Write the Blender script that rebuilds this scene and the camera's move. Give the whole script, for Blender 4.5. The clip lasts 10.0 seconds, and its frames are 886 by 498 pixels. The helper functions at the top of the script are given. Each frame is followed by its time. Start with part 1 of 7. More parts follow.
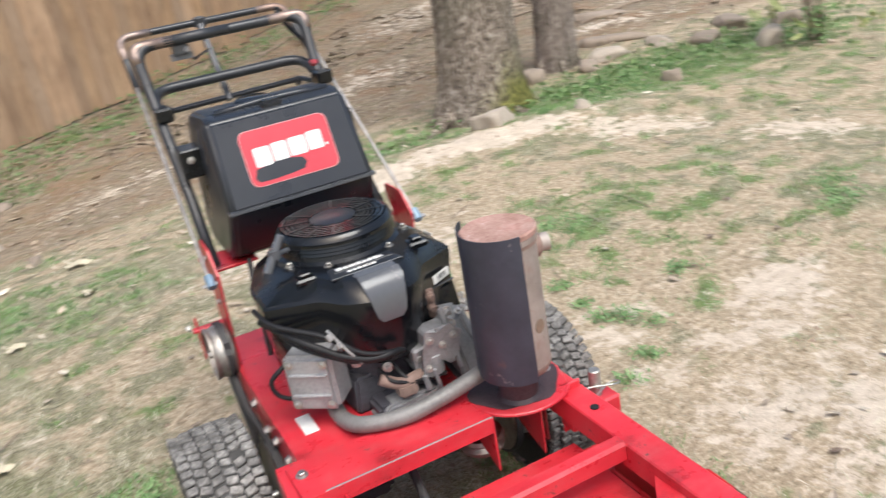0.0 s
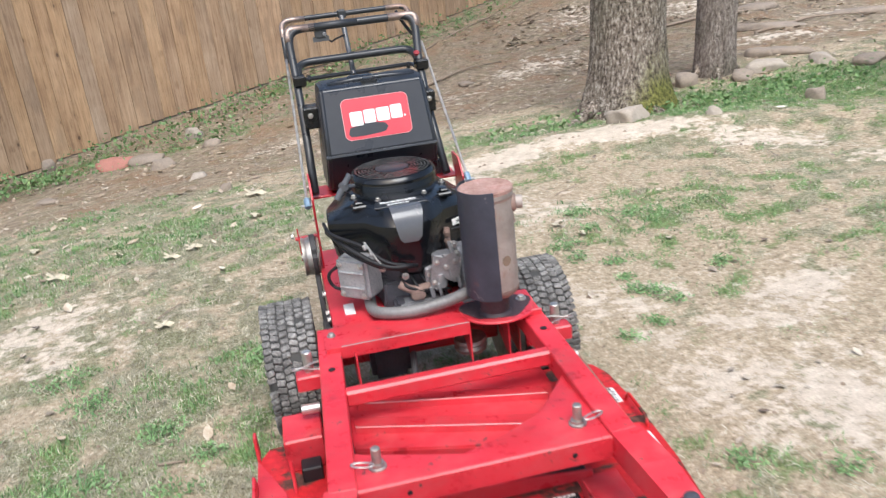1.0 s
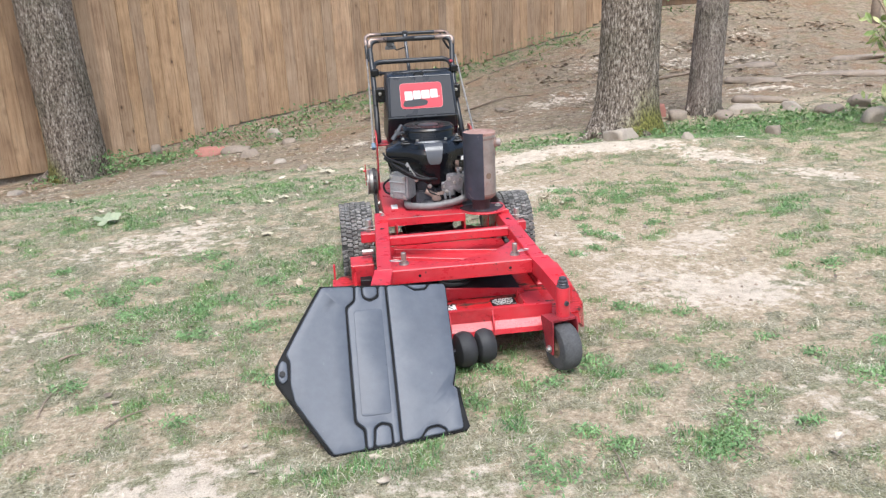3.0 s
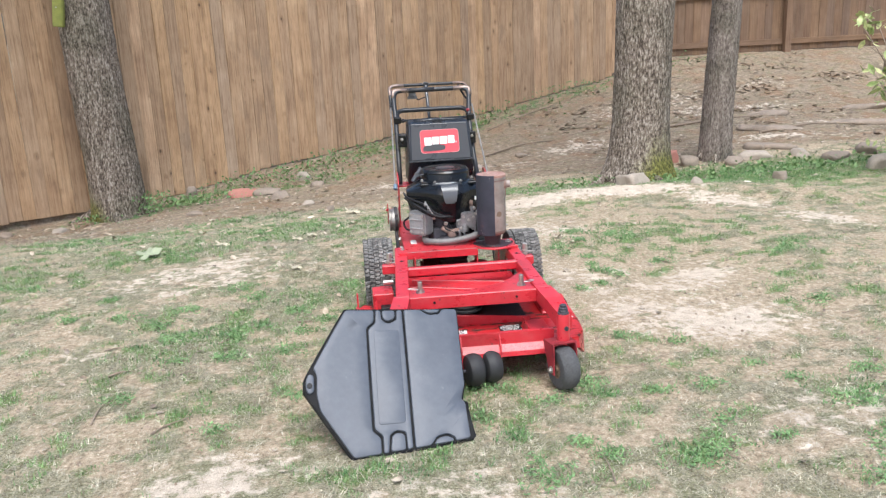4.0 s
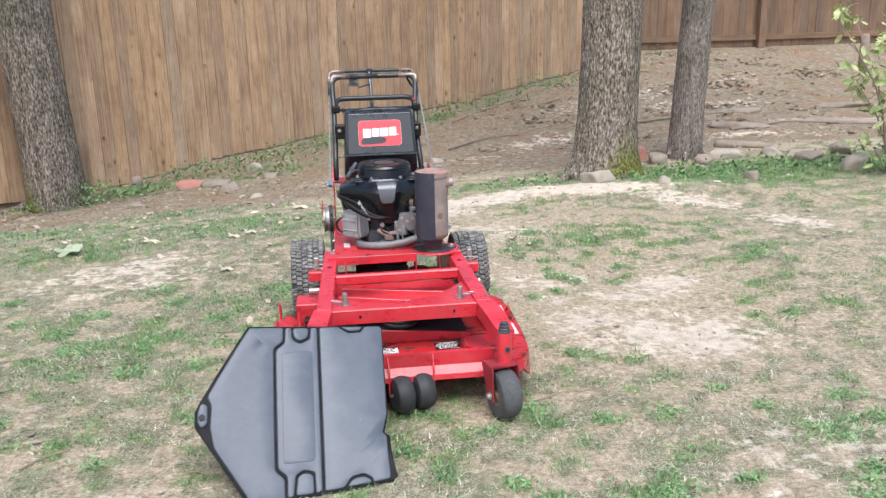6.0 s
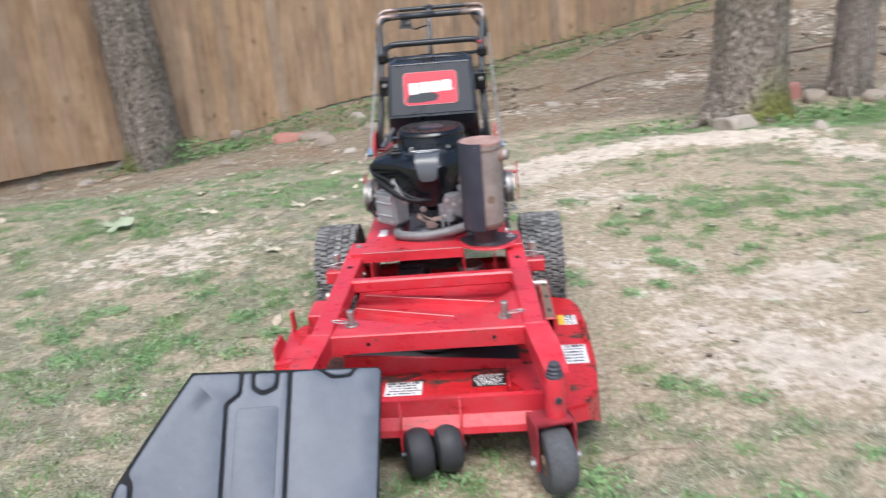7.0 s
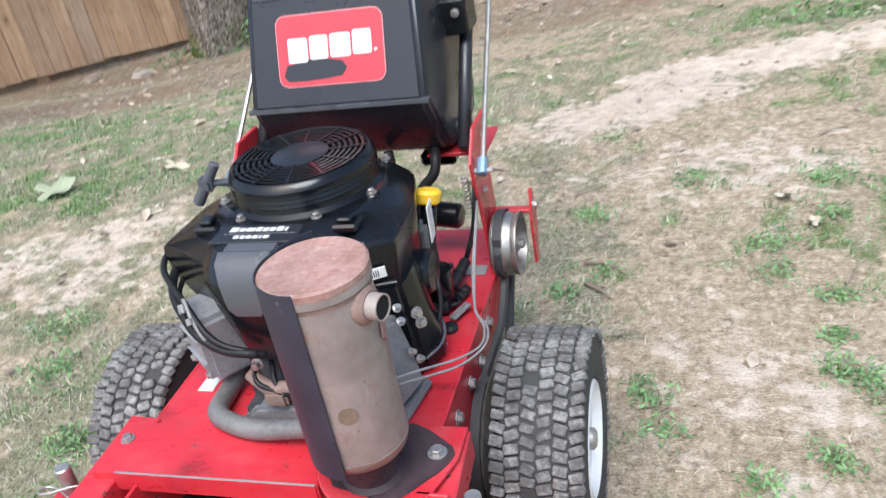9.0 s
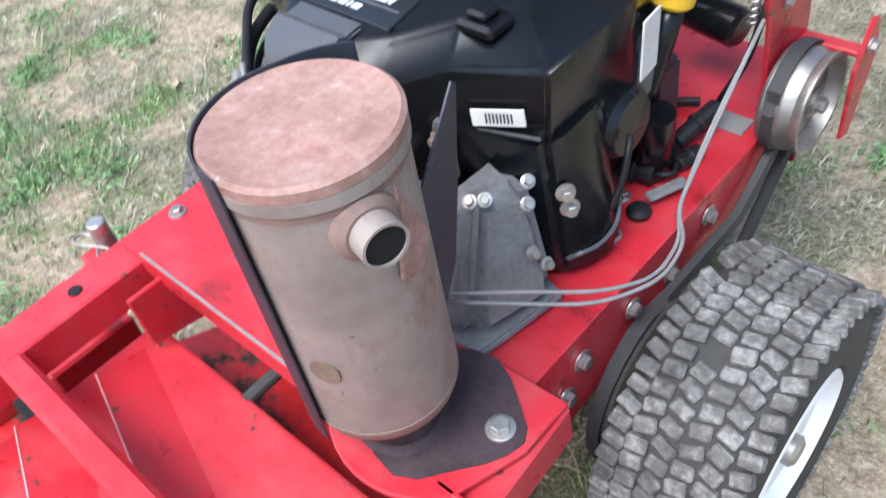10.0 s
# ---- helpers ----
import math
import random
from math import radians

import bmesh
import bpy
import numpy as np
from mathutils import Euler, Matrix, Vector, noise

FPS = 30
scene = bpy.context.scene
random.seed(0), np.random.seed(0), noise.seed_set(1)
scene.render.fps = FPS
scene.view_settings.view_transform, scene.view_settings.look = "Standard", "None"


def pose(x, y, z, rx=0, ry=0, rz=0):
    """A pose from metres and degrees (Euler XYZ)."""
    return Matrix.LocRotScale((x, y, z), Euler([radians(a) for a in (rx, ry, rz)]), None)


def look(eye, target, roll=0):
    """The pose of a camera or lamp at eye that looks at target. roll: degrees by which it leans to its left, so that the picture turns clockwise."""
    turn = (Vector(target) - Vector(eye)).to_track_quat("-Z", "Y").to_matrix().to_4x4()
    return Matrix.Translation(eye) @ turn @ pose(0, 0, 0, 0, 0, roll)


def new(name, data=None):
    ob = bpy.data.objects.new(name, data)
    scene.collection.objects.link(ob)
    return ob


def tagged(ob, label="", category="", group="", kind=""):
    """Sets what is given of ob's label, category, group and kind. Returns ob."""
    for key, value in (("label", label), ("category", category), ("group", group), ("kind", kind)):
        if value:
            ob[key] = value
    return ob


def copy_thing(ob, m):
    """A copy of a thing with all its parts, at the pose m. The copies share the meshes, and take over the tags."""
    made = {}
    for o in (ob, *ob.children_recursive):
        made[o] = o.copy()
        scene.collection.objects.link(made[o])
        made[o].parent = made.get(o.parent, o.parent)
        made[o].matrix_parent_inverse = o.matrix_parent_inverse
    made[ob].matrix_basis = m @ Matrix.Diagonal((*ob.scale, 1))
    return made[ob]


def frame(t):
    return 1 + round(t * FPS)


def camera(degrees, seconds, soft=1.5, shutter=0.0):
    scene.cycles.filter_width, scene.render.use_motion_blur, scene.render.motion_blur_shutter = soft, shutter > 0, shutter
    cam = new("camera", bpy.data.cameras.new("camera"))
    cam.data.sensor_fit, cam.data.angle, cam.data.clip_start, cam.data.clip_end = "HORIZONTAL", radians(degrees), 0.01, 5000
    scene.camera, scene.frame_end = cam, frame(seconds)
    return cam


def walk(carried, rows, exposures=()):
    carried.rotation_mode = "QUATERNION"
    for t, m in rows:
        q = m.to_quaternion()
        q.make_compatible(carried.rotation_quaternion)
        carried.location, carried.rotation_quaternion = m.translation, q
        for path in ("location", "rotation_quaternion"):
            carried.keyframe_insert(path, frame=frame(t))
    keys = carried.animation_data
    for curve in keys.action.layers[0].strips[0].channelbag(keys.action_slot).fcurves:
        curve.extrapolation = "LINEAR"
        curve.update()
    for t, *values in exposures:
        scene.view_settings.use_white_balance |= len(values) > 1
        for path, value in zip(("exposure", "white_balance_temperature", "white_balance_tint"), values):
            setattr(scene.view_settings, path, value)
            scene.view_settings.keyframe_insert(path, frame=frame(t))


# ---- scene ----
cam = camera(55.7, 10.0, 1.25, 0.27)
PATH = [
    (0, (-0.488, -1.607, 1.321), (0.261, 0.089, 0.571), -9.9),
    (0.2, (-0.399, -1.717, 1.331), (0.054, 0.092, 0.607), -9.3),
    (0.4, (-0.306, -1.902, 1.378), (-0.195, -0.03, 0.683), -9.6),
    (0.5, (-0.276, -1.944, 1.387), (-0.211, -0.073, 0.683), -9.6),
    (1, (-0.293, -2.353, 1.415), (0.026, -0.518, 0.686), -6.5),
    (1.5, (-0.336, -2.801, 1.427), (-0.015, -0.965, 0.7), -4.6),
    (2, (-0.316, -3.227, 1.413), (-0.138, -1.367, 0.701), -3.7),
    (2.2, (-0.354, -3.397, 1.412), (-0.136, -1.531, 0.727), -3.1),
    (2.5, (-0.429, -3.64, 1.424), (-0.169, -1.764, 0.782), -2.7),
    (2.7, (-0.461, -3.782, 1.428), (-0.204, -1.904, 0.790), -2.7),
    (3.8, (-0.438, -4.326, 1.478), (-0.267, -2.407, 0.943), -2.5),
    (4, (-0.448, -4.339, 1.483), (-0.265, -2.416, 0.965), -2.6),
    (4.5, (-0.455, -4.364, 1.479), (-0.225, -2.435, 1.001), -2.5),
    (5, (-0.411, -4.314, 1.475), (-0.122, -2.389, 1.014), -2.1),
    (5.5, (-0.344, -4.201, 1.461), (-0.069, -2.273, 1.008), -1.3),
    (5.7, (-0.322, -4.128, 1.453), (-0.06, -2.204, 0.973), -1.2),
    (6.8, (0.137, -3.224, 1.34), (0.21, -1.335, 0.686), -5.0),
    (7, (0.199, -3.076, 1.359), (0.083, -1.193, 0.695), -4.9),
    (7.2, (0.265, -2.877, 1.335), (-0.036, -1.018, 0.661), -6.1),
    (7.5, (0.34, -2.573, 1.353), (-0.003, -0.726, 0.668), -7.7),
    (8, (0.548, -2.119, 1.304), (0.138, -0.298, 0.586), -10.1),
    (8.3, (0.628, -1.800, 1.318), (0.194, -0.025, 0.505), -10.4),
    (8.5, (0.68, -1.613, 1.303), (0.155, 0.126, 0.467), -11.1),
    (8.8, (0.660, -1.302, 1.278), (0.115, 0.418, 0.416), -11.3),
    (9, (0.637, -1.148, 1.263), (0.057, 0.497, 0.286), -11.0),
    (9.2, (0.631, -1.012, 1.248), (-0.139, 0.524, 0.225), -13.2),
    (9.4, (0.643, -0.829, 1.185), (-0.372, 0.566, 0.172), -15.8),
    (9.5, (0.633, -0.752, 1.139), (-0.419, 0.578, 0.08), -15.2),
    (9.7, (0.613, -0.648, 1.097), (-0.499, 0.485, -0.120), -13.0),
    (10, (0.584, -0.58, 1.085), (-0.504, 0.316, -0.334), -11.8),
]
EXPOSURES = [(0, 0.87, 6560, 8), (0.5, 0.92, 6360, 8), (1, 0.89, 6240, 8), (2.5, 0.88, 6120, 8), (4, 0.89, 6190, 8), (4.5, 0.90, 6180, 8), (5.5, 0.89, 6130, 8),
             (7.0, 0.80, 6000, 8), (7.5, 0.86, 6000, 8), (8, 0.90, 6130, 8), (9, 0.93, 5960, 8), (9.5, 1.00, 5900, 8), (10, 1.15, 5850, 8)]
walk(cam, [(t, look(eye, target, roll)) for t, eye, target, roll in PATH], EXPOSURES)

# ---- world and light ----
world = bpy.data.worlds.new("world")
scene.world = world
world.use_nodes = True
_wn = world.node_tree.nodes
_sky = _wn.new("ShaderNodeTexSky")
_sky.sky_type, _sky.sun_disc = "NISHITA", False
_sky.sun_elevation, _sky.sun_rotation = radians(58), radians(200)
_sky.air_density, _sky.dust_density, _sky.ozone_density = 1.0, 4.0, 1.0
world.node_tree.links.new(_sky.outputs[0], _wn["Background"].inputs[0])
_wn["Background"].inputs[1].default_value = 0.13
_sun = bpy.data.lights.new("sun", "SUN")
_sun.energy, _sun.angle, _sun.color = 1.5, radians(30), (1.0, 0.985, 0.96)
sun = new("sun", _sun)
sun.matrix_world = look((3, -6, 14), (0.5, 1.0, 0))


# ---- materials ----
class Nodes:
    """A small builder of node materials."""
    def __init__(self, name):
        self.mat = bpy.data.materials.new(name)
        self.mat.use_nodes = True
        self.t = self.mat.node_tree
        self.bsdf = self.t.nodes["Principled BSDF"]
        self.coord = self.t.nodes.new("ShaderNodeTexCoord").outputs["Object"]

    def link(self, a, b):
        self.t.links.new(a, b)

    def noise(self, scale, detail=4.0, rough=0.55, vec=None, stretch=None):
        n = self.t.nodes.new("ShaderNodeTexNoise")
        n.inputs["Scale"].default_value, n.inputs["Detail"].default_value = scale, detail
        n.inputs["Roughness"].default_value = rough
        v = vec or self.coord
        if stretch:
            m = self.t.nodes.new("ShaderNodeMapping")
            m.inputs["Scale"].default_value = stretch
            self.link(v, m.inputs[0])
            v = m.outputs[0]
        self.link(v, n.inputs["Vector"])
        return n.outputs["Fac"]

    def voronoi(self, scale, feature="F1", vec=None, stretch=None):
        n = self.t.nodes.new("ShaderNodeTexVoronoi")
        n.feature = feature
        n.inputs["Scale"].default_value = scale
        v = vec or self.coord
        if stretch:
            m = self.t.nodes.new("ShaderNodeMapping")
            m.inputs["Scale"].default_value = stretch
            self.link(v, m.inputs[0])
            v = m.outputs[0]
        self.link(v, n.inputs["Vector"])
        return n.outputs["Distance"]

    def ramp(self, fac, *stops):
        r = self.t.nodes.new("ShaderNodeValToRGB")
        e = r.color_ramp.elements
        while len(e) < len(stops):
            e.new(0.5)
        for el, (p, c) in zip(e, stops):
            el.position = p
            el.color = (*c, 1) if isinstance(c, tuple) else (c, c, c, 1)
        self.link(fac, r.inputs[0])
        return r.outputs[0]

    def mix(self, fac, a, b, kind="MIX"):
        m = self.t.nodes.new("ShaderNodeMix")
        m.data_type, m.blend_type = "RGBA", kind
        for sock, v in ((m.inputs[0], fac), (m.inputs[6], a), (m.inputs[7], b)):
            if isinstance(v, (int, float)):
                sock.default_value = v if sock.type == "VALUE" else (v, v, v, 1)
            elif isinstance(v, tuple):
                sock.default_value = (*v, 1)
            else:
                self.link(v, sock)
        return m.outputs[2]

    def math(self, op, a, b=0.0):
        m = self.t.nodes.new("ShaderNodeMath")
        m.operation = op
        for sock, v in zip(m.inputs, (a, b)):
            if isinstance(v, (int, float)):
                sock.default_value = v
            else:
                self.link(v, sock)
        return m.outputs[0]

    def attr(self, name):
        a = self.t.nodes.new("ShaderNodeAttribute")
        a.attribute_name = name
        return a.outputs["Fac"]

    def rand(self):
        return self.t.nodes.new("ShaderNodeObjectInfo").outputs["Random"]

    def island(self):
        return self.t.nodes.new("ShaderNodeNewGeometry").outputs["Random Per Island"]

    def done(self, color, rough=0.6, metal=0.0, bump=None, strength=0.3, dist=0.01, spec=None):
        for key, v in (("Base Color", color), ("Roughness", rough), ("Metallic", metal)):
            sock = self.bsdf.inputs[key]
            if isinstance(v, tuple):
                sock.default_value = (*v, 1)
            elif isinstance(v, (int, float)):
                sock.default_value = v
            else:
                self.link(v, sock)
        if spec is not None:
            self.bsdf.inputs["Specular IOR Level"].default_value = spec
        if bump is not None:
            b = self.t.nodes.new("ShaderNodeBump")
            b.inputs["Strength"].default_value, b.inputs["Distance"].default_value = strength, dist
            self.link(bump, b.inputs["Height"])
            self.link(b.outputs[0], self.bsdf.inputs["Normal"])
        return self.mat


def m_plain(name, c, rough, metal=0.0, vary=0.25, scale=25.0, bump=0.1, spec=None):
    """A paint, plastic or metal with grime at two scales."""
    n = Nodes(name)
    a, b = n.noise(scale), n.noise(scale * 7, 2)
    f = n.mix(0.4, a, b)
    col = n.ramp(f, (0.25, tuple(x * (1 - vary) for x in c)), (0.55, c), (0.8, tuple(min(1, x * (1 + vary * 0.5)) for x in c)))
    r = n.ramp(a, (0.3, max(0.02, rough - 0.1)), (0.7, min(1, rough + 0.12)))
    return n.done(col, r, metal, b, bump, 0.002, spec)


def m_ground():
    n = Nodes("lawn_soil")
    fine, mid, big = n.noise(150, 5, 0.75), n.noise(16, 6, 0.7), n.noise(2.4, 5, 0.65)
    patch = n.noise(6.5, 6, 0.7)
    straw = n.noise(70, 5, 0.75, stretch=(1, 0.3, 1))
    straw2 = n.noise(80, 5, 0.75, stretch=(0.25, 1, 1))
    tex = n.mix(0.5, n.mix(0.5, straw, straw2), fine)
    base = n.ramp(tex, (0.38, (0.045, 0.039, 0.024)), (0.46, (0.21, 0.188, 0.118)), (0.54, (0.40, 0.37, 0.258)), (0.62, (0.66, 0.62, 0.475)))
    base = n.mix(n.ramp(big, (0.42, 0.0), (0.60, 0.6)), base, n.ramp(tex, (0.36, (0.05, 0.055, 0.028)), (0.5, (0.20, 0.215, 0.115)), (0.66, (0.42, 0.42, 0.25))))
    grit = n.mix(0.5, n.noise(42, 5, 0.75), tex)
    barec = n.ramp(grit, (0.38, (0.14, 0.103, 0.066)), (0.45, (0.345, 0.268, 0.186)), (0.53, (0.52, 0.42, 0.305)), (0.62, (0.77, 0.66, 0.515)))
    bare = n.ramp(n.math("ADD", n.attr("bare"), n.math("MULTIPLY", n.math("SUBTRACT", mid, 0.5), 1.3)), (0.40, 0.0), (0.62, 0.90))
    base = n.mix(bare, base, barec)
    sandc = n.ramp(n.mix(0.5, fine, mid), (0.3, (0.33, 0.268, 0.20)), (0.5, (0.60, 0.515, 0.415)), (0.66, (0.82, 0.735, 0.625)))
    sand = n.ramp(n.math("ADD", n.attr("sand"), n.math("MULTIPLY", n.math("SUBTRACT", n.mix(0.5, mid, patch), 0.5), 2.3)), (0.38, 0.0), (0.54, 1.0))
    greenc = n.ramp(tex, (0.34, (0.035, 0.06, 0.018)), (0.5, (0.14, 0.20, 0.07)), (0.66, (0.30, 0.36, 0.17)))
    green = n.ramp(n.math("ADD", n.attr("green"), n.math("MULTIPLY", n.math("SUBTRACT", mid, 0.5), 1.8)), (0.46, 0.0), (0.74, 0.85))
    dirtc = n.ramp(n.mix(0.65, tex, mid), (0.34, (0.115, 0.088, 0.060)), (0.45, (0.236, 0.189, 0.136)), (0.55, (0.342, 0.277, 0.204)), (0.66, (0.49, 0.412, 0.318)))
    dirtc = n.mix(n.ramp(big, (0.48, 0.0), (0.62, 0.75)), dirtc, n.ramp(tex, (0.36, (0.10, 0.055, 0.032)), (0.6, (0.40, 0.265, 0.17))))
    dirtc = n.mix(n.ramp(patch, (0.50, 0.0), (0.64, 0.65)), dirtc, n.ramp(tex, (0.36, (0.10, 0.092, 0.05)), (0.62, (0.30, 0.28, 0.16))))
    dirt = n.ramp(n.math("ADD", n.attr("dirt"), n.math("MULTIPLY", n.math("SUBTRACT", mid, 0.5), 0.9)), (0.35, 0.0), (0.65, 1.0))
    c = n.mix(dirt, base, dirtc)
    c = n.mix(green, c, greenc)
    c = n.mix(sand, c, sandc)
    return n.done(c, 0.95, 0, n.mix(0.6, tex, mid), 1.0, 0.03, 0.15)


def m_fence(name, a, b, c):
    n = Nodes(name)
    r = n.rand()
    ofs = n.t.nodes.new("ShaderNodeVectorMath")
    ofs.operation = "MULTIPLY_ADD"
    n.link(n.coord, ofs.inputs[0])
    ofs.inputs[1].default_value = (1, 1, 1)
    n.link(n.math("MULTIPLY", r, 137.0), ofs.inputs[2])
    v = ofs.outputs[0]
    kn = n.voronoi(3.9, vec=v, stretch=(1.7, 1.7, 1.0))
    gate = n.ramp(n.noise(2.6, 2, 0.5, v), (0.50, 0.0), (0.56, 1.0))
    swirl = n.ramp(kn, (0.0, 0.35), (0.35, 0.0))
    grain = n.math("ADD", n.noise(30, 5, 0.6, v, (1.6, 1.6, 0.06)), n.math("MULTIPLY", swirl, 0.25))
    fine = n.noise(140, 3, 0.6, v, (1.2, 1.2, 0.04))
    blot, stain = n.noise(1.7, 4, 0.6, v), n.noise(5.0, 4, 0.6, v, (1, 1, 0.4))
    col = n.ramp(n.mix(0.5, grain, blot), (0.3, a), (0.5, b), (0.72, c))
    tint = n.ramp(r, (0.0, (0.88, 0.86, 0.86)), (0.2, (1.02, 0.97, 0.92)), (0.4, (1.18, 1.08, 0.93)), (0.55, (1.04, 0.97, 0.91)), (0.7, (0.93, 0.94, 0.98)), (0.85, (1.10, 1.02, 0.92)), (1.0, (1.26, 1.20, 1.17)))
    col = n.mix(1.0, col, tint, "MULTIPLY")
    col = n.mix(n.ramp(stain, (0.56, 0.0), (0.72, 0.45)), col, (0.20, 0.15, 0.11))
    col = n.mix(n.math("MULTIPLY", gate, n.ramp(kn, (0.06, 0.0), (0.13, 0.5), (0.26, 0.0))), col, (0.19, 0.11, 0.06))
    col = n.mix(n.math("MULTIPLY", gate, n.ramp(kn, (0.06, 0.9), (0.11, 0.0))), col, (0.085, 0.05, 0.032))
    col = n.mix(n.ramp(fine, (0.32, 0.55), (0.5, 0.0)), col, (0.15, 0.10, 0.065))
    return n.done(col, 0.82, 0, n.mix(0.5, grain, fine), 0.35, 0.006, 0.25)


def m_bark(name, dark, mid, light, moss):
    n = Nodes(name)
    flake = n.noise(66, 4, 0.65, stretch=(1.0, 1.0, 0.40))
    crack = n.noise(34, 4, 0.6, stretch=(1.0, 1.0, 0.2))
    fine = n.noise(150, 3, 0.7, stretch=(1, 1, 0.6))
    big = n.noise(2.5, 4)
    h = n.math("ADD", n.math("MULTIPLY", flake, 0.65), n.math("ADD", n.math("MULTIPLY", crack, 0.30), n.math("MULTIPLY", fine, 0.25)))
    col = n.ramp(h, (0.53, dark), (0.575, mid), (0.635, mid), (0.675, light))
    col = n.mix(n.ramp(big, (0.46, 0.0), (0.66, 0.55)), col, n.ramp(h, (0.52, (0.03, 0.032, 0.02)), (0.66, (0.155, 0.15, 0.105))))
    mossy = n.ramp(n.math("ADD", n.attr("moss"), n.math("MULTIPLY", n.math("SUBTRACT", n.mix(0.5, big, flake), 0.5), 1.2)), (0.36, 0.0), (0.75, moss))
    col = n.mix(mossy, col, n.ramp(flake, (0.38, (0.05, 0.055, 0.014)), (0.65, (0.27, 0.27, 0.07))))
    return n.done(col, 0.92, 0, h, 1.0, 0.03, 0.15)


def m_leaf(name, a, b):
    n = Nodes(name)
    half = tuple(0.62 * p + 0.38 * q for p, q in zip(a, b))
    drift = n.ramp(n.noise(16.0, 4, 0.7), (0.36, 0.0), (0.64, 1.0))
    col = n.ramp(n.mix(0.55, n.island(), drift), (0.0, a), (0.5, half), (0.95, b))
    return n.done(col, 0.55, 0, n.noise(120), 0.15, 0.002)


M = {}
M["ground"] = m_ground()
M["fence"] = m_fence("cedar_boards", (0.20, 0.131, 0.086), (0.395, 0.280, 0.185), (0.54, 0.415, 0.295))
M["fence_far"] = m_fence("weathered_boards", (0.10, 0.066, 0.047), (0.185, 0.128, 0.092), (0.26, 0.19, 0.14))
M["bark"] = m_bark("oak_bark", (0.072, 0.057, 0.046), (0.225, 0.186, 0.15), (0.48, 0.425, 0.365), 0.9)
M["bark_slim"] = m_bark("smooth_bark", (0.13, 0.105, 0.09), (0.25, 0.21, 0.182), (0.40, 0.35, 0.31), 0.4)
M["stone"] = m_plain("field_stone", (0.30, 0.245, 0.195), 0.9, 0, 0.4, 9, 0.6)
M["stone_red"] = m_plain("red_stone", (0.42, 0.19, 0.15), 0.9, 0, 0.3, 12, 0.5)
M["black"] = m_plain("black_plastic", (0.006, 0.007, 0.009), 0.21, 0, 0.25, 10, 0.05, 0.45)
M["tank"] = m_plain("black_tank_plastic", (0.018, 0.021, 0.027), 0.33, 0, 0.2, 8, 0.06, 0.5)
M["rust"] = m_plain("rusted_muffler_steel", (0.27, 0.185, 0.155), 0.7, 0.2, 0.4, 14, 0.3)
def m_shield():
    n = Nodes("grey_black_plastic")
    a, b, c = n.noise(5, 5, 0.6), n.noise(35, 5, 0.65), n.noise(190, 2, 0.6)
    col = n.ramp(n.mix(0.5, a, b), (0.32, (0.074, 0.084, 0.106)), (0.5, (0.090, 0.102, 0.127)), (0.68, (0.112, 0.124, 0.148)))
    scuff = n.ramp(n.noise(26, 5, 0.7, stretch=(1.0, 0.25, 0.6)), (0.66, 0.0), (0.70, 0.55))
    col = n.mix(scuff, col, (0.19, 0.20, 0.22))
    nick = n.ramp(n.noise(20, 4, 0.75, stretch=(0.35, 1.0, 1.4)), (0.70, 0.0), (0.73, 0.8))
    col = n.mix(nick, col, (0.035, 0.038, 0.046))
    return n.done(col, n.ramp(n.mix(0.5, a, b), (0.3, 0.42), (0.7, 0.52)), 0, n.mix(0.5, b, c), 0.10, 0.002)


M["shield"] = m_shield()


def m_red():
    n = Nodes("worn_red_paint")
    a, b, c = n.noise(5, 5), n.noise(45, 4, 0.65), n.noise(16, 5, 0.7)
    streak = n.noise(22, 5, 0.7, stretch=(0.4, 1.0, 1.0))
    col = n.ramp(a, (0.25, (0.42, 0.018, 0.028)), (0.55, (0.56, 0.027, 0.042)), (0.8, (0.62, 0.048, 0.064)))
    dust = n.ramp(n.mix(0.5, c, streak), (0.48, 0.0), (0.74, 0.31))
    col = n.mix(dust, col, (0.52, 0.20, 0.195))
    grime = n.ramp(n.mix(0.5, a, streak), (0.35, 0.7), (0.44, 0.0))
    col = n.mix(grime, col, (0.14, 0.022, 0.022))
    chip = n.ramp(n.math("MULTIPLY", b, c), (0.365, 0.0), (0.385, 0.9))
    col = n.mix(chip, col, (0.085, 0.045, 0.038))
    r = n.ramp(n.mix(0.5, c, streak), (0.3, 0.18), (0.72, 0.50))
    return n.done(col, r, 0, n.mix(0.5, b, chip), 0.15, 0.002, 0.5)


def m_red_worn():
    """Deck paint, worn through to dark rust and caked dirt."""
    n = Nodes("red_paint_worn_through")
    a, b = n.noise(9, 6, 0.65, stretch=(0.6, 1.3, 1)), n.noise(60, 4, 0.6)
    col = n.ramp(b, (0.3, (0.40, 0.010, 0.014)), (0.7, (0.58, 0.02, 0.025)))
    patch = n.ramp(a, (0.53, 0.0), (0.57, 1.0))
    col = n.mix(patch, col, n.ramp(b, (0.35, (0.035, 0.018, 0.014)), (0.65, (0.13, 0.05, 0.035))))
    return n.done(col, n.ramp(a, (0.5, 0.38), (0.6, 0.85)), 0, n.mix(0.5, a, b), 0.3, 0.004)


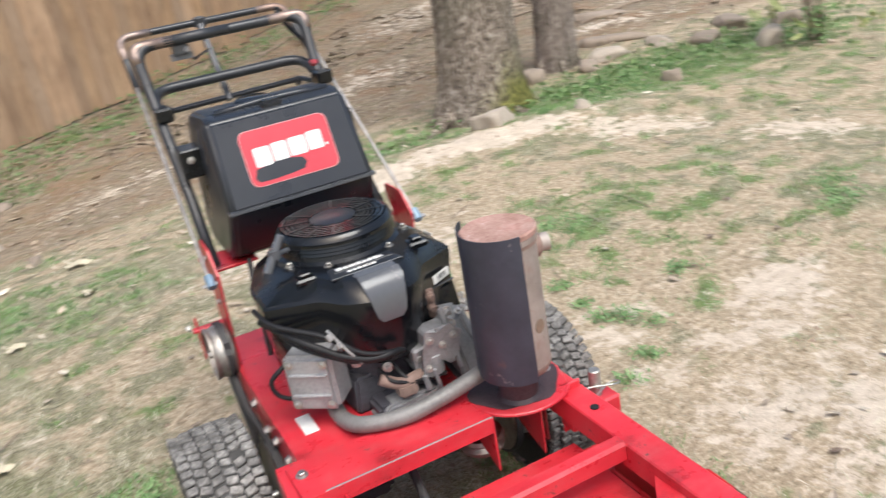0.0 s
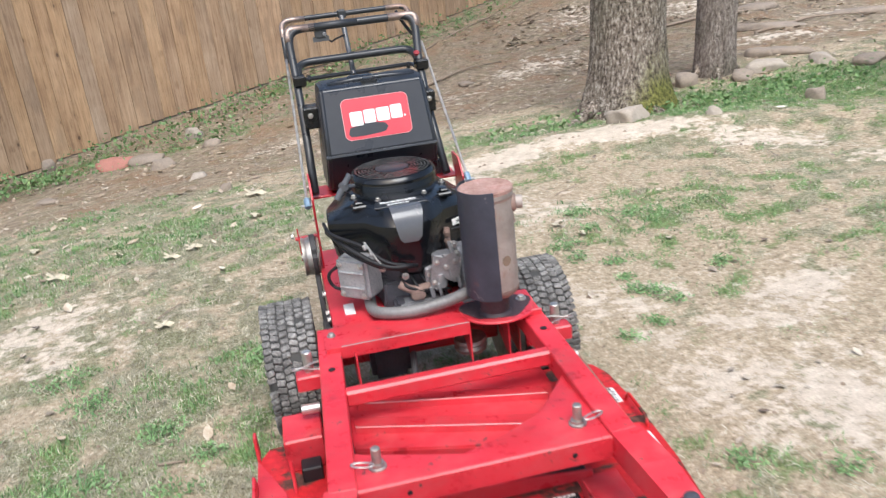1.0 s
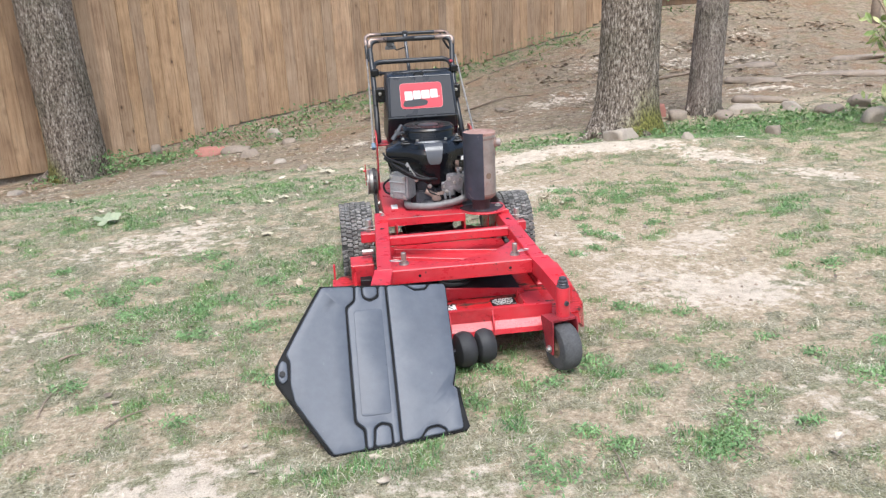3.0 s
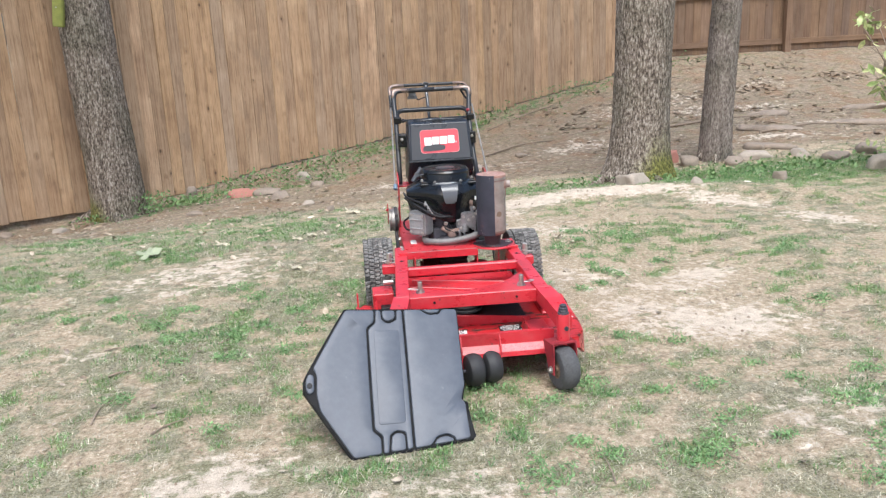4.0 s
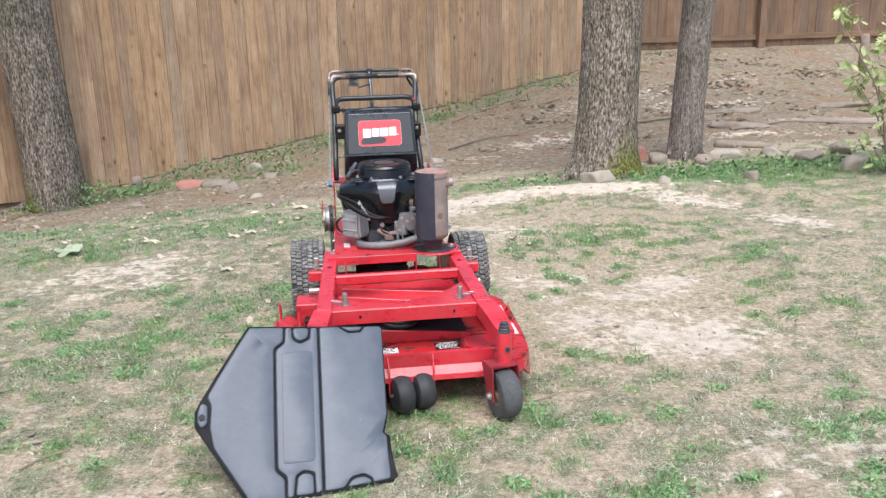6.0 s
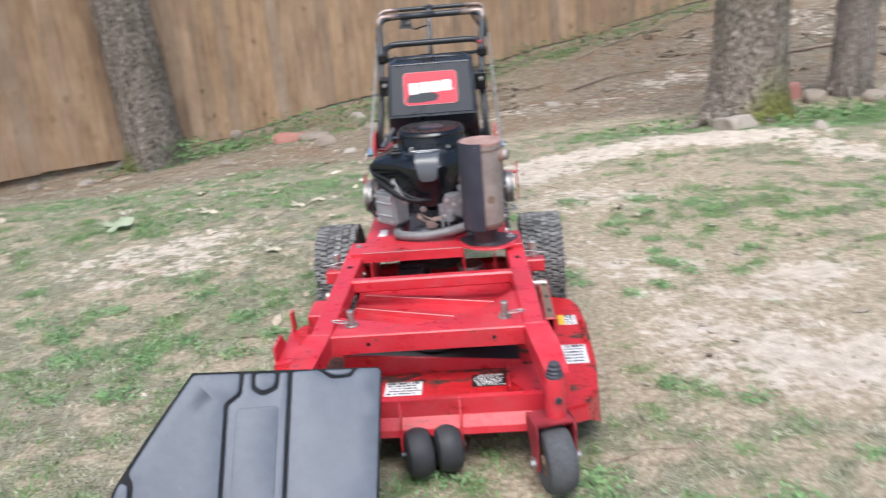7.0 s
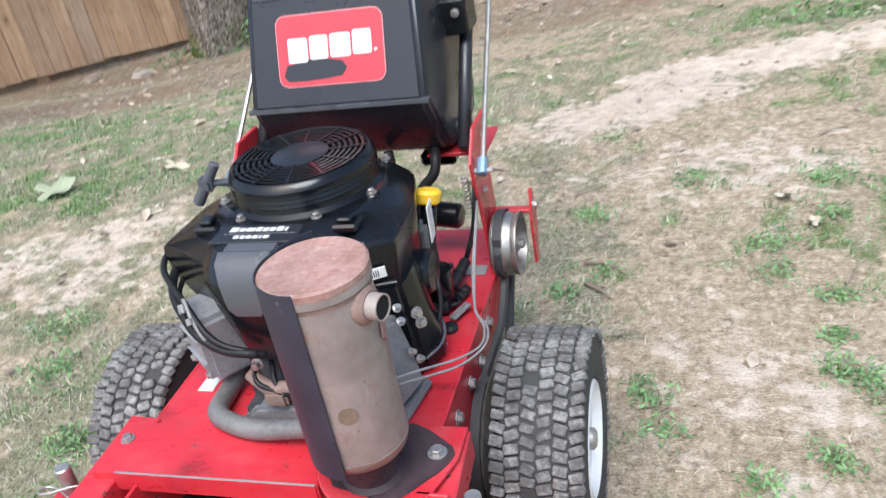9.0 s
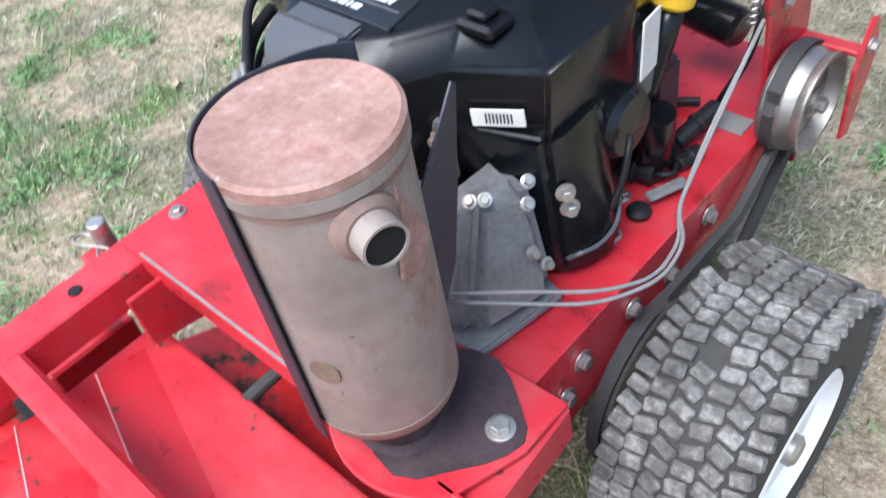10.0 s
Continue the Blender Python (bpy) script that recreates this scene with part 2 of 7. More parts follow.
def m_muffler():
    n = Nodes("heat_browned_steel")
    a, b, c = n.noise(10, 5, 0.6), n.noise(70, 4, 0.65), n.noise(26, 5, 0.7, stretch=(1.0, 1.0, 0.45))
    col = n.ramp(a, (0.3, (0.225, 0.188, 0.168)), (0.52, (0.335, 0.29, 0.262)), (0.75, (0.44, 0.395, 0.36)))
    col = n.mix(n.ramp(n.mix(0.5, a, c), (0.53, 0.0), (0.66, 0.8)), col, (0.25, 0.105, 0.07))
    col = n.mix(n.ramp(b, (0.66, 0.0), (0.74, 0.8)), col, (0.10, 0.05, 0.04))
    return n.done(col, n.ramp(c, (0.3, 0.5), (0.7, 0.8)), 0.25, n.mix(0.5, b, c), 0.25, 0.003)


def m_rusttop():
    n = Nodes("red_rust")
    a, b, c = n.noise(14, 5, 0.65), n.noise(90, 4, 0.65), n.noise(38, 5, 0.7)
    col = n.ramp(n.mix(0.4, a, b), (0.32, (0.25, 0.13, 0.10)), (0.5, (0.39, 0.245, 0.205)), (0.68, (0.52, 0.40, 0.35)))
    col = n.mix(n.ramp(n.mix(0.35, a, c), (0.48, 0.0), (0.60, 0.55)), col, n.ramp(b, (0.35, (0.25, 0.075, 0.055)), (0.65, (0.44, 0.18, 0.145))))
    col = n.mix(n.ramp(b, (0.66, 0.0), (0.74, 0.7)), col, (0.60, 0.52, 0.47))
    return n.done(col, 0.8, 0.1, n.mix(0.5, a, b), 0.35, 0.003)


def m_tyre():
    n = Nodes("dusty_tyre_rubber")
    a, b = n.noise(22, 5, 0.6), n.noise(120, 3, 0.6)
    col = n.ramp(n.mix(0.4, a, b), (0.3, (0.052, 0.049, 0.046)), (0.5, (0.145, 0.14, 0.134)), (0.68, (0.37, 0.36, 0.34)))
    return n.done(col, 0.88, 0, b, 0.4, 0.003, 0.3)


def m_metal(name, c, rough, rust=0.0):
    n = Nodes(name)
    a, b = n.noise(40, 4, 0.6), n.noise(14, 5, 0.65)
    col = n.ramp(a, (0.3, tuple(x * 0.6 for x in c)), (0.7, c))
    if rust:
        col = n.mix(n.ramp(b, (0.5, 0.0), (0.7, rust)), col, (0.16, 0.075, 0.04))
    return n.done(col, n.ramp(b, (0.3, rough), (0.7, min(1, rough + 0.2))), 0.85, a, 0.15, 0.002)


M["red_dirty"] = m_plain("dirty_red_paint", (0.30, 0.030, 0.040), 0.5, 0, 0.7, 24, 0.3)
M["red"], M["red_worn"], M["muffler"], M["rusttop"], M["tyre"] = m_red(), m_red_worn(), m_muffler(), m_rusttop(), m_tyre()
M["steel"] = m_metal("zinc_steel", (0.62, 0.60, 0.57), 0.3, 0.25)
M["pulley"] = m_metal("worn_pulley_steel", (0.50, 0.475, 0.44), 0.38, 0.35)
M["cast"] = m_plain("cast_aluminium", (0.36, 0.36, 0.37), 0.5, 0.35, 0.45, 20, 0.3)
M["cast_dusty"] = m_plain("dusty_dark_casting", (0.21, 0.212, 0.22), 0.55, 0.3, 0.5, 22, 0.3)
M["exhaust"] = m_plain("grey_exhaust_pipe", (0.225, 0.22, 0.215), 0.6, 0.4, 0.45, 16, 0.2)
def m_shieldsteel():
    n = Nodes("heat_blued_shield_steel")
    a, b, c = n.noise(9, 5, 0.6), n.noise(80, 4, 0.65), n.noise(24, 5, 0.7, stretch=(1, 1, 0.35))
    col = n.ramp(a, (0.3, (0.030, 0.035, 0.050)), (0.6, (0.055, 0.061, 0.084)), (0.8, (0.075, 0.074, 0.092)))
    col = n.mix(n.ramp(n.mix(0.5, b, c), (0.60, 0.0), (0.68, 0.65)), col, (0.30, 0.28, 0.28))
    col = n.mix(n.ramp(n.mix(0.5, a, c), (0.60, 0.0), (0.68, 0.6)), col, (0.17, 0.08, 0.055))
    return n.done(col, 0.48, 0.3, n.mix(0.5, b, c), 0.2, 0.003)


M["shieldsteel"] = m_shieldsteel()
M["heatshield"] = m_plain("dark_heat_shield_steel", (0.085, 0.083, 0.098), 0.5, 0.3, 0.5, 18, 0.2)
M["soot"] = m_plain("sooty_bore", (0.004, 0.004, 0.005), 0.95, 0, 0.2, 30)
M["bright_cast"] = m_plain("bright_cast_alloy", (0.30, 0.30, 0.31), 0.5, 0.5, 0.5, 45, 0.4)
M["carcass"] = m_plain("dark_tyre_wall", (0.05, 0.049, 0.047), 0.75, 0, 0.4, 20, 0.2)
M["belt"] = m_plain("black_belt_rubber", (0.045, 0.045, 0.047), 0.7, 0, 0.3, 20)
M["white"] = m_plain("white_wheel_paint", (0.80, 0.80, 0.78), 0.4, 0, 0.12, 8)
M["decal"] = m_plain("white_decal", (0.74, 0.74, 0.72), 0.5, 0, 0.25, 50)
M["decal_red"] = m_plain("red_decal", (0.55, 0.045, 0.065), 0.4, 0, 0.12, 14)
M["decal_pink"] = m_plain("pale_decal_border", (0.72, 0.38, 0.38), 0.5, 0, 0.15, 30)
M["ink"] = m_plain("black_ink", (0.014, 0.014, 0.016), 0.5, 0, 0.2, 50, 0.1, 0.3)
M["yellow"] = m_plain("yellow_plastic", (0.80, 0.50, 0.03), 0.45, 0, 0.15, 30)
M["blue"] = m_plain("blue_zinc_joint", (0.20, 0.30, 0.40), 0.4, 0.4, 0.3, 40)
M["bartube"] = m_plain("black_painted_tube", (0.028, 0.030, 0.034), 0.35, 0, 0.35, 22)
M["bartube_worn"] = m_metal("tube_worn_to_steel", (0.40, 0.31, 0.27), 0.4, 0.5)
M["grey_tab"] = m_plain("grey_plastic_panel", (0.085, 0.090, 0.10), 0.22, 0, 0.12, 12)
M["scorched"] = m_plain("scorched_paint", (0.055, 0.034, 0.040), 0.6, 0, 0.8, 28, 0.3)
M["cable"] = m_plain("grey_cable", (0.27, 0.265, 0.26), 0.5, 0.1, 0.2, 60)
M["castertyre"] = m_plain("grey_caster_rubber", (0.085, 0.086, 0.090), 0.8, 0, 0.6, 17, 0.4)
M["roller"] = m_plain("black_roller_rubber", (0.03, 0.031, 0.034), 0.6, 0, 0.45, 25, 0.3)
# deflector plastic darkened to near black: groove shade is in the colour
M["groove"] = m_plain("plastic_groove_shade", (0.007, 0.0075, 0.009), 0.6, 0, 0.2, 20, 0.1, 0.2)
M["dirtbrown"] = m_plain("rusty_channel", (0.20, 0.14, 0.10), 0.85, 0, 0.4, 25, 0.3)

M["straw"] = m_leaf("dead_grass", (0.098, 0.083, 0.051), (0.77, 0.72, 0.56))
M["straw_dull"] = m_leaf("matted_old_grass", (0.11, 0.094, 0.056), (0.70, 0.64, 0.475))
M["fleck"] = m_leaf("bleached_straw", (0.30, 0.24, 0.165), (0.86, 0.80, 0.66))
M["grass"] = m_leaf("green_grass", (0.085, 0.175, 0.053), (0.285, 0.45, 0.178))
M["grass_lush"] = m_leaf("lush_grass", (0.045, 0.135, 0.04), (0.20, 0.39, 0.14))
M["clover"] = m_leaf("clover_leaves", (0.105, 0.205, 0.078), (0.30, 0.475, 0.20))
M["litter"] = m_leaf("dry_leaves", (0.10, 0.06, 0.04), (0.62, 0.54, 0.43))
M["deadleaf"] = m_leaf("bleached_dead_leaves", (0.34, 0.23, 0.14), (0.78, 0.72, 0.60))
M["darklitter"] = m_leaf("dark_dead_leaves", (0.165, 0.12, 0.082), (0.54, 0.43, 0.315))
M["crumb"] = m_leaf("soil_crumb", (0.18, 0.13, 0.09), (0.40, 0.31, 0.23))
M["weed"] = m_leaf("weed_leaves", (0.075, 0.16, 0.05), (0.24, 0.36, 0.14))
M["shrubleaf"] = m_leaf("shrub_leaves", (0.16, 0.25, 0.06), (0.66, 0.66, 0.33))
M["paleleaf"] = m_plain("pale_leaf", (0.33, 0.37, 0.245), 0.7, 0, 0.25, 40, 0.2)
M["dryleaf"] = m_plain("dry_curled_leaf", (0.56, 0.50, 0.37), 0.7, 0, 0.4, 30, 0.2)
M["limbwood"] = m_plain("grey_limb_bark", (0.20, 0.17, 0.14), 0.9, 0, 0.4, 30, 0.4)
M["twig"] = m_plain("dry_wood", (0.30, 0.235, 0.18), 0.9, 0, 0.4, 30, 0.4)
M["stone_pale"] = m_plain("pale_field_stone", (0.41, 0.355, 0.295), 0.9, 0, 0.35, 9, 0.6)
M["mosswood"] = m_plain("mossy_wood", (0.25, 0.27, 0.07), 0.9, 0, 0.4, 20, 0.4)


# ---- building helpers ----
def bm_object(name, bm, mat, parent=None, label=""):
    me = bpy.data.meshes.new(name)
    bm.to_mesh(me)
    bm.free()
    ob = new(name, me)
    for m in (mat if isinstance(mat, (list, tuple)) else (mat,)):
        me.materials.append(m)
    if parent:
        ob.parent = parent
    if label:
        tagged(ob, label)
    return ob


def part(name, bm, mat, parent, label=""):
    return bm_object(name, bm, M[mat] if isinstance(mat, str) else mat, parent, label)


def thing(name, at, label, category, group="", kind="", rz=0.0):
    e = new(name)
    e.empty_display_size = 0.1
    e.matrix_basis = pose(*at, 0, 0, rz)
    return tagged(e, label, category, group, kind)


def smooth(bm, angle=35):
    for f in bm.faces:
        f.smooth = True
    lim = radians(angle)
    for e in bm.edges:
        if len(e.link_faces) == 2 and e.calc_face_angle(0) > lim:
            e.smooth = False
    return bm


def add_box(bm, lo, hi, m=None, bevel=0.0, seg=1):
    r = bmesh.ops.create_cube(bm, size=1)
    vs = r["verts"]
    for v in vs:
        v.co = Vector([lo[i] + (v.co[i] + 0.5) * (hi[i] - lo[i]) for i in range(3)])
    if bevel:
        es = list({e for v in vs for e in v.link_edges})
        o = bmesh.ops.bevel(bm, geom=es, offset=bevel, segments=seg, affect="EDGES", clamp_overlap=True)
        vs = list({v for f in o["faces"] for v in f.verts} | {v for v in vs if v.is_valid})
    if m is not None:
        bmesh.ops.transform(bm, matrix=m, verts=vs)
    return vs


def box(lo, hi, m=None, bevel=0.003, seg=1):
    bm = bmesh.new()
    add_box(bm, lo, hi, m, bevel, seg)
    return bm


def add_lathe(bm, prof, m=None, seg=28, closed=False):
    """Turn a profile of (radius, height) round z."""
    rings = []
    for r, z in prof:
        rings.append([bm.verts.new((r * math.cos(2 * math.pi * i / seg), r * math.sin(2 * math.pi * i / seg), z)) for i in range(seg)])
    n = len(rings)
    for k in range(n if closed else n - 1):
        a, b = rings[k], rings[(k + 1) % n]
        for i in range(seg):
            bm.faces.new((a[i], a[(i + 1) % seg], b[(i + 1) % seg], b[i]))
    if not closed:
        if prof[0][0] > 1e-5:
            bm.faces.new(list(reversed(rings[0])))
        if prof[-1][0] > 1e-5:
            bm.faces.new(rings[-1])
    vs = [v for r in rings for v in r]
    if m is not None:
        bmesh.ops.transform(bm, matrix=m, verts=vs)
    return vs


def lathe(prof, m=None, seg=28, closed=False):
    bm = bmesh.new()
    add_lathe(bm, prof, m, seg, closed)
    return smooth(bm)


def axis(a, b):
    """A pose whose z runs from a to b, with its origin at a."""
    a, b = Vector(a), Vector(b)
    return Matrix.Translation(a) @ (b - a).to_track_quat("Z", "Y").to_matrix().to_4x4()


def add_rod(bm, a, b, r, seg=12, r2=None, chamfer=0.15):
    h = (Vector(b) - Vector(a)).length
    r2 = r if r2 is None else r2
    c = min(r, r2) * chamfer
    return add_lathe(bm, [(r - c, 0), (r, c), (r2, h - c), (r2 - c, h)], axis(a, b), seg)


def rod(a, b, r, seg=12, r2=None):
    bm = bmesh.new()
    add_rod(bm, a, b, r, seg, r2)
    return smooth(bm)


def rounded(pts, radius, steps=5):
    """A polyline with its inner corners rounded."""
    pts = [Vector(p) for p in pts]
    out = [pts[0]]
    for a, p, b in zip(pts, pts[1:], pts[2:]):
        u, v = (a - p), (b - p)
        d = min(radius, u.length * 0.45, v.length * 0.45)
        s, e = p + u.normalized() * d, p + v.normalized() * d
        for i in range(steps + 1):
            t = i / steps
            out.append((1 - t) ** 2 * s + 2 * t * (1 - t) * p + t * t * e)
    out.append(pts[-1])
    return out


def add_tube(bm, pts, r, seg=10, taper=None):
    """A round bar along a line of points."""
    pts = [Vector(p) for p in pts]
    n = len(pts)
    up = None
    rings = []
    for i, p in enumerate(pts):
        d = (pts[min(i + 1, n - 1)] - pts[max(i - 1, 0)]).normalized()
        if up is None:
            up = d.orthogonal().normalized()
        up = (up - d * up.dot(d)).normalized()
        side = d.cross(up)
        rr = r if taper is None else r + (taper - r) * i / (n - 1)
        rings.append([bm.verts.new(p + rr * (math.cos(2 * math.pi * k / seg) * up + math.sin(2 * math.pi * k / seg) * side)) for k in range(seg)])
    for a, b in zip(rings, rings[1:]):
        for k in range(seg):
            bm.faces.new((a[k], a[(k + 1) % seg], b[(k + 1) % seg], b[k]))
    bm.faces.new(list(reversed(rings[0])))
    bm.faces.new(rings[-1])
    return bm


def tube(pts, r, radius=0.0, seg=10, taper=None):
    bm = bmesh.new()
    add_tube(bm, rounded(pts, radius) if radius else pts, r, seg, taper)
    return smooth(bm, 50)


def add_slab(bm, outline, z0, z1, m=None, bevel=0.0, seg=1):
    """A plate of any outline, between two heights."""
    lo = [bm.verts.new((x, y, z0)) for x, y in outline]
    hi = [bm.verts.new((x, y, z1)) for x, y in outline]
    n = len(outline)
    bm.faces.new(list(reversed(lo)))
    top = bm.faces.new(hi)
    for i in range(n):
        bm.faces.new((lo[i], lo[(i + 1) % n], hi[(i + 1) % n], hi[i]))
    vs = lo + hi
    bmesh.ops.recalc_face_normals(bm, faces=list({f for v in vs for f in v.link_faces}))
    if bevel:
        o = bmesh.ops.bevel(bm, geom=list(top.edges), offset=bevel, segments=seg, affect="EDGES", clamp_overlap=True)
        vs = list({v for f in o["faces"] for v in f.verts} | {v for v in vs if v.is_valid})
    if m is not None:
        bmesh.ops.transform(bm, matrix=m, verts=vs)
    return vs


def slab(outline, z0, z1, m=None, bevel=0.002, seg=1):
    bm = bmesh.new()
    add_slab(bm, outline, z0, z1, m, bevel, seg)
    return bm


def round_rect(x0, y0, x1, y1, r, steps=5):
    out = []
    for cx, cy, a0 in ((x1 - r, y1 - r, 0), (x0 + r, y1 - r, 90), (x0 + r, y0 + r, 180), (x1 - r, y0 + r, 270)):
        for i in range(steps + 1):
            a = radians(a0 + 90 * i / steps)
            out.append((cx + r * math.cos(a), cy + r * math.sin(a)))
    return out


# ---- the ground ----
def sstep(a, b, x):
    t = min(1.0, max(0.0, (x - a) / (b - a)))
    return t * t * (3 - 2 * t)


def fence_line(x):
    return 7.425 + 0.55 * x


def height(x, y):
    """Level lawn, falling to a worn path at the back and rising to a bank at the far corner."""
    xc = max(-8.0, min(9.0, x))
    back = (-0.215 + 0.072 * min(xc, 4.6)) * sstep(1.3, 5.2, y)
    bank = 0.088 * max(0.0, min(y, 9.95) - 5.5) ** 1.12 + 0.19 * sstep(3.2, 4.9, xc) * sstep(7.2, 9.8, y)
    behind = 0.13 * sstep(0.03, 0.12, y - fence_line(x)) * (1 - sstep(-3.4, -2.4, x))
    ridge = 0.055 * math.exp(-((y - (2.75 - 0.18 * max(0, x - 1.5) ** 2)) / 0.30) ** 2) * sstep(0.4, 1.4, x) * (1 - sstep(2.8, 4.2, x))
    rough = 0.0
    if -9 < x < 11 and -6 < y < 12:
        rough = 0.022 * noise.noise((x * 0.9, y * 0.9, 0.3)) + 0.008 * noise.noise((x * 4, y * 4, 1.7))
        if y > 5.5:
            rough += (0.05 * noise.noise((x * 1.6, y * 1.6, 5.0)) + 0.03 * noise.noise((x * 4.1, y * 4.1, 6.0))) * sstep(5.5, 7.5, y) * (1 - sstep(9.3, 9.9, y))
    near = 1 - math.exp(-((x / 0.9) ** 2 + ((y + 0.6) / 1.2) ** 2))
    return back + bank + ridge + behind + rough * near


SAND = (  # bare pale patches: x, y, half length, half width, turn, strength
    (-1.62, 1.02, 0.62, 0.20, 32, 0.42), (-1.35, 0.75, 0.55, 0.22, 25, 0.34), (1.30, -0.55, 0.42, 0.26, -5, 0.48),
    (1.05, -0.28, 0.26, 0.18, 10, 0.40), (1.52, 0.20, 0.30, 0.16, 40, 0.42), (1.55, -0.62, 0.3, 0.2, 0, 0.38),
    (2.85, 1.35, 0.34, 0.2, -50, 0.5), (-0.95, -1.7, 0.35, 0.2, 15, 0.4))
SAND += (
    (0.66, 0.72, 0.12, 0.07, 30, 0.42), (0.72, 0.30, 0.14, 0.09, 20, 0.42), (0.62, 0.16, 0.12, 0.06, 10, 0.42), (0.90, 0.28, 0.12, 0.06, 0, 0.40), (0.84, 0.03, 0.16, 0.08, 10, 0.42), (1.16, 0.06, 0.16, 0.08, -10, 0.42), (1.06, -0.42, 0.18, 0.08, 0, 0.40),
    (0.95, 2.55, 0.55, 0.14, 12, 0.8), (1.75, 2.62, 0.5, 0.15, -8, 0.8), (2.45, 2.10, 0.42, 0.18, -48, 0.48),
    (0.40, 2.10, 0.5, 0.22, 35, 0.66), (0.75, 1.45, 0.5, 0.3, 20, 0.44),
    (0.72, 0.42, 0.35, 0.25, 0, 0.4), (0.9, -0.3, 0.3, 0.25, 0, 0.4),
    (4.6, 6.7, 0.9, 0.35, -10, 0.36), (3.6, 7.4, 1.0, 0.4, 10, 0.34), (0.1, 5.0, 0.9, 0.25, 22, 0.34), (2.2, 5.7, 0.8, 0.3, 10, 0.34), (5.6, 5.4, 0.8, 0.22, -8, 0.40), (4.4, 4.7, 0.7, 0.2, -15, 0.36), (5.6, 8.0, 0.7, 0.25, 10, 0.30), (1.2, 5.1, 0.9, 0.3, 15, 0.30),
    (-0.2, -1.95, 0.4, 0.2, 0, 0.35), (1.2, -1.6, 0.5, 0.3, 0, 0.3), (-1.9, -0.4, 0.3, 0.15, 20, 0.3))
GREEN = (
    (0.68, -1.80, 0.18, 0.08, 5, 0.6), (0.50, -1.27, 0.05, 0.03, 0, 0.45), (0.04, -1.56, 0.04, 0.03, 0, 0.4), (-0.45, -1.70, 0.28, 0.1, 5, 0.8))
GREEN += (
    (-1.9, 1.55, 0.5, 0.2, 10, 0.6), (-2.7, 2.5, 0.8, 0.35, 15, 0.5), (-3.1, 1.0, 0.7, 0.35, 0, 0.5), (-1.6, 3.2, 0.6, 0.25, 15, 0.5), (3.2, 3.0, 1.3, 0.4, 0, 1.0), (3.6, 3.2, 0.9, 0.25, 0, 1.0), (1.4, 3.2, 0.45, 0.25, 0, 0.7), (-2.3, 5.6, 0.9, 0.30, 28, 0.85), (-1.0, 5.7, 0.9, 0.28, 22, 0.7), (1.2, 7.55, 0.8, 0.22, 28, 0.8), (3.2, 8.9, 0.5, 0.25, 28, 0.8),
    (0.0, 6.95, 0.9, 0.25, 28, 0.85), (2.2, 8.3, 0.8, 0.4, 28, 0.7), (1.3, 1.2, 0.5, 0.3, 0, 0.5))
GREEN += (
    (-1.0, 2.2, 0.8, 0.4, 10, 0.5),
    (1.5, -1.4, 0.2, 0.12, 0, 0.6), (-1.3, -0.3, 0.4, 0.2, 20, 0.55), (-0.7, 0.3, 0.3, 0.2, 0, 0.5), (4.1, 9.45, 0.5, 0.25, 0, 0.6), (5.6, 9.6, 0.8, 0.15, 0, 0.4), (-3.0, 5.0, 0.35, 0.2, 0, 0.8))


def blot(spots, x, y):
    best = 0.0
    for cx, cy, a, b, turn, k in spots:
        c, s = math.cos(radians(turn)), math.sin(radians(turn))
        u, v = ((x - cx) * c + (y - cy) * s) / a, (-(x - cx) * s + (y - cy) * c) / b
        d = u * u + v * v
        if d < 5:
            best = max(best, k * math.exp(-0.7 * d))
    return best


def sandiness(x, y):
    return blot(SAND, x, y) + 0.22 * (0.5 + 0.5 * noise.noise((x * 1.1, y * 1.1, 9.0)))


def greenness(x, y):
    g = 0.34 + 0.16 * noise.noise((x * 1.2, y * 1.2, 3.0)) + 0.40 * noise.noise((x * 4.8, y * 4.8, 4.0)) + 0.66 * noise.noise((x * 10, y * 10, 8.0))
    g += 0.55 * blot(GREEN, x, y) - 0.75 * blot(SAND, x, y) - 0.8 * dirtiness(x, y) * (1 - blot(GREEN, x, y))
    return max(0.0, min(1.0, g))


def bareness(x, y):
    """Where the dead grass has worn off the pale soil."""
    b = 0.48 + 0.16 * noise.noise((x * 1.7, y * 1.7, 21.0)) + 0.36 * noise.noise((x * 4.6, y * 4.6, 22.0)) + 0.60 * noise.noise((x * 10, y * 10, 23.0))
    b += 0.32 * sstep(0.25, 0.55, x) * (1 - sstep(1.3, 2.4, x)) * sstep(-0.9, -0.2, y) * (1 - sstep(1.6, 2.6, y)) + 0.06 * sstep(0.2, 0.8, x) + 0.02
    return max(0.0, min(1.0, b - 0.5 * blot(GREEN, x, y)))


def dirtiness(x, y):
    path = math.exp(-((y - (4.35 + 0.30 * x)) / 0.75) ** 2)
    return max(0.8 * path, 0.95 * sstep(6.8, 8.4, y), sstep(3.5, 4.7, y) * 0.95 * sstep(-6.5, -4.0, x))


def spread(lo, hi, step, far):
    """Even steps in the middle, growing ones to the horizon."""
    mid = list(np.arange(lo, hi + 1e-6, step))
    d, out = step, 0.0
    tail = []
    while out < far:
        d *= 1.35
        out += d
        tail.append(out)
    return [lo - o for o in reversed(tail)] + mid + [hi + o for o in tail]


GRID = {}


